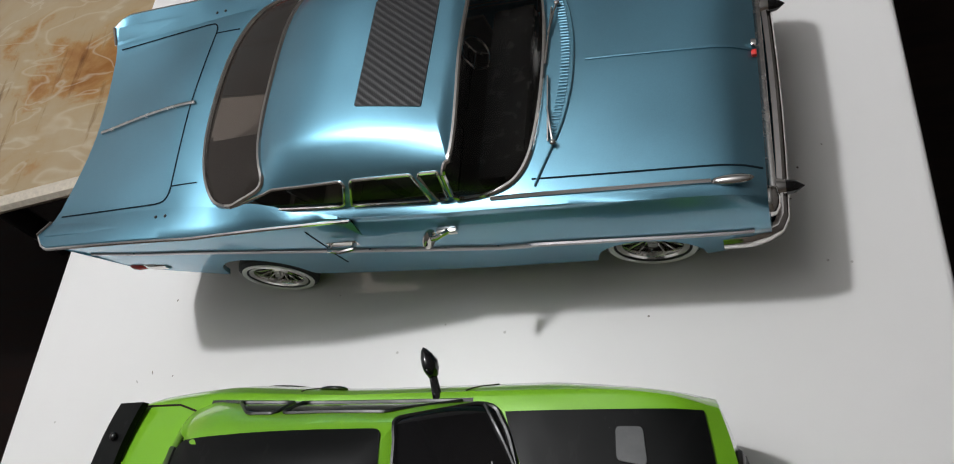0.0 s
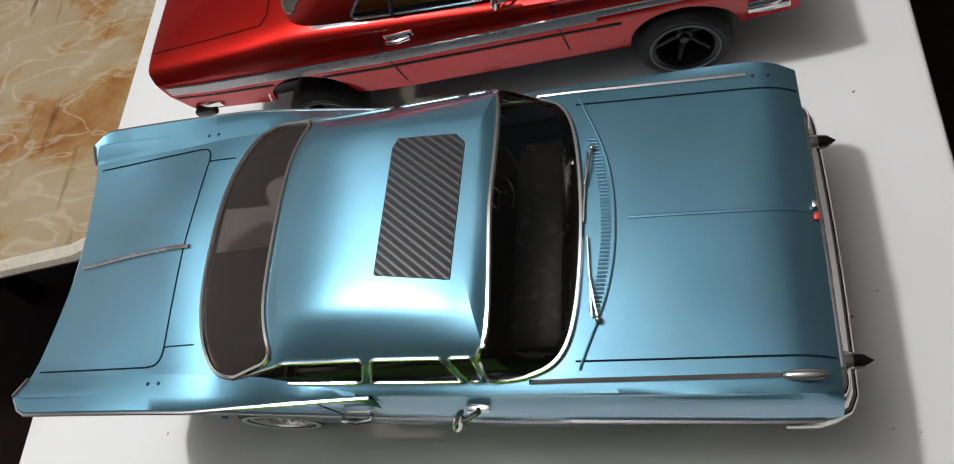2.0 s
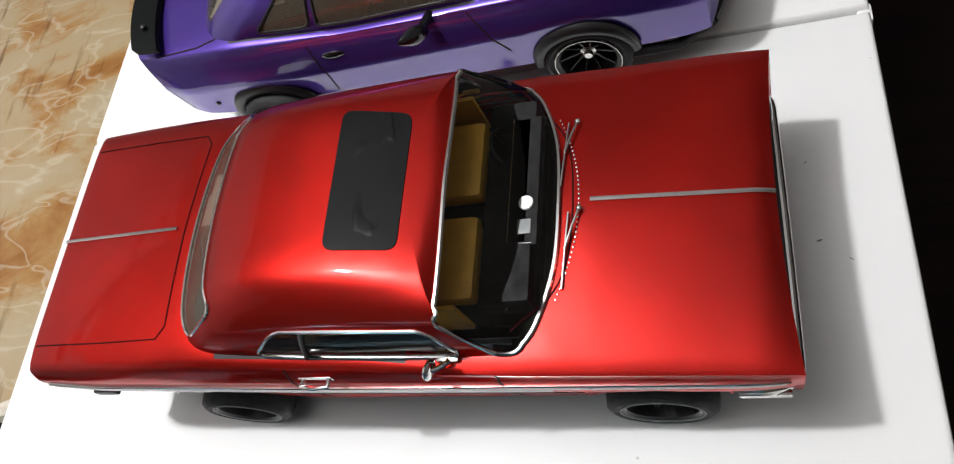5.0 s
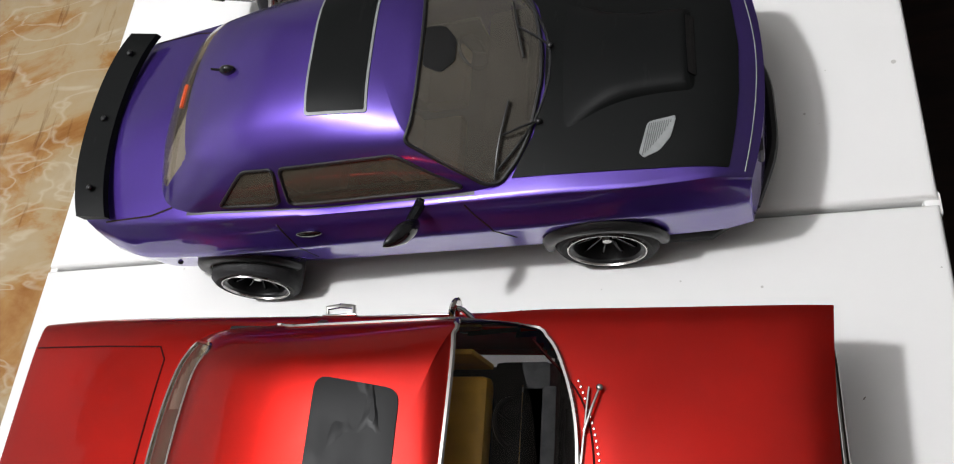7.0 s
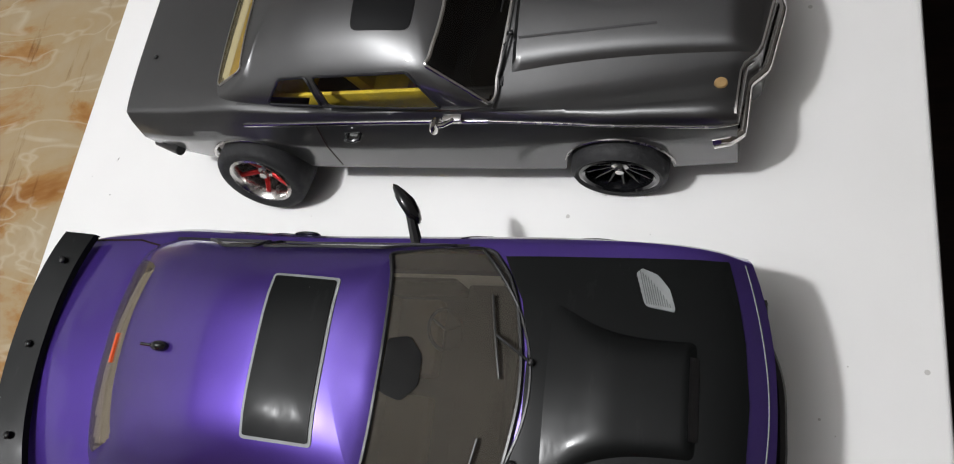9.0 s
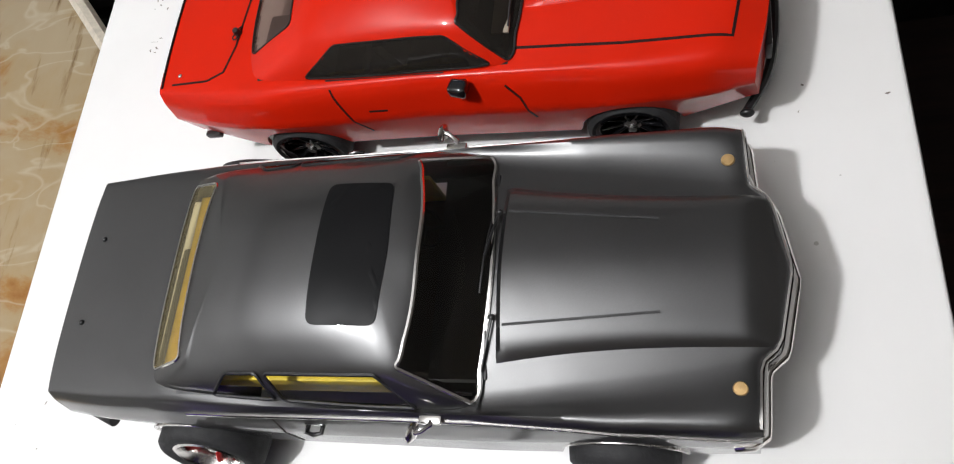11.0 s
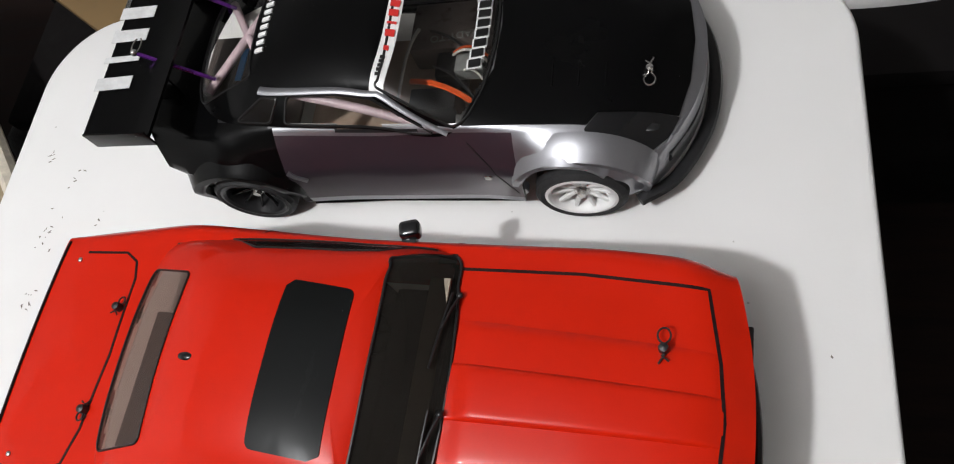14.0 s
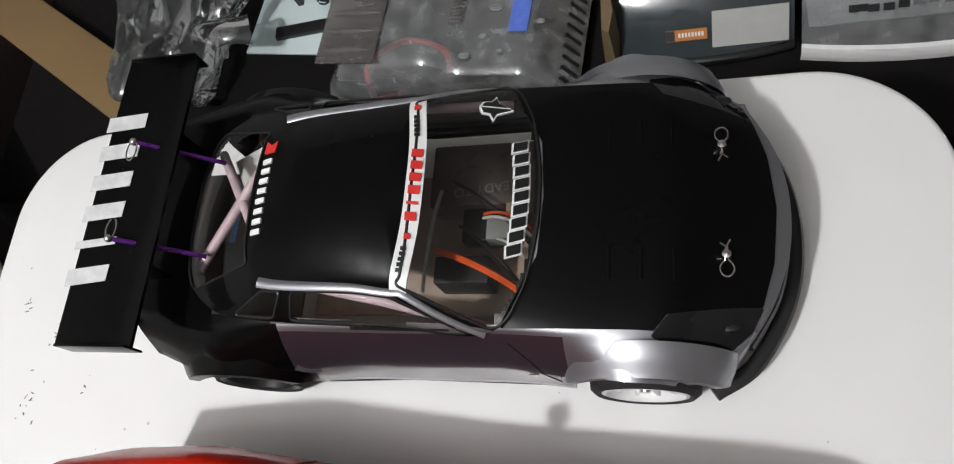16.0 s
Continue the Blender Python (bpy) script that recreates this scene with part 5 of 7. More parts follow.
def grey_car():
    e = thing("model_car", (0, 1.4665, TOP), -1.2, "gunmetal grey fastback model car with chrome bumper", "model car", "model cars on the table")
    low = two(prof(-0.21, 0.084, -0.1, 0.0965, 0.1, 0.0965, 0.27, 0.092), prof(-0.21, 0.052, -0.15, 0.040, 0.2, 0.028, 0.28, 0.032))
    mid = two(prof(-0.21, 0.087, -0.17, 0.092, -0.08, 0.0955, 0.1, 0.0945, 0.25, 0.0935, 0.28, 0.091), prof(-0.21, 0.076, -0.1, 0.079, 0.0, 0.064, 0.1, 0.062, 0.178, 0.070, 0.28, 0.058))
    shoulder = two(prof(-0.21, 0.080, -0.15, 0.084, -0.06, 0.0865, 0.05, 0.0860, 0.25, 0.0872, 0.28, 0.085), prof(-0.21, 0.096, -0.1, 0.0985, 0.0, 0.096, 0.1, 0.0935, 0.25, 0.0905, 0.28, 0.085))
    inner = two(prof(-0.21, 0.068, -0.1, 0.072, 0.1, 0.074, 0.28, 0.050), prof(-0.21, 0.100, -0.1, 0.106, 0.0, 0.098, 0.12, 0.090, 0.27, 0.086, 0.282, 0.078))
    top = prof(-0.21, 0.100, -0.19, 0.102, -0.1, 0.108, 0.0, 0.104, 0.11, 0.103, 0.2, 0.097, 0.262, 0.091, 0.282, 0.080)
    car = Car(e, -0.204, 0.275, low, mid, shoulder, inner, top, ((-0.105, 0.037, 0.041), (0.178, 0.033, 0.036)), 0.020, 0.004, 0.08)

    def nose(y):
        u = min(1, max(0, (y - 0.040) / 0.014))
        return 0.20 * min(y, 0.040) + 0.011 * u * u * (3 - 2 * u) + 0.06 * max(0, y - 0.054)
    car.nose = nose
    col = paint("gunmetal_paint", (0.088, 0.088, 0.089), 0.95, 0.43, 1.0, 0.02, ior=1.6)
    keys = [(-0.115, 0, -0.081, 0, 0.1250), (-0.1145, 0.040, -0.0805, 0.038, 0.1238), (-0.112, 0.066, -0.079, 0.060, 0.121), (-0.102, 0.0745, -0.074, 0.0635, 0.119), (-0.0652, 0.0785, -0.052, 0.0655, 0.120), (-0.0163, 0.0805, -0.0185, 0.066, 0.122), (0.0549, 0.0825, 0.040, 0.066, 0.1225), (0.0998, 0.079, 0.060, 0.064, 0.122), (0.105, 0.058, 0.0655, 0.050, 0.1245), (0.1085, 0.030, 0.069, 0.0285, 0.1265), (0.1105, 0, 0.0695, 0, 0.1285)]
    car.body(col, 14, car.opening(keys, 0.004), rim=car.opening(keys, 0.0008))
    car.cabin(keys, (-0.081, 0.1255, -0.062, 0.1325, -0.03, 0.1378, 0.005, 0.1385, 0.025, 0.1375, 0.045, 0.134, 0.0695, 0.1287), col, [("rear_window", 0, 1.95, 0.10, 0.92, OCHRE_GLASS, CHROME, 0.0010, 0.004, 0, 0), ("quarter_window", 4.05, 4.88, 0.06, 0.90, LIGHT_GLASS, BLACK, 0.0011, 0.004, 0.006, -0.006), ("side_window", 4.98, 6.28, 0.06, 0.90, LIGHT_GLASS, BLACK, 0.0011, 0.003, -0.006, 0.0), ("windshield", 7.08, 10, 0.03, 0.96, DARK_GLASS, CHROME, 0.0014, 0.002, 0, 0)], 2.8)
    tub = interior(car, -0.095, 0.105, 0.060, 0.102, YELLOW, 0.066, 0.005, walls=YELLOW, floor_mat=plain("ochre_floor", (0.02, 0.015, 0.008), 0.8))
    part("dash_top", box((0.036, 0.13, 0.004), (0.090, 0, 0.092), 0.001), BLACK, tub)
    part("parcel_shelf", box((0.04, 0.12, 0.002), (-0.09, 0, 0.100), 0.0005), YELLOW, tub)
    chassis(car, -0.18, 0.25, 0.052, axles=((-0.105, 0.037), (0.178, 0.032)))
    for s in (1, -1):
        wheel(e, -0.105, s * 0.095, 0.037, 0.036, s, 0.0245, STEEL, 5, plain("red_spoke", (0.5, 0.02, 0.02), 0.3, 0.6) if s > 0 else bpy.data.materials["red_spoke"], 0.010, 15, None, 0.0042, 0.037)
        wheel(e, 0.178, s * 0.090, 0.033, 0.028, s, 0.026, GLOSS_BLACK, 12, GLOSS_BLACK, 0.008, 0, None, 0.0022)
    car.patch([(0.010, -0.043), (0.052, -0.043), (0.055, 0.000), (0.053, 0.046), (0.012, 0.046)], FILM, "sunroof", 0.14, 0.0006, label="creased black sunroof film", rings=8)
    # hood: raised middle with two flat ribs
    car.bulge(0.113, 0.266, 0.056, 0.0445, 0.0042, col, "hood_bulge", "raised hood centre", 60.0, 8.0, 12, pinch=2.5)
    for s in (1, -1):
        car.line([(0.114, s * 0.0355), (0.16, s * 0.0315), (0.205, s * 0.0275)], 0.0016, GREY_GROOVE, "hood_groove", thick=0.0003)
        p, n = car.down(0.244, s * 0.0665, 0.0004)
        part("hood_pin", lathe_z([(0.0001, 0.0014), (0.0034, 0.0012), (0.004, 0.0)], p), plain("brass_pin", (0.55, 0.36, 0.16), 0.4, 0.7) if s > 0 else bpy.data.materials["brass_pin"], e, "round brass hood pin")
        p, n = car.down(-0.186, s * 0.031, 0.0003)
        part("trunk_pin", blob((0.002, 0.002, 0.0016), p), BLACK, e)
        car.line([(-0.09, 0.093), (0.10, 0.0885)], 0.0026, CHROME, "belt_trim", s, thick=0.0012)
        car.line([(0.10, 0.0885), (0.262, 0.079)], 0.0014, STEEL, "fender_trim", s, thick=0.0008)
        car.line([(-0.030, 0.090), (-0.034, 0.04)], 0.0009, MARKER, side=s)
        handle(car, -0.004, 0.080, s, GLOSS_BLACK, 0.010)
        chrome_mirror(car, 0.076, 0.092, s)
        arc = [(-0.105 + 0.042 * math.cos(a), s * 0.0945, 0.037 + 0.042 * math.sin(a)) for a in np.linspace(0.1, 3.0, 20)]
        part("arch_trim", tube(arc, 0.0010), STEEL, e)
        arc = [(0.178 + 0.037 * math.cos(a), s * 0.0940, 0.033 + 0.037 * math.sin(a)) for a in np.linspace(0.1, 3.0, 20)]
        part("arch_trim", tube(arc, 0.0010), STEEL, e)
        part("headlight", blob((0.005, 0.016, 0.010), (0.251, s * 0.068, 0.066)), CHROME, e)
    ends = [(0.2770 - nose(abs(y)), y, 0.062) for y in np.linspace(-0.086, 0.086, 45)]
    ends = [(0.240, -0.0925, 0.061), (0.249, -0.0915, 0.062)] + ends + [(0.249, 0.0915, 0.062), (0.240, 0.0925, 0.061)]
    part("front_bumper", tube(ends, 0.0034, sides=10, flat=1.6), CHROME, e, "pointed chrome front bumper")
    part("rear_bumper", tube([(-0.18, -0.090, 0.056), (-0.203, -0.084, 0.056), (-0.207, 0, 0.056), (-0.203, 0.084, 0.056), (-0.18, 0.090, 0.056)], 0.005, sides=10), BLACK, e)
    nose = [car.down(0.2738 - nose(abs(y)), y, 0.0004)[0] for y in np.linspace(-0.086, 0.086, 30)]
    part("nose_trim", tube(nose, 0.0012), CHROME, e)
    wiper(car, 0.111, 0.035, -0.006, -0.030, BLACK)
    wiper(car, 0.111, -0.030, -0.006, -0.030, BLACK)


# ---- the orange-red car ----
def orange_car():
    e = thing("model_car", (0, 1.6895, TOP), -2.6, "glossy orange-red muscle car model with marker lines", "model car", "model cars on the table")
    low = two(prof(-0.17, 0.074, -0.1, 0.090, 0.05, 0.088, 0.2, 0.090, 0.285, 0.072), prof(-0.17, 0.052, -0.1, 0.036, 0.2, 0.028, 0.285, 0.034))
    mid = two(prof(-0.17, 0.082, -0.13, 0.093, -0.07, 0.100, 0.04, 0.095, 0.18, 0.098, 0.25, 0.094, 0.285, 0.086), prof(-0.17, 0.082, 0.0, 0.076, 0.285, 0.070))
    shoulder = two(prof(-0.17, 0.078, -0.07, 0.091, 0.05, 0.0875, 0.2, 0.0895, 0.255, 0.0865, 0.285, 0.079), prof(-0.17, 0.102, -0.05, 0.106, 0.1, 0.101, 0.25, 0.097, 0.285, 0.085))
    inner = two(prof(-0.17, 0.066, 0.0, 0.072, 0.15, 0.074, 0.285, 0.056), prof(-0.17, 0.108, -0.05, 0.110, 0.1, 0.106, 0.26, 0.100, 0.285, 0.086))
    top = prof(-0.17, 0.110, -0.05, 0.114, 0.1, 0.113, 0.2, 0.110, 0.27, 0.102, 0.285, 0.088)
    car = Car(e, -0.160, 0.2815, low, mid, shoulder, inner, top, ((-0.066, 0.033, 0.035), (0.190, 0.031, 0.035)), 0.0155, -0.003, 0.09)
    col = paint("orange_red_paint", (0.57, 0.0135, 0.002), 0.0, 0.42, 0.55, 0.02, 0.06, 0.03, ior=1.5)
    keys = [(-0.084, 0, -0.033, 0, 0.137), (-0.0835, 0.035, -0.0325, 0.032, 0.1358), (-0.080, 0.060, -0.0305, 0.051, 0.1345), (-0.070, 0.076, -0.018, 0.061, 0.1335), (-0.034, 0.0805, 0.004, 0.064, 0.1335), (0.0128, 0.0825, 0.022, 0.0645, 0.134), (0.060, 0.0825, 0.055, 0.065, 0.134), (0.115, 0.0795, 0.086, 0.0655, 0.134), (0.1225, 0.058, 0.0885, 0.052, 0.1365), (0.1262, 0.030, 0.0895, 0.028, 0.1385), (0.1275, 0, 0.0898, 0, 0.140)]
    car.body(col, 14, car.opening(keys, 0.004), rim=car.opening(keys, 0.0008))
    car.cabin(keys, (-0.033, 0.1375, -0.01, 0.1450, 0.03, 0.1475, 0.06, 0.1455, 0.09, 0.1402), col, [("rear_window", 0, 1.85, 0.06, 0.93, RUST_GLASS, BLACK_VINYL, 0.0007, 0.005, 0, 0), ("side_window", 4.05, 6.72, 0.06, 0.82, SMOKE, BLACK_VINYL, 0.0007, 0.004, 0.003, -0.012), ("windshield", 7.1, 10, 0.02, 0.98, SMOKE, BLACK_VINYL, 0.0009, 0.002, 0, 0)], 3.0)
    tub = interior(car, -0.05, 0.115, 0.055, 0.108, DARK_SEAT, 0.064)
    part("cowl_shelf", box((0.012, 0.124, 0.002), (0.1130, 0, 0.1135), 0.0005), plain("brown_shelf", (0.30, 0.25, 0.19), 0.7), tub)
    chassis(car, -0.14, 0.25, 0.052, axles=((-0.066, 0.031), (0.190, 0.031)))
    for x in (-0.066, 0.190):
        for s in (1, -1):
            wheel(e, x, s * 0.083, 0.032, 0.026, s, 0.0245, GLOSS_BLACK, 10, GLOSS_BLACK, 0.006, 0, None, 0.0026)
    car.patch([(0.035, -0.045), (0.070, -0.047), (0.076, -0.044), (0.076, 0.043), (0.040, 0.046), (0.036, 0.042)], SATIN_BLACK, "sunroof", 0.13, 0.0006, label="hand-painted satin black sunroof", rings=9)
    car.bulge(0.127, 0.262, 0.041, 0.036, 0.0016, col, "hood_field", "raised hood field", 9.0, 4.0, 14)
    car.bulge(0.127, 0.266, 0.0155, 0.0125, 0.0020, col, "hood_ridge", "raised ridge along the hood", 9.0, 8.0, 10)
    outline = [(0.122, -0.069), (0.190, -0.071), (0.257, -0.070), (0.264, -0.03), (0.2665, 0.0), (0.264, 0.03), (0.257, 0.070), (0.190, 0.073), (0.122, 0.071)]
    car.line(outline, 0.0019, MARKER, "marker_line")
    car.line([(-0.150, -0.072), (-0.118, -0.072), (-0.104, -0.066), (-0.097, -0.045), (-0.092, 0.0), (-0.094, 0.050), (-0.098, 0.062), (-0.108, 0.068), (-0.140, 0.067)], 0.0016, MARKER, "marker_line")
    for s in (1, -1):
        body_clip(car, 0.236, s * 0.0335, BLACK, BLACK, math.pi / 2 if s > 0 else -math.pi / 2)
        body_clip(car, -0.097, s * 0.032 - 0.002, BLACK, BLACK, 1.2 if s > 0 else -1.7, 0.003, 0.007)
        p, _ = car.down(-0.144, s * 0.063 - 0.002, 0.0004)
        part("trunk_pin", blob((0.0018, 0.0018, 0.001), p), STEEL, e)
        car.line([(-0.012, 0.106), (-0.008, 0.085), (0.000, 0.055)], 0.0015, MARKER, side=s)
        car.line([(0.114, 0.096), (0.122, 0.085), (0.128, 0.060)], 0.0015, MARKER, side=s)
        car.line([(0.010, 0.084), (0.024, 0.083)], 0.0016, MARKER, "handle_mark", side=s)
        box_mirror(car, 0.084, 0.100, s)
        wiper(car, 0.1245, s * 0.033 + 0.020, -0.006, -0.022, BLACK)
        part("headlight", blob((0.004, 0.014, 0.010), (0.268, s * 0.056, 0.066)), CHROME, e)
        part("bumper_corner", box((0.014, 0.005, 0.006), (-0.150, s * 0.082, 0.050), 0.0015), BLACK, e)
        part("splitter_tip", blob((0.005, 0.003, 0.004), (0.266, s * 0.083, 0.026)), BLACK, e)
    p, _ = car.down(-0.0145, -0.002, 0.0004)
    part("roof_badge", blob((0.005, 0.0024, 0.0012), p), GLOSS_BLACK, e, "small oval black roof mark")
    lip = [(0.265, -0.083, 0.026), (0.281, -0.05, 0.026), (0.287, 0, 0.026), (0.281, 0.05, 0.026), (0.265, 0.083, 0.026)]
    part("front_splitter", tube(flow(lip), 0.0032, sides=8), BLACK, e, "thin black front splitter lip")
    part("grille", box((0.004, 0.12, 0.016), (0.2795, 0, 0.062), 0.001), BLACK, e)
    tail = [car.down(-0.159, y, 0.0006)[0] for y in np.linspace(-0.074, 0.074, 18)]
    part("tail_edge_line", tube(tail, 0.0009), MARKER, e)


# ---- the black and silver racing coupe ----
def race_car():
    e = thing("model_car", (0, 1.9365, TOP), -0.4, "black and silver racing coupe model with rear wing", "model car", "model cars on the table")
    low = two(prof(-0.15, 0.080, -0.10, 0.096, -0.04, 0.096, 0.0, 0.0925, 0.11, 0.0925, 0.15, 0.096, 0.22, 0.096, 0.265, 0.084), prof(-0.15, 0.050, -0.11, 0.026, 0.0, 0.018, 0.12, 0.018, 0.27, 0.020))
    mid = two(prof(-0.15, 0.086, -0.11, 0.098, -0.07, 0.1015, -0.03, 0.096, 0.01, 0.0900, 0.10, 0.0895, 0.14, 0.0955, 0.18, 0.1015, 0.215, 0.099, 0.25, 0.094, 0.265, 0.086), prof(-0.15, 0.068, -0.07, 0.070, 0.05, 0.052, 0.18, 0.060, 0.265, 0.046))
    shoulder = two(prof(-0.15, 0.072, -0.08, 0.084, -0.02, 0.080, 0.1, 0.078, 0.18, 0.084, 0.22, 0.082, 0.265, 0.072), prof(-0.15, 0.088, -0.07, 0.092, 0.05, 0.080, 0.18, 0.084, 0.23, 0.070, 0.265, 0.052))
    inner = two(prof(-0.15, 0.056, -0.05, 0.064, 0.1, 0.068, 0.2, 0.062, 0.265, 0.052), prof(-0.15, 0.094, -0.05, 0.098, 0.1, 0.092, 0.2, 0.086, 0.24, 0.072, 0.265, 0.054))
    top = prof(-0.15, 0.096, -0.09, 0.102, 0.0, 0.100, 0.12, 0.096, 0.2, 0.088, 0.24, 0.074, 0.265, 0.056)
    car = Car(e, -0.144, 0.262, low, mid, shoulder, inner, top, ((-0.073, 0.032, 0.037), (0.180, 0.033, 0.041)), 0.050, 0.020, 0.12)
    silver = paint("silver_paint", (0.34, 0.34, 0.36), 0.85, 0.42, 0.5, 0.08)
    black = paint("gloss_black_paint", (0.0022, 0.0022, 0.0024), 0.0, 0.3, 0.34, 0.03, 0.04, dust=0.045, ior=1.45)
    plum = paint("dark_plum_paint", (0.060, 0.045, 0.058), 0.5, 0.32, 0.8, 0.08)

    def choose(x, y, z, j):
        if x < -0.030:
            return 0
        if 1 <= j < 13 and x < 0.140:
            return 2
        return 1
    keys = [(-0.097, 0, -0.044, 0, 0.1175), (-0.0965, 0.030, -0.0435, 0.026, 0.1165), (-0.092, 0.050, -0.042, 0.040, 0.115), (-0.078, 0.064, -0.036, 0.048, 0.113), (-0.060, 0.071, -0.028, 0.0505, 0.1125), (-0.022, 0.074, -0.014, 0.052, 0.1135), (0.040, 0.0755, 0.020, 0.0535, 0.115), (0.100, 0.077, 0.048, 0.056, 0.114), (0.118, 0.0575, 0.0525, 0.048, 0.1165), (0.1255, 0.028, 0.054, 0.026, 0.1185), (0.1275, 0, 0.0545, 0, 0.1205)]
    car.body([black, silver, plum], 14, car.opening(keys, 0.004), choose, rim=car.opening(keys, 0.0008))
    car.cabin(keys, (-0.044, 0.118, -0.01, 0.1235, 0.02, 0.1245, 0.0545, 0.121), black, [("rear_window", 0, 2.25, 0.02, 0.96, LIGHT_GLASS, BLACK_VINYL, 0.0008, 0.003, 0, 0), ("quarter_window", 4.1, 4.8, 0.10, 0.74, LIGHT_GLASS, BLACK_VINYL, 0.0010, 0.003, 0.004, 0), ("side_window", 5.05, 6.70, 0.08, 0.78, LIGHT_GLASS, BLACK_VINYL, 0.0010, 0.004, 0.0, -0.012), ("windshield", 7.08, 10, 0.02, 0.98, LIGHT_GLASS, BLACK_VINYL, 0.0010, 0.004, 0, 0)], 2.8)
    for s in (1, -1):
        pts = [car.wall(q, 0.87, s, 0.0004) for q in np.linspace(3.7, 6.9, 30)] + [car.wall(6.95, u, s, 0.0004) for u in np.linspace(0.80, 0.02, 10)]
        part("roof_rail", tube(pts, lambda u: 0.0036 - 0.0010 * u, sides=8, flat=0.4), silver, e, "silver roof rail")
    car.patch([(0.106, -0.0750), (0.188, -0.0745), (0.1945, -0.0660), (0.2435, -0.0560), (0.2505, -0.032), (0.2535, 0.0), (0.2505, 0.032), (0.2435, 0.0560), (0.1945, 0.0660), (0.188, 0.0745), (0.106, 0.0750), (0.126, 0.035), (0.1285, 0.0), (0.126, -0.035)], black, "hood", 0.05, 0.0011, label="gloss black hood with two louvre rows", rings=22)
    # tray, electronics and cage seen through the panes
    tub = part("chassis_tray", box((0.26, 0.10, 0.004), (0.085, 0, 0.022), 0.001), plain("brown_tray", (0.38, 0.29, 0.23), 0.4), e)
    part("speed_controller", box((0.024, 0.022, 0.016), (0.080, 0.000, 0.048), 0.002), BLACK, tub)
    part("receiver", box((0.022, 0.016, 0.012), (0.098, -0.006, 0.060), 0.001), GREY_TRIM, tub)
    part("plug", box((0.008, 0.008, 0.006), (0.104, 0.004, 0.068), 0.001), plain("cream_plug", (0.6, 0.5, 0.34), 0.5), tub)
    part("servo", box((0.036, 0.018, 0.026), (0.070, -0.030, 0.044), 0.002), BLACK, tub)
    part("battery", box((0.080, 0.044, 0.026), (0.085, 0.034, 0.046), 0.003), plain("battery_wrap", (0.10, 0.08, 0.075), 0.3), tub)
    wires = ((plain("orange_wire", (0.72, 0.10, 0.02), 0.4), 0.0022, (0.055, -0.02), (0.118, -0.052), 0.076), (plain("white_wire", (0.7, 0.68, 0.64), 0.4), 0.0010, (0.085, 0.000), (0.115, -0.012), 0.078), (bpy.data.materials["orange_wire"], 0.0010, (0.085, 0.003), (0.116, -0.008), 0.077), (bpy.data.materials["white_wire"], 0.0009, (0.092, -0.012), (0.116, -0.032), 0.074), (plain("grey_cable", (0.40, 0.40, 0.39), 0.4), 0.0013, (0.062, 0.012), (0.056, -0.052), 0.094), (BLACK, 0.0012, (0.06, 0.03), (0.118, -0.02), 0.07), (BLACK, 0.0012, (0.066, 0.0), (0.112, -0.045), 0.066))
    for mat, r, a, b, z in wires:
        mid2 = ((a[0] + b[0]) / 2 + 0.006, (a[1] + b[1]) / 2)
        pts = []
        for u in np.linspace(0, 1, 12):
            x = (1 - u) ** 2 * a[0] + 2 * u * (1 - u) * mid2[0] + u * u * b[0]
            y = (1 - u) ** 2 * a[1] + 2 * u * (1 - u) * mid2[1] + u * u * b[1]
            pts.append((x, y, z - 0.012 * (2 * u - 1) ** 2))
        part("wire", tube(pts, r, sides=6), mat, tub)
    words = bpy.data.curves.new("tray_writing", "FONT")
    words.body, words.size, words.extrude, words.align_x = "READY TO", 0.0088, 0.0002, "LEFT"
    tx = new("tray_writing", words)
    tx.parent = tub
    tx.matrix_basis = Matrix.Translation((0.1035, 0.0285, 0.0594)) @ Matrix.Rotation(radians(187), 4, "Z")
    words.materials.append(GREY_TRIM)
    cage_mat = plain("pale_pink_tube", (0.62, 0.48, 0.54), 0.4)
    cage = part("roll_cage", tube([(-0.0945, -0.0385, 0.090), (-0.050, 0.031, 0.103)], 0.0034, sides=10), cage_mat, e, "pale pink tubular roll cage")
    for pts in (((-0.0945, 0.0435, 0.090), (-0.046, -0.0250, 0.104)), ((-0.030, -0.050, 0.106), (0.035, -0.060, 0.092), (0.100, -0.072, 0.074)), ((-0.030, 0.054, 0.106), (0.05, 0.060, 0.101), (0.105, 0.066, 0.086)), ((-0.030, 0.056, 0.106), (-0.030, 0.0, 0.110), (-0.030, -0.056, 0.106))):
        part("cage_tube", tube(pts, 0.0032, sides=10), cage_mat, cage)
    part("white_card", box((0.024, 0.032, 0.001), (-0.076, 0.036, 0.076), 0, None, Matrix.Rotation(0.5, 4, "Z")), WHITE_PAINT, tub)
    part("rear_tray", box((0.10, 0.110, 0.004), (-0.098, 0, 0.036), 0.001), plain("dark_brown_tray", (0.05, 0.035, 0.03), 0.4), tub)
    part("blue_label", box((0.005, 0.030, 0.0012), (-0.092, 0.004, 0.066), 0), plain("blue_vinyl", (0.05, 0.25, 0.6), 0.4), tub)
    purple = plain("purple_anodised", (0.16, 0.03, 0.30), 0.3, 0.8)
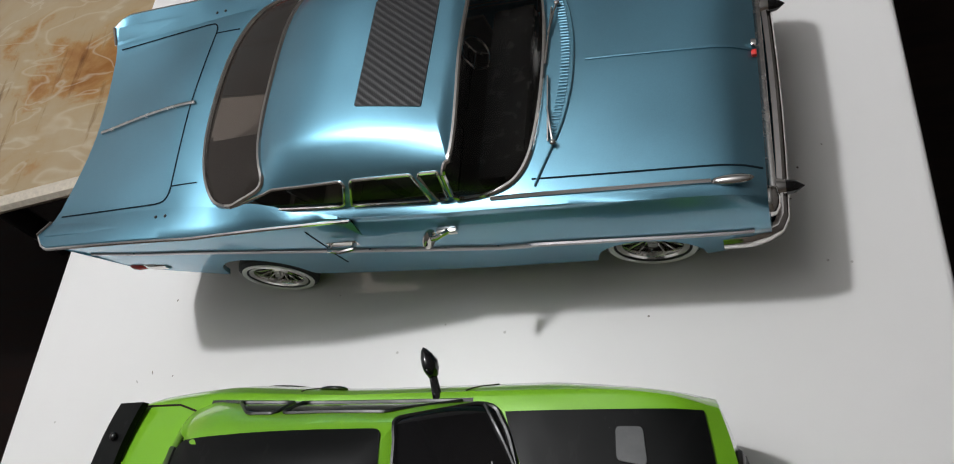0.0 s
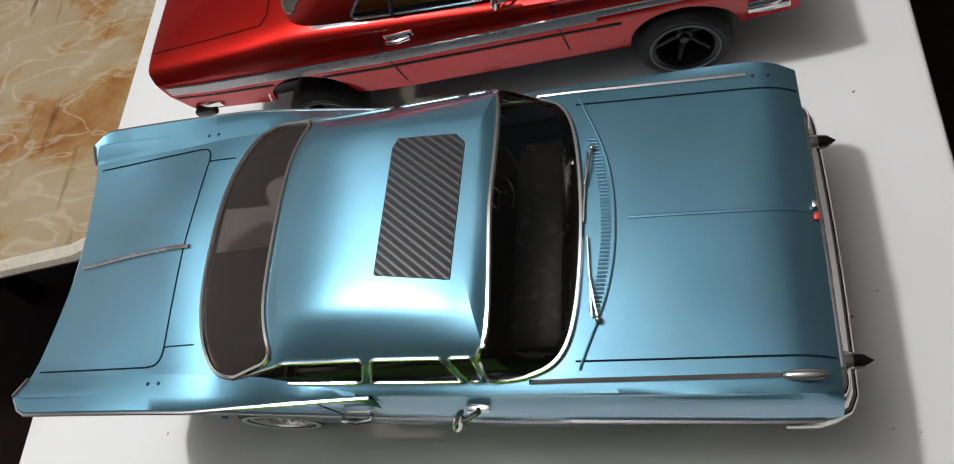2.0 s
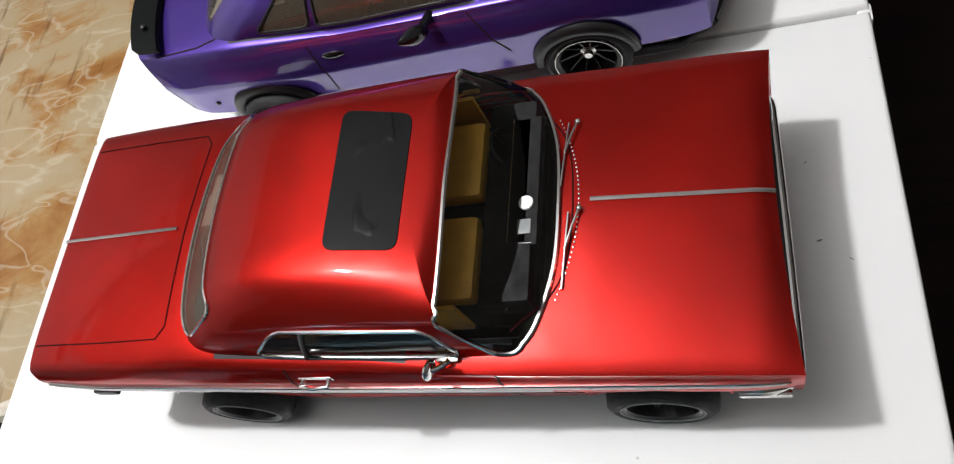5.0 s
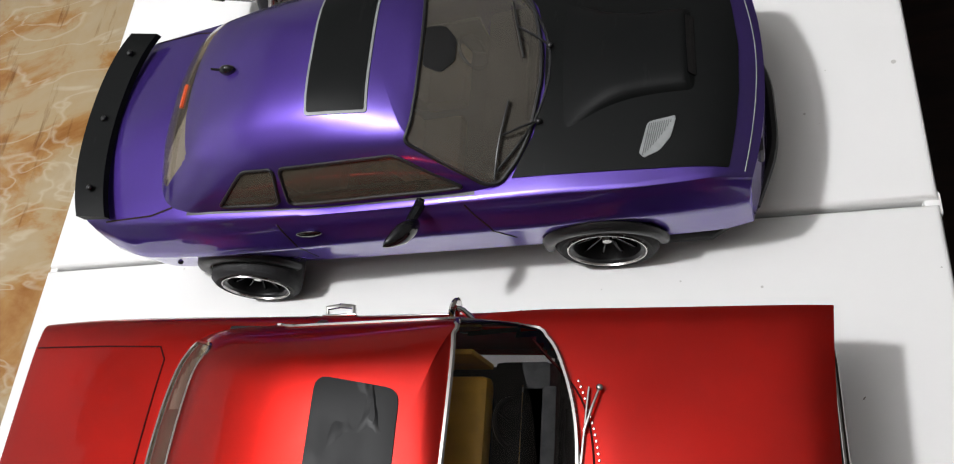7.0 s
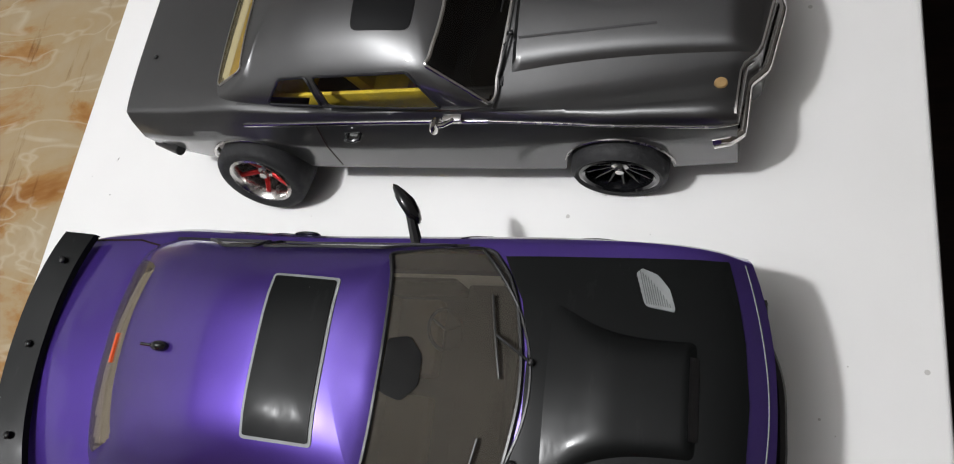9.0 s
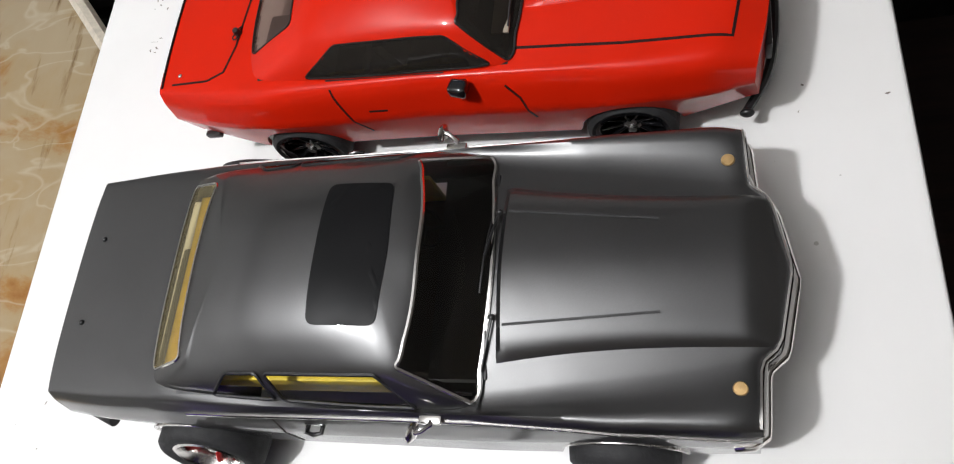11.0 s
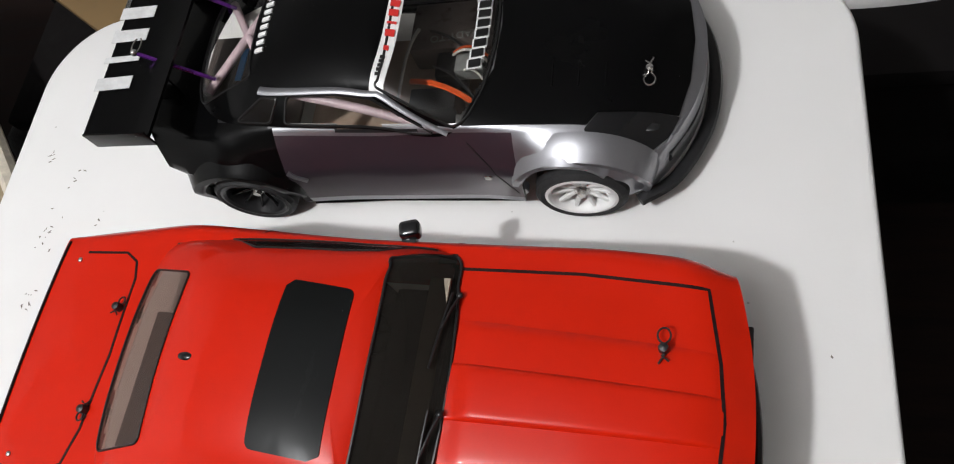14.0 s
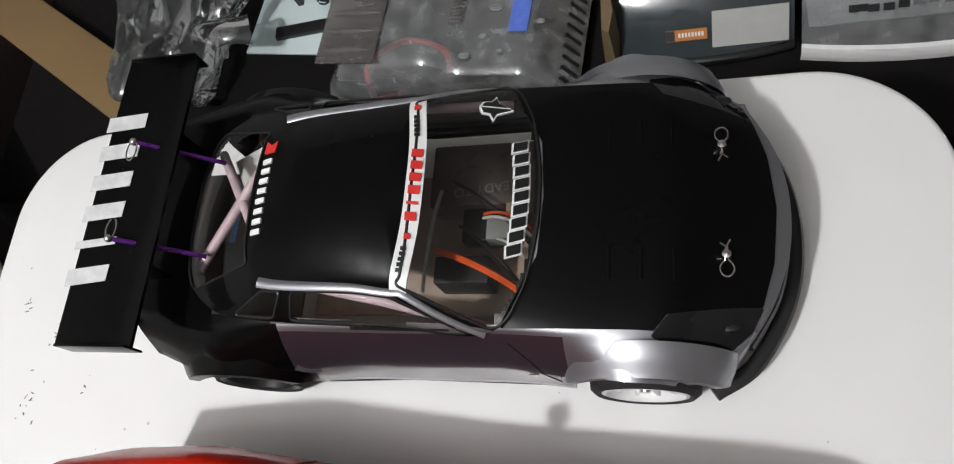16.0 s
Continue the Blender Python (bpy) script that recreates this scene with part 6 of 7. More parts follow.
    part("motor_mount", box((0.012, 0.010, 0.02), (-0.060, 0.012, 0.05), 0.001), purple, tub)
    # wheels
    for s in (1, -1):
        wheel(e, -0.073, s * 0.0875, 0.032, 0.026, s, 0.0255, BLACK, 10, GLOSS_BLACK, 0.010, 0, None, 0.0022)
        wheel(e, 0.180, s * 0.0875, 0.032, 0.026, s, 0.0240, WHITE_PAINT, 10, WHITE_PAINT, 0.006, 0, None, 0.0034, steer=0)
        car.line([(0.108, 0.078), (0.122, 0.060), (0.136, 0.030)], 0.0009, BLACK_VINYL, side=s)
        car.line([(-0.028, 0.066), (-0.018, 0.054)], 0.004, silver, "door_handle", side=s, thick=0.0016)
        light = [(0.186, s * 0.0775), (0.195, s * 0.0660), (0.2445, s * 0.0560), (0.2380, s * 0.0690), (0.2230, s * 0.0825), (0.200, s * 0.0825)]
        hl = car.patch(light, GLOSS_BLACK, "headlight", 0.12, 0.0007, label="dark smoked headlight")
        p, _ = car.down(0.226, s * 0.068, 0.0004)
        part("reflector", blob((0.007, 0.0035, 0.0009), p), GLOSS_BLACK, hl)
        car.line([(0.190, s * 0.0800), (0.205, s * 0.0840), (0.224, s * 0.0840), (0.240, s * 0.0695), (0.2470, s * 0.0560)], 0.0018, silver, "lamp_rim", under=hl, thick=0.0006)
        body_clip(car, 0.226, s * 0.0325, STEEL, STEEL, math.pi / 2 if s > 0 else -math.pi / 2, 0.004, 0.012)
        for k in range(3):
            x = 0.165 + 0.017 * k
            car.line([(x, s * 0.030), (x, s * 0.048)], 0.0016, black, "hood_louvre", thick=0.0016)
        for wx, wz, r, mat, tall, reach, word in ((0.180, 0.033, 0.0425, silver, 0.0105, 0.0990, "silver flared front arch"), (-0.073, 0.032, 0.038, black, 0.0180, 0.1030, "gloss black flared rear arch")):
            bm, last = bmesh.new(), None
            for a in np.linspace(-0.30, math.pi + 0.30, 40):
                fade = max(0.0, min(1.0, math.sin(a) * 1.6 + 0.25))
                now = []
                for dr, y in ((tall, 0.080), (tall * 0.92, 0.085), (tall * 0.66, 0.0915), (tall * 0.42, reach - 0.0035), (tall * 0.30, reach - 0.0005), (0.0010, reach), (-0.0010, reach - 0.0015), (-0.0010, reach - 0.008)):
                    q = 0.35 + 0.65 * fade if dr > 0.0012 else 1.0
                    yy = y - 0.008 * (1 - fade)
                    now.append(bm.verts.new((wx + (r + dr * q) * math.cos(a) * (1.06 if dr > 0.0012 else 1.0), s * yy, wz + (r + dr * q) * math.sin(a))))
                if last:
                    for i in range(7):
                        bm.faces.new((last[i], now[i], now[i + 1], last[i + 1]))
                last = now
            bmesh.ops.recalc_face_normals(bm, faces=bm.faces)
            part("fender_flare", bm, mat, e, word)
        part("side_skirt", tube([(-0.03, s * 0.092, 0.016), (0.03, s * 0.089, 0.014), (0.135, s * 0.090, 0.014)], 0.0028, sides=8), black, e)
        q, n = car.across(0.118, 0.050, s, 0.0006)
        part("fender_badge", lathe_y([(0.0001, 0.0006), (0.0026, 0.0005), (0.003, 0)], q, s), STEEL, e)
    lip = [(0.218, -0.096, 0.020), (0.242, -0.078, 0.019), (0.262, -0.040, 0.018), (0.268, 0.0, 0.018), (0.262, 0.040, 0.018), (0.242, 0.078, 0.019), (0.218, 0.096, 0.020)]
    part("front_splitter", tube(flow(lip), 0.0050, sides=8, flat=0.7), BLACK, e, "matt black front splitter")
    mouth = [(0.236, -0.072, 0.038), (0.253, -0.040, 0.036), (0.259, 0, 0.036), (0.253, 0.040, 0.036), (0.236, 0.072, 0.038)]
    part("bumper_intake", tube(flow(mouth), 0.0045, sides=8, flat=1.3), BLACK, e)
    part("tail_lip", tube([(-0.138, -0.078, 0.090), (-0.146, 0, 0.096), (-0.138, 0.078, 0.090)], 0.003, sides=8), black, e)
    # wing on two posts
    w = bmesh.new()
    rows = []
    for y in np.linspace(-0.0965, 0.0965, 13):
        rows.append([w.verts.new((x, y, z)) for x, z in ((-0.151, 0.131), (-0.138, 0.1265), (-0.115, 0.1255), (-0.101, 0.127), (-0.101, 0.1245), (-0.138, 0.1235), (-0.151, 0.127))])
    for a, b in zip(rows, rows[1:]):
        for i in range(7):
            w.faces.new((a[i], a[(i + 1) % 7], b[(i + 1) % 7], b[i]))
    w.faces.new(rows[0]), w.faces.new(rows[-1])
    bmesh.ops.recalc_face_normals(w, faces=w.faces)
    wing = part("rear_wing", w, black, e, "wide gloss black rear wing with pale lettering blocks")
    for s in (1, -1):
        part("end_plate", box((0.050, 0.0016, 0.016), (-0.1260, s * 0.0972, 0.124), 0.0006), black, wing)
        post = tube([(-0.085, s * 0.0325, 0.098), (-0.128, s * 0.0325, 0.134)], 0.0015, sides=8)
        pp = part("wing_post", post, purple, wing, "purple anodised wing post")
        part("post_ball", blob((0.0026, 0.0026, 0.0026), (-0.1285, s * 0.0325, 0.1345)), STEEL, pp)
        clipw = [Vector((-0.1285 + 0.0035 * math.sin(a), s * 0.0325 - s * 0.006 + 0.007 * math.cos(a), 0.1345)) for a in np.linspace(0.4, 5.8, 20)]
        part("clip_wire", tube(clipw, 0.0005), STEEL, pp)
        part("wing_strut", box((0.020, 0.002, 0.030), (-0.118, s * 0.045, 0.110), 0.0005), black, wing)
    pale = plain("pale_lettering", (0.62, 0.62, 0.62), 0.45)
    for k in range(6):
        y0 = -0.054 + 0.0208 * k
        lean = Matrix.Translation((-0.1425, y0, 0)) @ Matrix(((1, 0, 0, 0), (0.20, 1, 0, 0), (0, 0, 1, 0), (0, 0, 0, 1))) @ Matrix.Translation((0.1425, -y0, 0))
        rim = box((0.0245, 0.0050 if k == 1 else 0.0105, 0.0005), (-0.1425, y0, 0.1283))
        for v in rim.verts:
            v.co.z = 0.1290 + 0.27 * max(0.0, -0.138 - v.co.x) - 0.042 * max(0.0, v.co.x + 0.138) + (0.0004 if v.co.z > 0.1283 else 0.0) - 0.0020
        bmesh.ops.transform(rim, matrix=lean, verts=rim.verts)
        part("lettering_block", rim, pale, wing)
    # strips and marks on the panes
    def strip_x(y):
        return 0.0590 - 0.0065 * (y / 0.060) ** 2

    def foot_x(y):
        return 0.1165 - 0.010 * (abs(y) / 0.06) ** 2

    car.line([(strip_x(y), y) for y in np.linspace(-0.061, 0.061, 25)], 0.0100, WHITE_PAINT, "banner_strip", thick=0.0005, label="white sun strip across the windshield top")

    def mark(x, y, h, w, mat, name, lift, slant=0.0):
        car.patch([(x - h / 2, y - w / 2 - slant), (x + h / 2, y - w / 2 + slant), (x + h / 2, y + w / 2 + slant), (x - h / 2, y + w / 2 - slant)], mat, name, 0.1, lift, rings=2)

    for k in range(6):
        y = -0.0190 + 0.0078 * k
        mark(strip_x(y), y, 0.0062, 0.0050 if k != 1 else 0.0016, RED_VINYL, "lettering_block", 0.0016)
    for y0 in (-0.0495, 0.0325):
        for k in range(5):
            y = y0 + 0.0030 * k
            mark(strip_x(y) - 0.0006, y, 0.0032, 0.0021, BLACK_VINYL, "lettering_block", 0.0016)
    for y in (-0.0305, 0.0515):
        mark(strip_x(y), y, 0.0034, 0.0034, RED_VINYL, "red_dot", 0.0016)
    for k in range(9):
        y = -0.0335 + 0.0079 * k
        mark(foot_x(y), y, 0.0094, 0.0074, WHITE_PAINT, "lettering_outline", 0.0010, 0.0018)
        mark(foot_x(y), y, 0.0074, 0.0054, BLACK_VINYL, "lettering_block", 0.0022, 0.0014)
    shape = [(0.0885, 0.0555), (0.0905, 0.0600), (0.0950, 0.0605), (0.0975, 0.0650), (0.0995, 0.0600), (0.1085, 0.0550), (0.0995, 0.0505), (0.0975, 0.0455), (0.0950, 0.0505), (0.0905, 0.0510)]
    bl = car.patch(shape, WHITE_PAINT, "pane_emblem", 0.05, 0.0010, rings=4, label="black emblem with a white outline")
    mid_y = 0.0555
    car.patch([(0.0975 + (x - 0.0975) * 0.86, mid_y + (y - mid_y) * 0.80) for x, y in shape], BLACK_VINYL, "emblem_fill", 0.05, 0.0018, under=bl, rings=4)
    car.line([(0.0900, mid_y), (0.1065, mid_y)], 0.0007, WHITE_PAINT, "emblem_line", under=bl, lift=0.0018)
    blocks(car, -0.0390, -0.0285, 0.0240, 0.0066, 8, WHITE_PAINT, "lettering_block", 0.50, 0.0003)
    car.patch([(-0.0430, 0.0265), (-0.0350, 0.0270), (-0.0350, 0.0350), (-0.0385, 0.0320), (-0.0430, 0.0355)], RED_VINYL, "red_mark", 0.1, 0.0012, rings=2)
    car.patch([(0.140, -0.062), (0.150, -0.0645), (0.162, -0.062), (0.158, -0.0665), (0.140, -0.068)], GREY_TRIM, "paint_chip", 0.2, 0.0006, rings=2)


def lathe_y(profile, place, side):
    bm = lathe([(r, a * side) for r, a in profile], 18)
    bmesh.ops.transform(bm, matrix=Matrix.Translation(place), verts=bm.verts)
    return bm


# ---- the room ----
def slab(name, x0, x1, y0, y1, z0, z1, mat, label="", category="", kind="structure"):
    ob = part(name, box((x1 - x0, y1 - y0, z1 - z0), (0, 0, 0)), mat, smooth=False)
    ob.location = ((x0 + x1) / 2, (y0 + y1) / 2, (z0 + z1) / 2)
    return tagged(ob, label, category, "", kind)


WALL = plain("cream_wall", (0.68, 0.675, 0.665), 0.85, vary=0.05, scale=8)
# east wall is unseen; its dark tone dims paint reflections and bounce
DARK_WALL = plain("dark_unseen_wall", (0.24, 0.225, 0.21), 0.9, vary=0.3, scale=12)
# unseen south wall, kept dark so the near car sides mirror less light
BROWN_WALL = plain("brown_unseen_wall", (0.20, 0.17, 0.14), 0.7, vary=0.2, scale=10)
CEIL = plain("white_ceiling", (0.64, 0.635, 0.63), 0.9, vary=0.04, scale=6)
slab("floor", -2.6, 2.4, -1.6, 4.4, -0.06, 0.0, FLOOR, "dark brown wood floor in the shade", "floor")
slab("ceiling", -2.6, 2.4, -1.6, 4.4, 3.0, 3.06, CEIL, "plain pale grey ceiling", "ceiling")
slab("wall_west", -2.72, -2.6, -1.72, 4.52, -0.06, 3.06, WALL, "plain cream wall", "wall")
slab("wall_east", 2.4, 2.52, -1.72, 4.52, -0.06, 3.06, DARK_WALL, "plain dark wall, unseen, added to dim reflections and bounce", "wall")
slab("wall_south", -2.6, 2.4, -1.72, -1.6, -0.06, 3.06, BROWN_WALL, "plain dark brown wall, unseen, added to darken reflections in car sides", "wall")
slab("wall_north", -2.6, 2.4, 4.4, 4.52, -0.06, 3.06, WALL, "plain cream wall", "wall")


def rounded(points, rounds):
    """Corner cutting: a smooth closed outline round a few corners."""
    pts = [Vector(p) for p in points]
    for _ in range(rounds):
        pts = [q for a, b in zip(pts, pts[1:] + pts[:1]) for q in (a.lerp(b, 0.25), a.lerp(b, 0.75))]
    return pts


def plate(outline, layers):
    """A slab with a shaped edge: layers of (height, inset)."""
    bm = bmesh.new()
    loops = []
    for z, inset in layers:
        loop = []
        for i, p in enumerate(outline):
            a, c = outline[i - 1], outline[(i + 1) % len(outline)]
            n = Vector((-(c - a).y, (c - a).x)).normalized()
            loop.append(bm.verts.new((*(p + n * inset), z)))
        loops.append(loop)
    n = len(outline)
    for a, b in zip(loops, loops[1:]):
        for i in range(n):
            bm.faces.new((a[i], a[(i + 1) % n], b[(i + 1) % n], b[i]))
    bm.faces.new(loops[0]), bm.faces.new(loops[-1])
    bmesh.ops.recalc_face_normals(bm, faces=bm.faces)
    return bm


def corner_arc(cx, cy, r, a0, n=14):
    return [Vector((cx + r * math.cos(a0 + math.pi / 2 * k / n), cy + r * math.sin(a0 + math.pi / 2 * k / n))) for k in range(n + 1)]


def folding_table():
    fold, half, far = 1.143, 0.37, 2.064
    e = thing("folding_table", (0, fold, 0), 0, "white plastic folding table with a fold across the middle", "table")
    r = 0.085
    edge = [(TOP - 0.032, 0.012), (TOP - 0.030, 0.003), (TOP - 0.010, 0.0), (TOP - 0.004, 0.001), (TOP - 0.001, 0.003), (TOP, 0.006)]
    L = far - fold
    out = [Vector((-half, 0.0011)), Vector((half, 0.0011))] + corner_arc(half - r, L - r, r, 0) + corner_arc(-half + r, L - r, r, math.pi / 2)
    part("table_leaf", plate(out, edge), WHITE_TABLE, e)
    out = [Vector((half, -0.0011)), Vector((-half, -0.0011))] + corner_arc(-half + r, -L + r, r, math.pi) + corner_arc(half - r, -L + r, r, 1.5 * math.pi)
    part("table_leaf", plate(out, edge), WHITE_TABLE, e)
    part("fold_gap", box((0.70, 0.02, 0.004), (0, 0, TOP - 0.012)), BLACK, e)
    for s in (1, -1):
        part("fold_hinge", box((0.010, 0.016, 0.010), (s * (half - 0.004), 0, TOP - 0.009), 0.002), WHITE_TABLE, e)
    for y in (-0.72, 0.72):
        for s in (1, -1):
            part("leg", tube([(s * 0.28, y, TOP - 0.03), (s * 0.28, y + (0.06 if y > 0 else -0.06), 0.0)], 0.013, sides=12), GREY_TRIM, e)
        part("leg_brace", tube([(-0.28, y * 1.03, 0.45), (0.28, y * 1.03, 0.45)], 0.010, sides=10), GREY_TRIM, e)
    # dark scuffs near the far end
    scuff = plain("dark_scuff", (0.16, 0.14, 0.12), 0.6)
    spots = random.Random(4)
    bm = bmesh.new()
    for cx, cy, n, w in ((-0.295, 0.62, 9, 0.006), (-0.300, 0.68, 12, 0.010), (-0.326, 0.76, 7, 0.006), (-0.26, 0.60, 3, 0.004), (-0.29, 0.735, 5, 0.007), (-0.25, 0.69, 2, 0.003), (0.33, -0.16, 3, 0.03), (0.17, -0.52, 4, 0.05), (-0.2, -0.60, 4, 0.03), (0.32, -0.45, 5, 0.06), (0.31, 0.5, 4, 0.05), (-0.31, 0.3, 3, 0.03)):
        for _ in range(n):
            a = spots.uniform(0, 6.28)
            x, y = cx + spots.gauss(0, w * 0.5), cy + spots.gauss(0, w)
            ll, ww = spots.uniform(0.0006, 0.0026), spots.uniform(0.0004, 0.0010)
            q = [(ll, 0), (0.3 * ll, ww), (-ll, 0.3 * ww), (-0.2 * ll, -ww)]
            bm.faces.new([bm.verts.new((x + u * math.cos(a) - v * math.sin(a), y + u * math.sin(a) + v * math.cos(a), TOP + 0.0003)) for u, v in q])
    bmesh.ops.recalc_face_normals(bm, faces=bm.faces)
    tagged(part("scuff_marks", bm, scuff, e, smooth=False), kind="stuff")
    return e


def marble_table():
    e = thing("marble_table", (-1.1, 1.5, 0), 0, "low table with honey-coloured veined marble top", "table")
    H = 0.53
    pts = [(-0.5, -0.66), (0.2, -0.605), (0.62, -0.58), (0.66, 0.25), (0.47, 0.49), (0.10, 0.90), (-0.55, 0.95), (-0.7, 0.0)]
    out = rounded(pts, 3)
    part("marble_top", plate(out, [(H - 0.030, 0.016), (H - 0.026, 0.006), (H - 0.015, 0.0), (H - 0.006, 0.003), (H, 0.012)]), MARBLE, e)
    rim = [Vector((p.x, p.y, H - 0.012)) for p in out]
    part("top_edge", tube(rim, 0.014, closed=True, sides=8), plain("cream_edge", (0.62, 0.56, 0.46), 0.4), e, "cream rounded table edge")
    for x, y in ((-0.3, -0.35), (0.3, -0.30), (0.2, 0.4), (-0.35, 0.5)):
        part("leg", tube([(x, y, H - 0.03), (x * 1.1, y * 1.1, 0.0)], 0.028, sides=12), BLACK, e)


def far_things():
    """Low dark cabinet behind the table's end and what lies on it."""
    top_z = 0.40
    e = thing("low_cabinet", (0.12, 2.72, 0), 0, "low dark wooden cabinet behind the table", "cabinet")
    dark = plain("black_wood", (0.006, 0.005, 0.005), 0.8, vary=0.4, scale=20)
    dark.node_tree.nodes["Principled BSDF"].inputs["Specular IOR Level"].default_value = 0.12
    part("cabinet_body", box((1.9, 1.05, top_z - 0.03), (0, 0, (top_z - 0.03) / 2), 0.004), dark, e)
    part("cabinet_top", box((1.94, 1.09, 0.03), (0, 0, top_z - 0.015), 0.006), dark, e)

    film = clear("clear_shell", (0.74, 0.74, 0.74), 3.0, 0.05, 0.26, (0.58, 0.59, 0.60), 0.6)
    frosted = clear("frosted_panel", (0.62, 0.61, 0.60), 1.4, 0.12, 0.20, (0.45, 0.42, 0.40))
    grey_film = clear("grey_shell", (0.40, 0.45, 0.47), 2.4, 0.05, 0.22, (0.20, 0.25, 0.27))

    def loft(rows):
        bm, last = bmesh.new(), None
        for row in rows:
            now = [bm.verts.new(p) for p in row]
            if last:
                for k in range(len(now) - 1):
                    bm.faces.new((last[k], now[k], now[k + 1], last[k + 1]))
            last = now
        bmesh.ops.recalc_face_normals(bm, faces=bm.faces)
        return bm

    def soft(c, power):
        return math.copysign(abs(c) ** power, c)

    # clear shell lying nearest, nose with slots to one side
    s = thing("clear_body_shell", (-0.080, 2.352, top_z), -6, "clear unpainted plastic car body, dusty, blue sticker", "body shell")
    L, W = 0.335, 0.19
    rows = []
    for u in np.linspace(0, 1, 34):
        h = 0.092 * min(1, 5 * u + 0.55, 4 * (1 - u) + 0.30) * (1.0 if u < 0.44 else 1.0 - 0.20 * min(1, (u - 0.44) * 9))
        w = W / 2 * (1 - 0.10 * max(0, (u - 0.85) / 0.15) ** 2)
        rows.append([(-L / 2 + L * u, w * soft(-math.cos(a), 0.55), h * soft(math.sin(a), 0.5)) for a in np.linspace(0, math.pi, 30)])
    part("shell", loft(rows), film, s)
    part("nose_panel", loft([[(L / 2 - 0.001, W * 0.42 * q, 0.0), (L / 2 + 0.001, W * 0.40 * q, 0.022)] for q in np.linspace(-1, 1, 9)]), film, s)
    for k in range(10):
        y = -0.070 + 0.0155 * k
        part("moulded_slot", tube([(0.146, y, 0.044), (0.163, y - 0.004, 0.026)], 0.0026, flat=0.6), BLACK, s)
    panel = part("frosted_panel", box((0.082, 0.150, 0.003), (-0.122, -0.005, 0.0935), 0.001), frosted, s, "milky flat panel with raised ribs")
    for k in range(4):
        part("raised_rib", blob((0.036, 0.0045, 0.003), (-0.122, -0.060 + 0.028 * k, 0.0950)), frosted, panel)
    part("blue_sticker", box((0.024, 0.110, 0.001), (0.094, 0.030, 0.0765), 0), plain("blue_paper", (0.10, 0.18, 0.62), 0.5), s)
    for k in range(9):
        part("louvre", box((0.016, 0.0024, 0.003), (0.012, -0.012 + 0.0052 * k, 0.0815), 0.0008), frosted, s)
    for x, y, r in ((0.050, -0.030, 0.004), (0.075, -0.052, 0.003), (0.030, -0.058, 0.005), (0.060, 0.012, 0.006), (0.120, -0.010, 0.004)):
        part("moulded_boss", blob((r * 1.6, r, 0.002), (x, y, 0.0745)), film, s)
    cable = thing("red_cable", (-0.19, 2.315, top_z), -6, "loose red cable under the clear shell", "cable")
    part("cable_loop", tube(flow([(0.02, -0.075, 0.010), (0.0, -0.040, 0.030), (-0.012, 0.0, 0.040), (0.03, 0.040, 0.036), (0.085, 0.030, 0.030), (0.10, 0.0, 0.020)], 6), 0.0042, sides=8), RED_VINYL, cable)
    part("cable_end", box((0.016, 0.022, 0.010), (0.026, -0.088, 0.008), 0.003), plain("pale_red_plug", (0.62, 0.30, 0.28), 0.4), cable)
    card = thing("cardboard_piece", (0.112, 2.375, top_z), 6, "torn upright piece of brown cardboard", "cardboard")
    edge = [Vector((-0.010, -0.075)), Vector((0.004, -0.082)), Vector((0.013, -0.05)), Vector((0.010, 0.0)), Vector((0.016, 0.05)), Vector((0.006, 0.08)), Vector((-0.008, 0.07)), Vector((-0.005, 0.0))]
    part("card_sheet", plate(edge, [(0.0, 0.0), (0.03, 0.001), (0.075, 0.003), (0.082, 0.004)]), plain("brown_card", (0.17, 0.12, 0.06), 0.8, vary=0.25, scale=60), card)

    def moulded(x, y, length, mat, rim_mat, label, bow, rim_h):
        """A shallow moulding with an upright rim, a slanting front and a flat top."""
        m = thing("clear_body_shell", (x, y, top_z), 0, label, "body shell")
        us = np.linspace(0, 1, 25)
        fore = [-0.13 - bow * (1 - (2 * u - 1) ** 2) for u in us]
        xs = [length * (u - 0.5) for u in us]
        part("rim", loft([[(a, f, 0.0), (a, f - 0.001, rim_h * 0.6), (a, f + 0.003, rim_h), (a, f + 0.008, rim_h + 0.001)] for a, f in zip(xs, fore)]), rim_mat, m)
        part("moulding", loft([[(a, f + 0.008, rim_h + 0.001), (a, f + 0.05, rim_h + 0.040), (a, f + 0.085, rim_h + 0.064), (a, f + 0.11, rim_h + 0.070), (a, 0.12, rim_h + 0.070), (a, 0.13, 0.0)] for a, f in zip(xs, fore)]), mat, m)
        for q in (0, -1):
            part("side_wall", loft([[(xs[q], fore[q], 0.0), (xs[q], fore[q] + 0.05, 0.0), (xs[q], fore[q] + 0.11, 0.0), (xs[q], 0.12, 0.0)], [(xs[q], fore[q] + 0.004, rim_h), (xs[q], fore[q] + 0.05, rim_h + 0.040), (xs[q], fore[q] + 0.11, rim_h + 0.070), (xs[q], 0.12, rim_h + 0.070)]]), mat, m)
        return m

    tilt = Matrix.Rotation(radians(44), 4, "X")
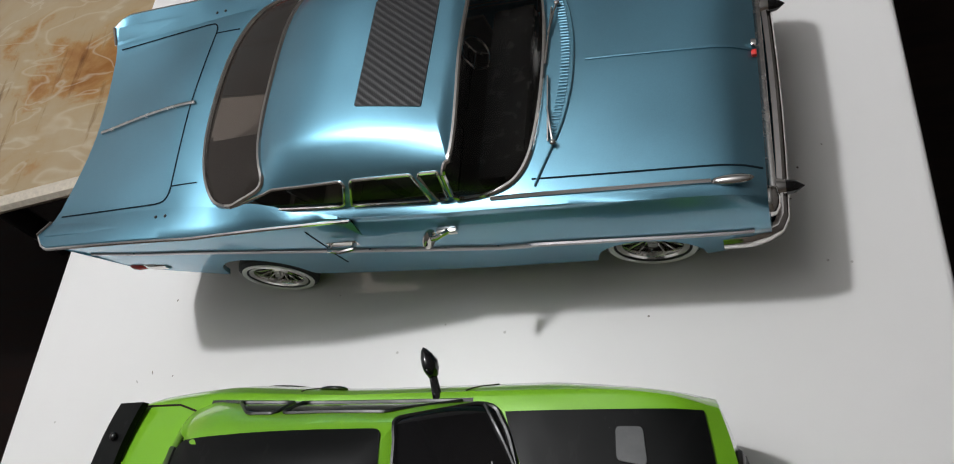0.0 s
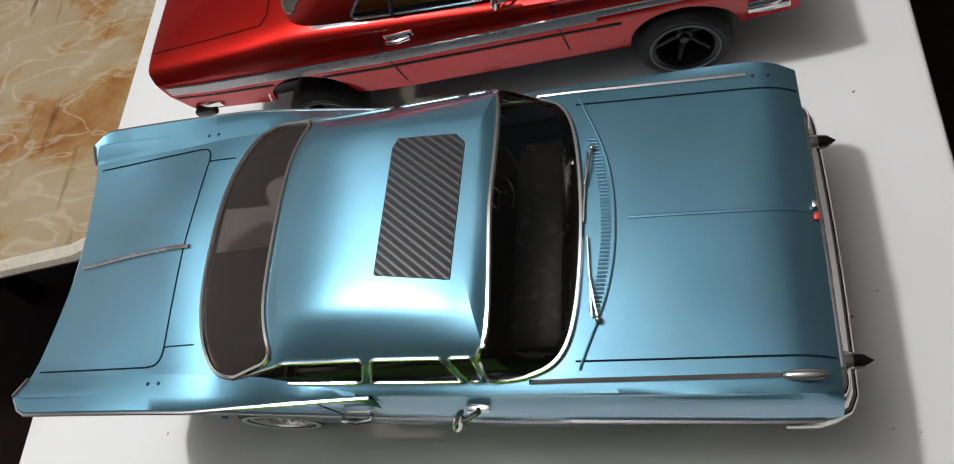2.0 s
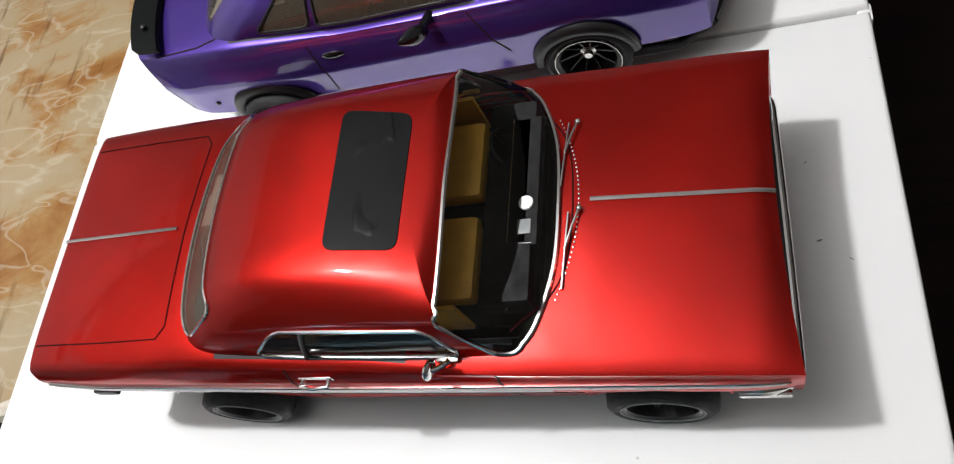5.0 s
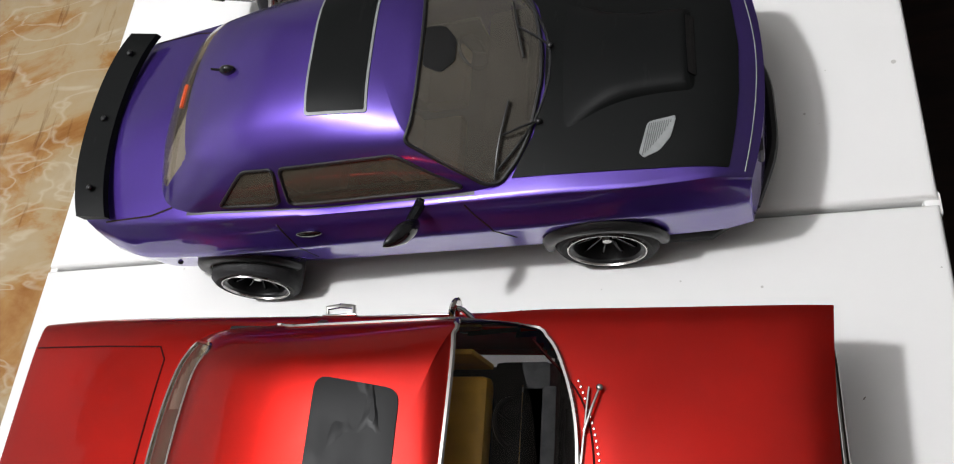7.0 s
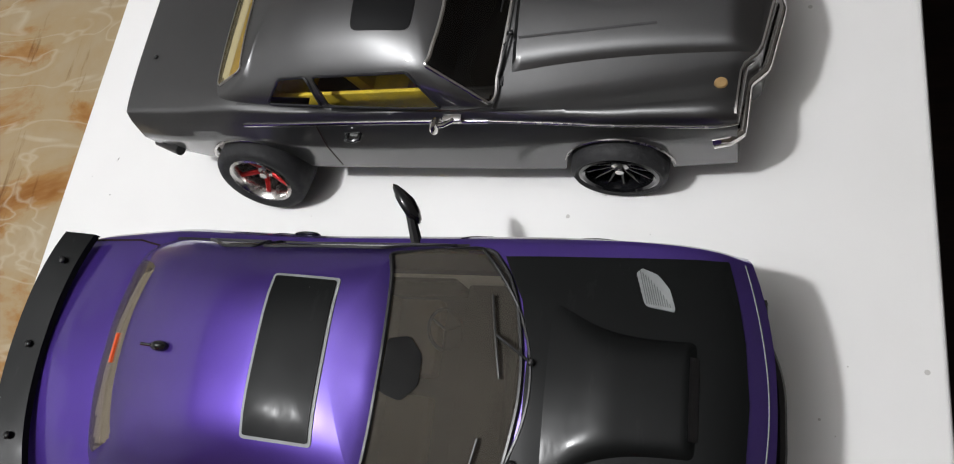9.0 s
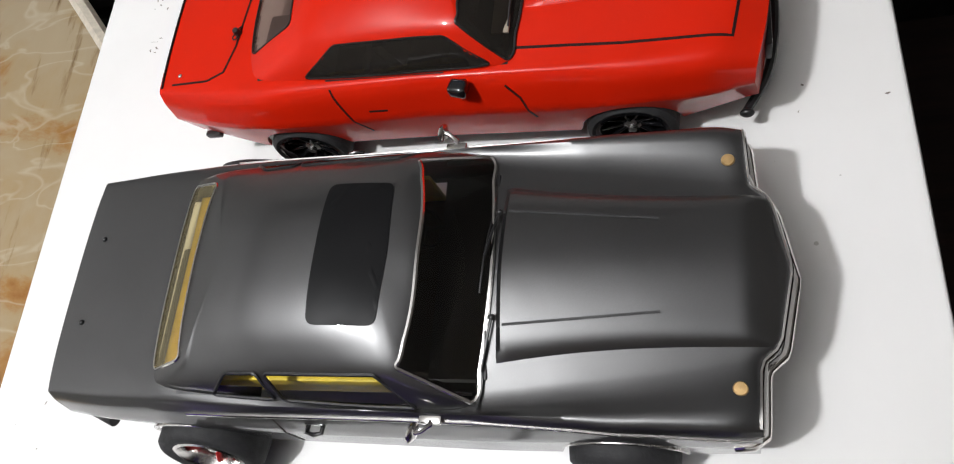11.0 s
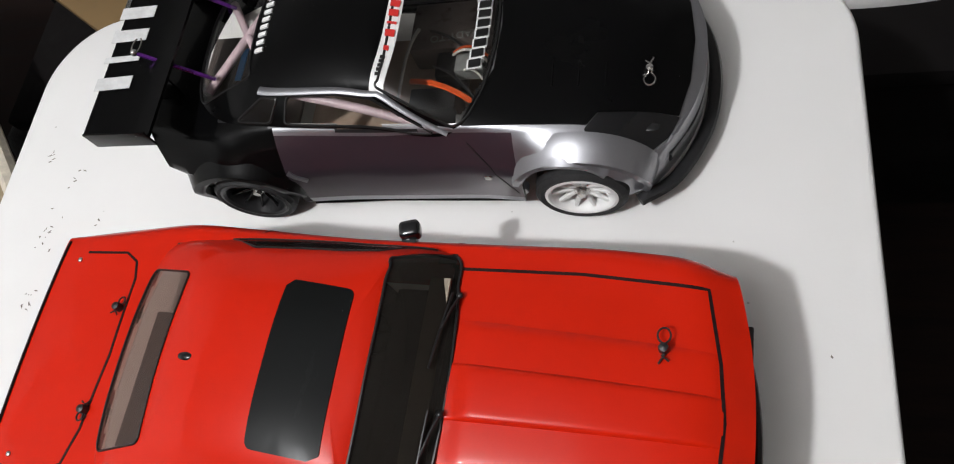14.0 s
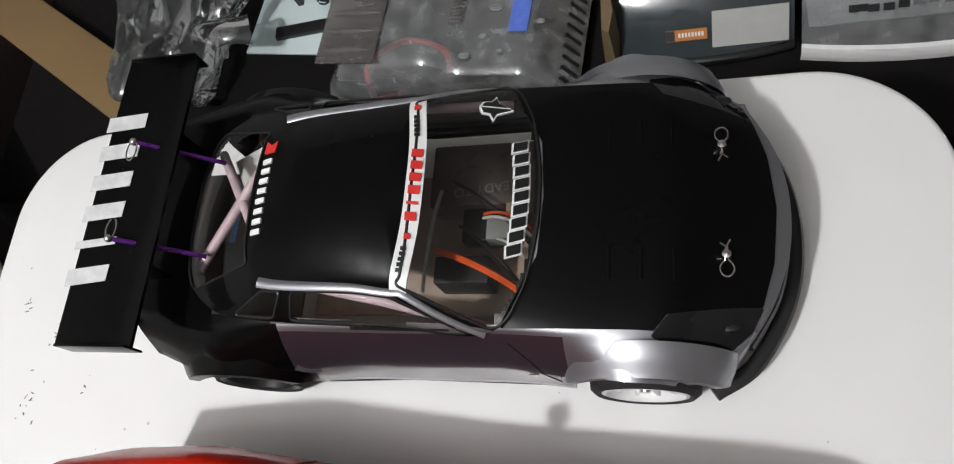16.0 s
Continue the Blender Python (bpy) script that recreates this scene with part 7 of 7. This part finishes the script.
    s = moulded(0.222, 2.432, 0.215, grey_film, GLOSS_BLACK, "translucent grey moulded car body on the cabinet", 0.012, 0.010)
    part("orange_label", box((0.048, 0.013, 0.0012), (-0.014, -0.1140, 0.0300), 0, None, tilt), plain("orange_paper", (0.50, 0.17, 0.02), 0.5), s, "small orange label with black block")
    part("label_block", box((0.011, 0.012, 0.0012), (-0.033, -0.1145, 0.0307), 0, None, tilt), BLACK_VINYL, s)
    for k in range(8):
        part("lettering_block", box((0.0024, 0.005, 0.0012), (-0.022 + 0.0038 * k, -0.1145, 0.0307), 0, None, tilt), WHITE_PAINT, s)
    part("pale_insert", box((0.085, 0.042, 0.0012), (0.058, -0.112, 0.0330), 0, None, tilt), plain("grey_card", (0.40, 0.40, 0.38), 0.6, vary=0.08, scale=40), s, "pale grey card in the moulding")
    s = moulded(0.470, 2.418, 0.270, film, WHITE_PAINT, "clear moulded car body with white cut edge", 0.014, 0.020)
    for k in range(9):
        part("lettering_block", box((0.011 if k else 0.02, 0.008, 0.0012), (-0.078 + 0.0150 * k, -0.103 - 0.002 * math.sin(k), 0.0505), 0, None, tilt), BLACK_VINYL, s)
    part("pale_liner", box((0.25, 0.16, 0.002), (0, -0.02, 0.020), 0), plain("pale_liner", (0.42, 0.44, 0.44), 0.6, vary=0.25, scale=12), s)
    # bare chassis standing among the clutter
    c = thing("model_chassis", (-0.350, 2.465, top_z), 4, "bare black plastic model car chassis", "chassis")
    part("chassis_plate", box((0.125, 0.055, 0.030), (0, 0.035, 0.075), 0.004), BLACK, c)
    part("motor", lathe_x([(0.0001, -0.03), (0.017, -0.03), (0.017, 0.03), (0.0001, 0.03)], (0.01, 0.038, 0.096)), BLACK, c)
    for k in range(7):
        part("cooling_fin", box((0.004, 0.050, 0.006), (-0.048 + 0.016 * k, 0.005, 0.078), 0.001), BLACK, c)
    for u in (0.002, 0.052):
        part("post", box((0.009, 0.010, 0.075), (u, 0.002, 0.0375), 0.001), BLACK, c)
    spring = [(0.054 + 0.008 * math.cos(k * 0.9), -0.03 + 0.0008 * k, 0.030 + 0.008 * math.sin(k * 0.9)) for k in range(60)]
    part("spring", tube(spring, 0.0016), BLACK, c)
    part("cross_plate", box((0.105, 0.020, 0.010), (0.02, -0.050, 0.005), 0.002), BLACK, c)
    p = thing("paper_sheet", (-0.325, 2.510, top_z), -8, "pale blue-white sheet of paper", "paper")
    part("sheet", box((0.17, 0.27, 0.003), (0, 0, 0.0015), 0.0005), plain("pale_paper", (0.60, 0.70, 0.69), 0.6, vary=0.06, scale=10), p)
    # crumpled clear bag
    bag = thing("plastic_bag", (-0.492, 2.425, top_z), 0, "crumpled clear plastic bag", "bag")
    bm = bmesh.new()
    bmesh.ops.create_icosphere(bm, subdivisions=5, radius=1)
    for v in bm.verts:
        q = Vector((v.co.x * 1.2, v.co.y * 0.7, v.co.z))
        d = noise.noise(q * 1.7) * 0.5 + (1 - 2 * abs(noise.noise(q * 2.8 + Vector((3, 1, 2))))) * 0.16 + abs(noise.noise(q * 6.0)) * 0.10
        v.co = Vector((v.co.x * 0.092, v.co.y * 0.140, v.co.z * 0.060)) * (1 + d - 0.12)
    lowest = min(v.co.z for v in bm.verts)
    for v in bm.verts:
        v.co.z -= lowest
    part("film", bm, clear("bag_film", (0.90, 0.92, 0.93), 2.0, 0.06, 0.03, (0.5, 0.52, 0.53)), bag)
    part("bag_neck", tube(flow([(0.02, -0.02, 0.07), (0.04, -0.05, 0.085), (0.08, -0.06, 0.085), (0.115, -0.05, 0.07)], 4), lambda u: 0.010 + 0.016 * u, sides=9, flat=0.5), bpy.data.materials["bag_film"], bag)
    plank = thing("wooden_plank", (-0.860, 2.490, 0.417), -33.7, "tan wooden board lying across the clutter", "board")
    part("board", box((0.75, 0.088, 0.03), (0, 0, 0.0), 0.004), plain("tan_wood", (0.20, 0.125, 0.050), 0.6, vary=0.12, scale=14), plank)
    part("support", box((0.05, 0.07, 0.402), (-0.25, 0, -0.216), 0.004), dark, plank)
    heap = thing("dark_cloth", (-0.80, 2.25, 0.0), 0, "heap of dark cloth on the floor", "cloth")
    bm = bmesh.new()
    bmesh.ops.create_icosphere(bm, subdivisions=4, radius=1)
    for v in bm.verts:
        d = noise.noise(v.co * 2.0 + Vector((7, 0, 0))) * 0.4
        v.co = Vector((v.co.x * 0.26, v.co.y * 0.13, max(0.0, v.co.z * 0.22 + 0.1))) * (1 + d * 0.5)
    part("cloth", bm, plain("black_cloth", (0.006, 0.006, 0.007), 0.95, relief=0.5), heap)


folding_table()
marble_table()
blue_car()
red_car()
purple_car()
green_car()
grey_car()
orange_car()
race_car()
far_things()
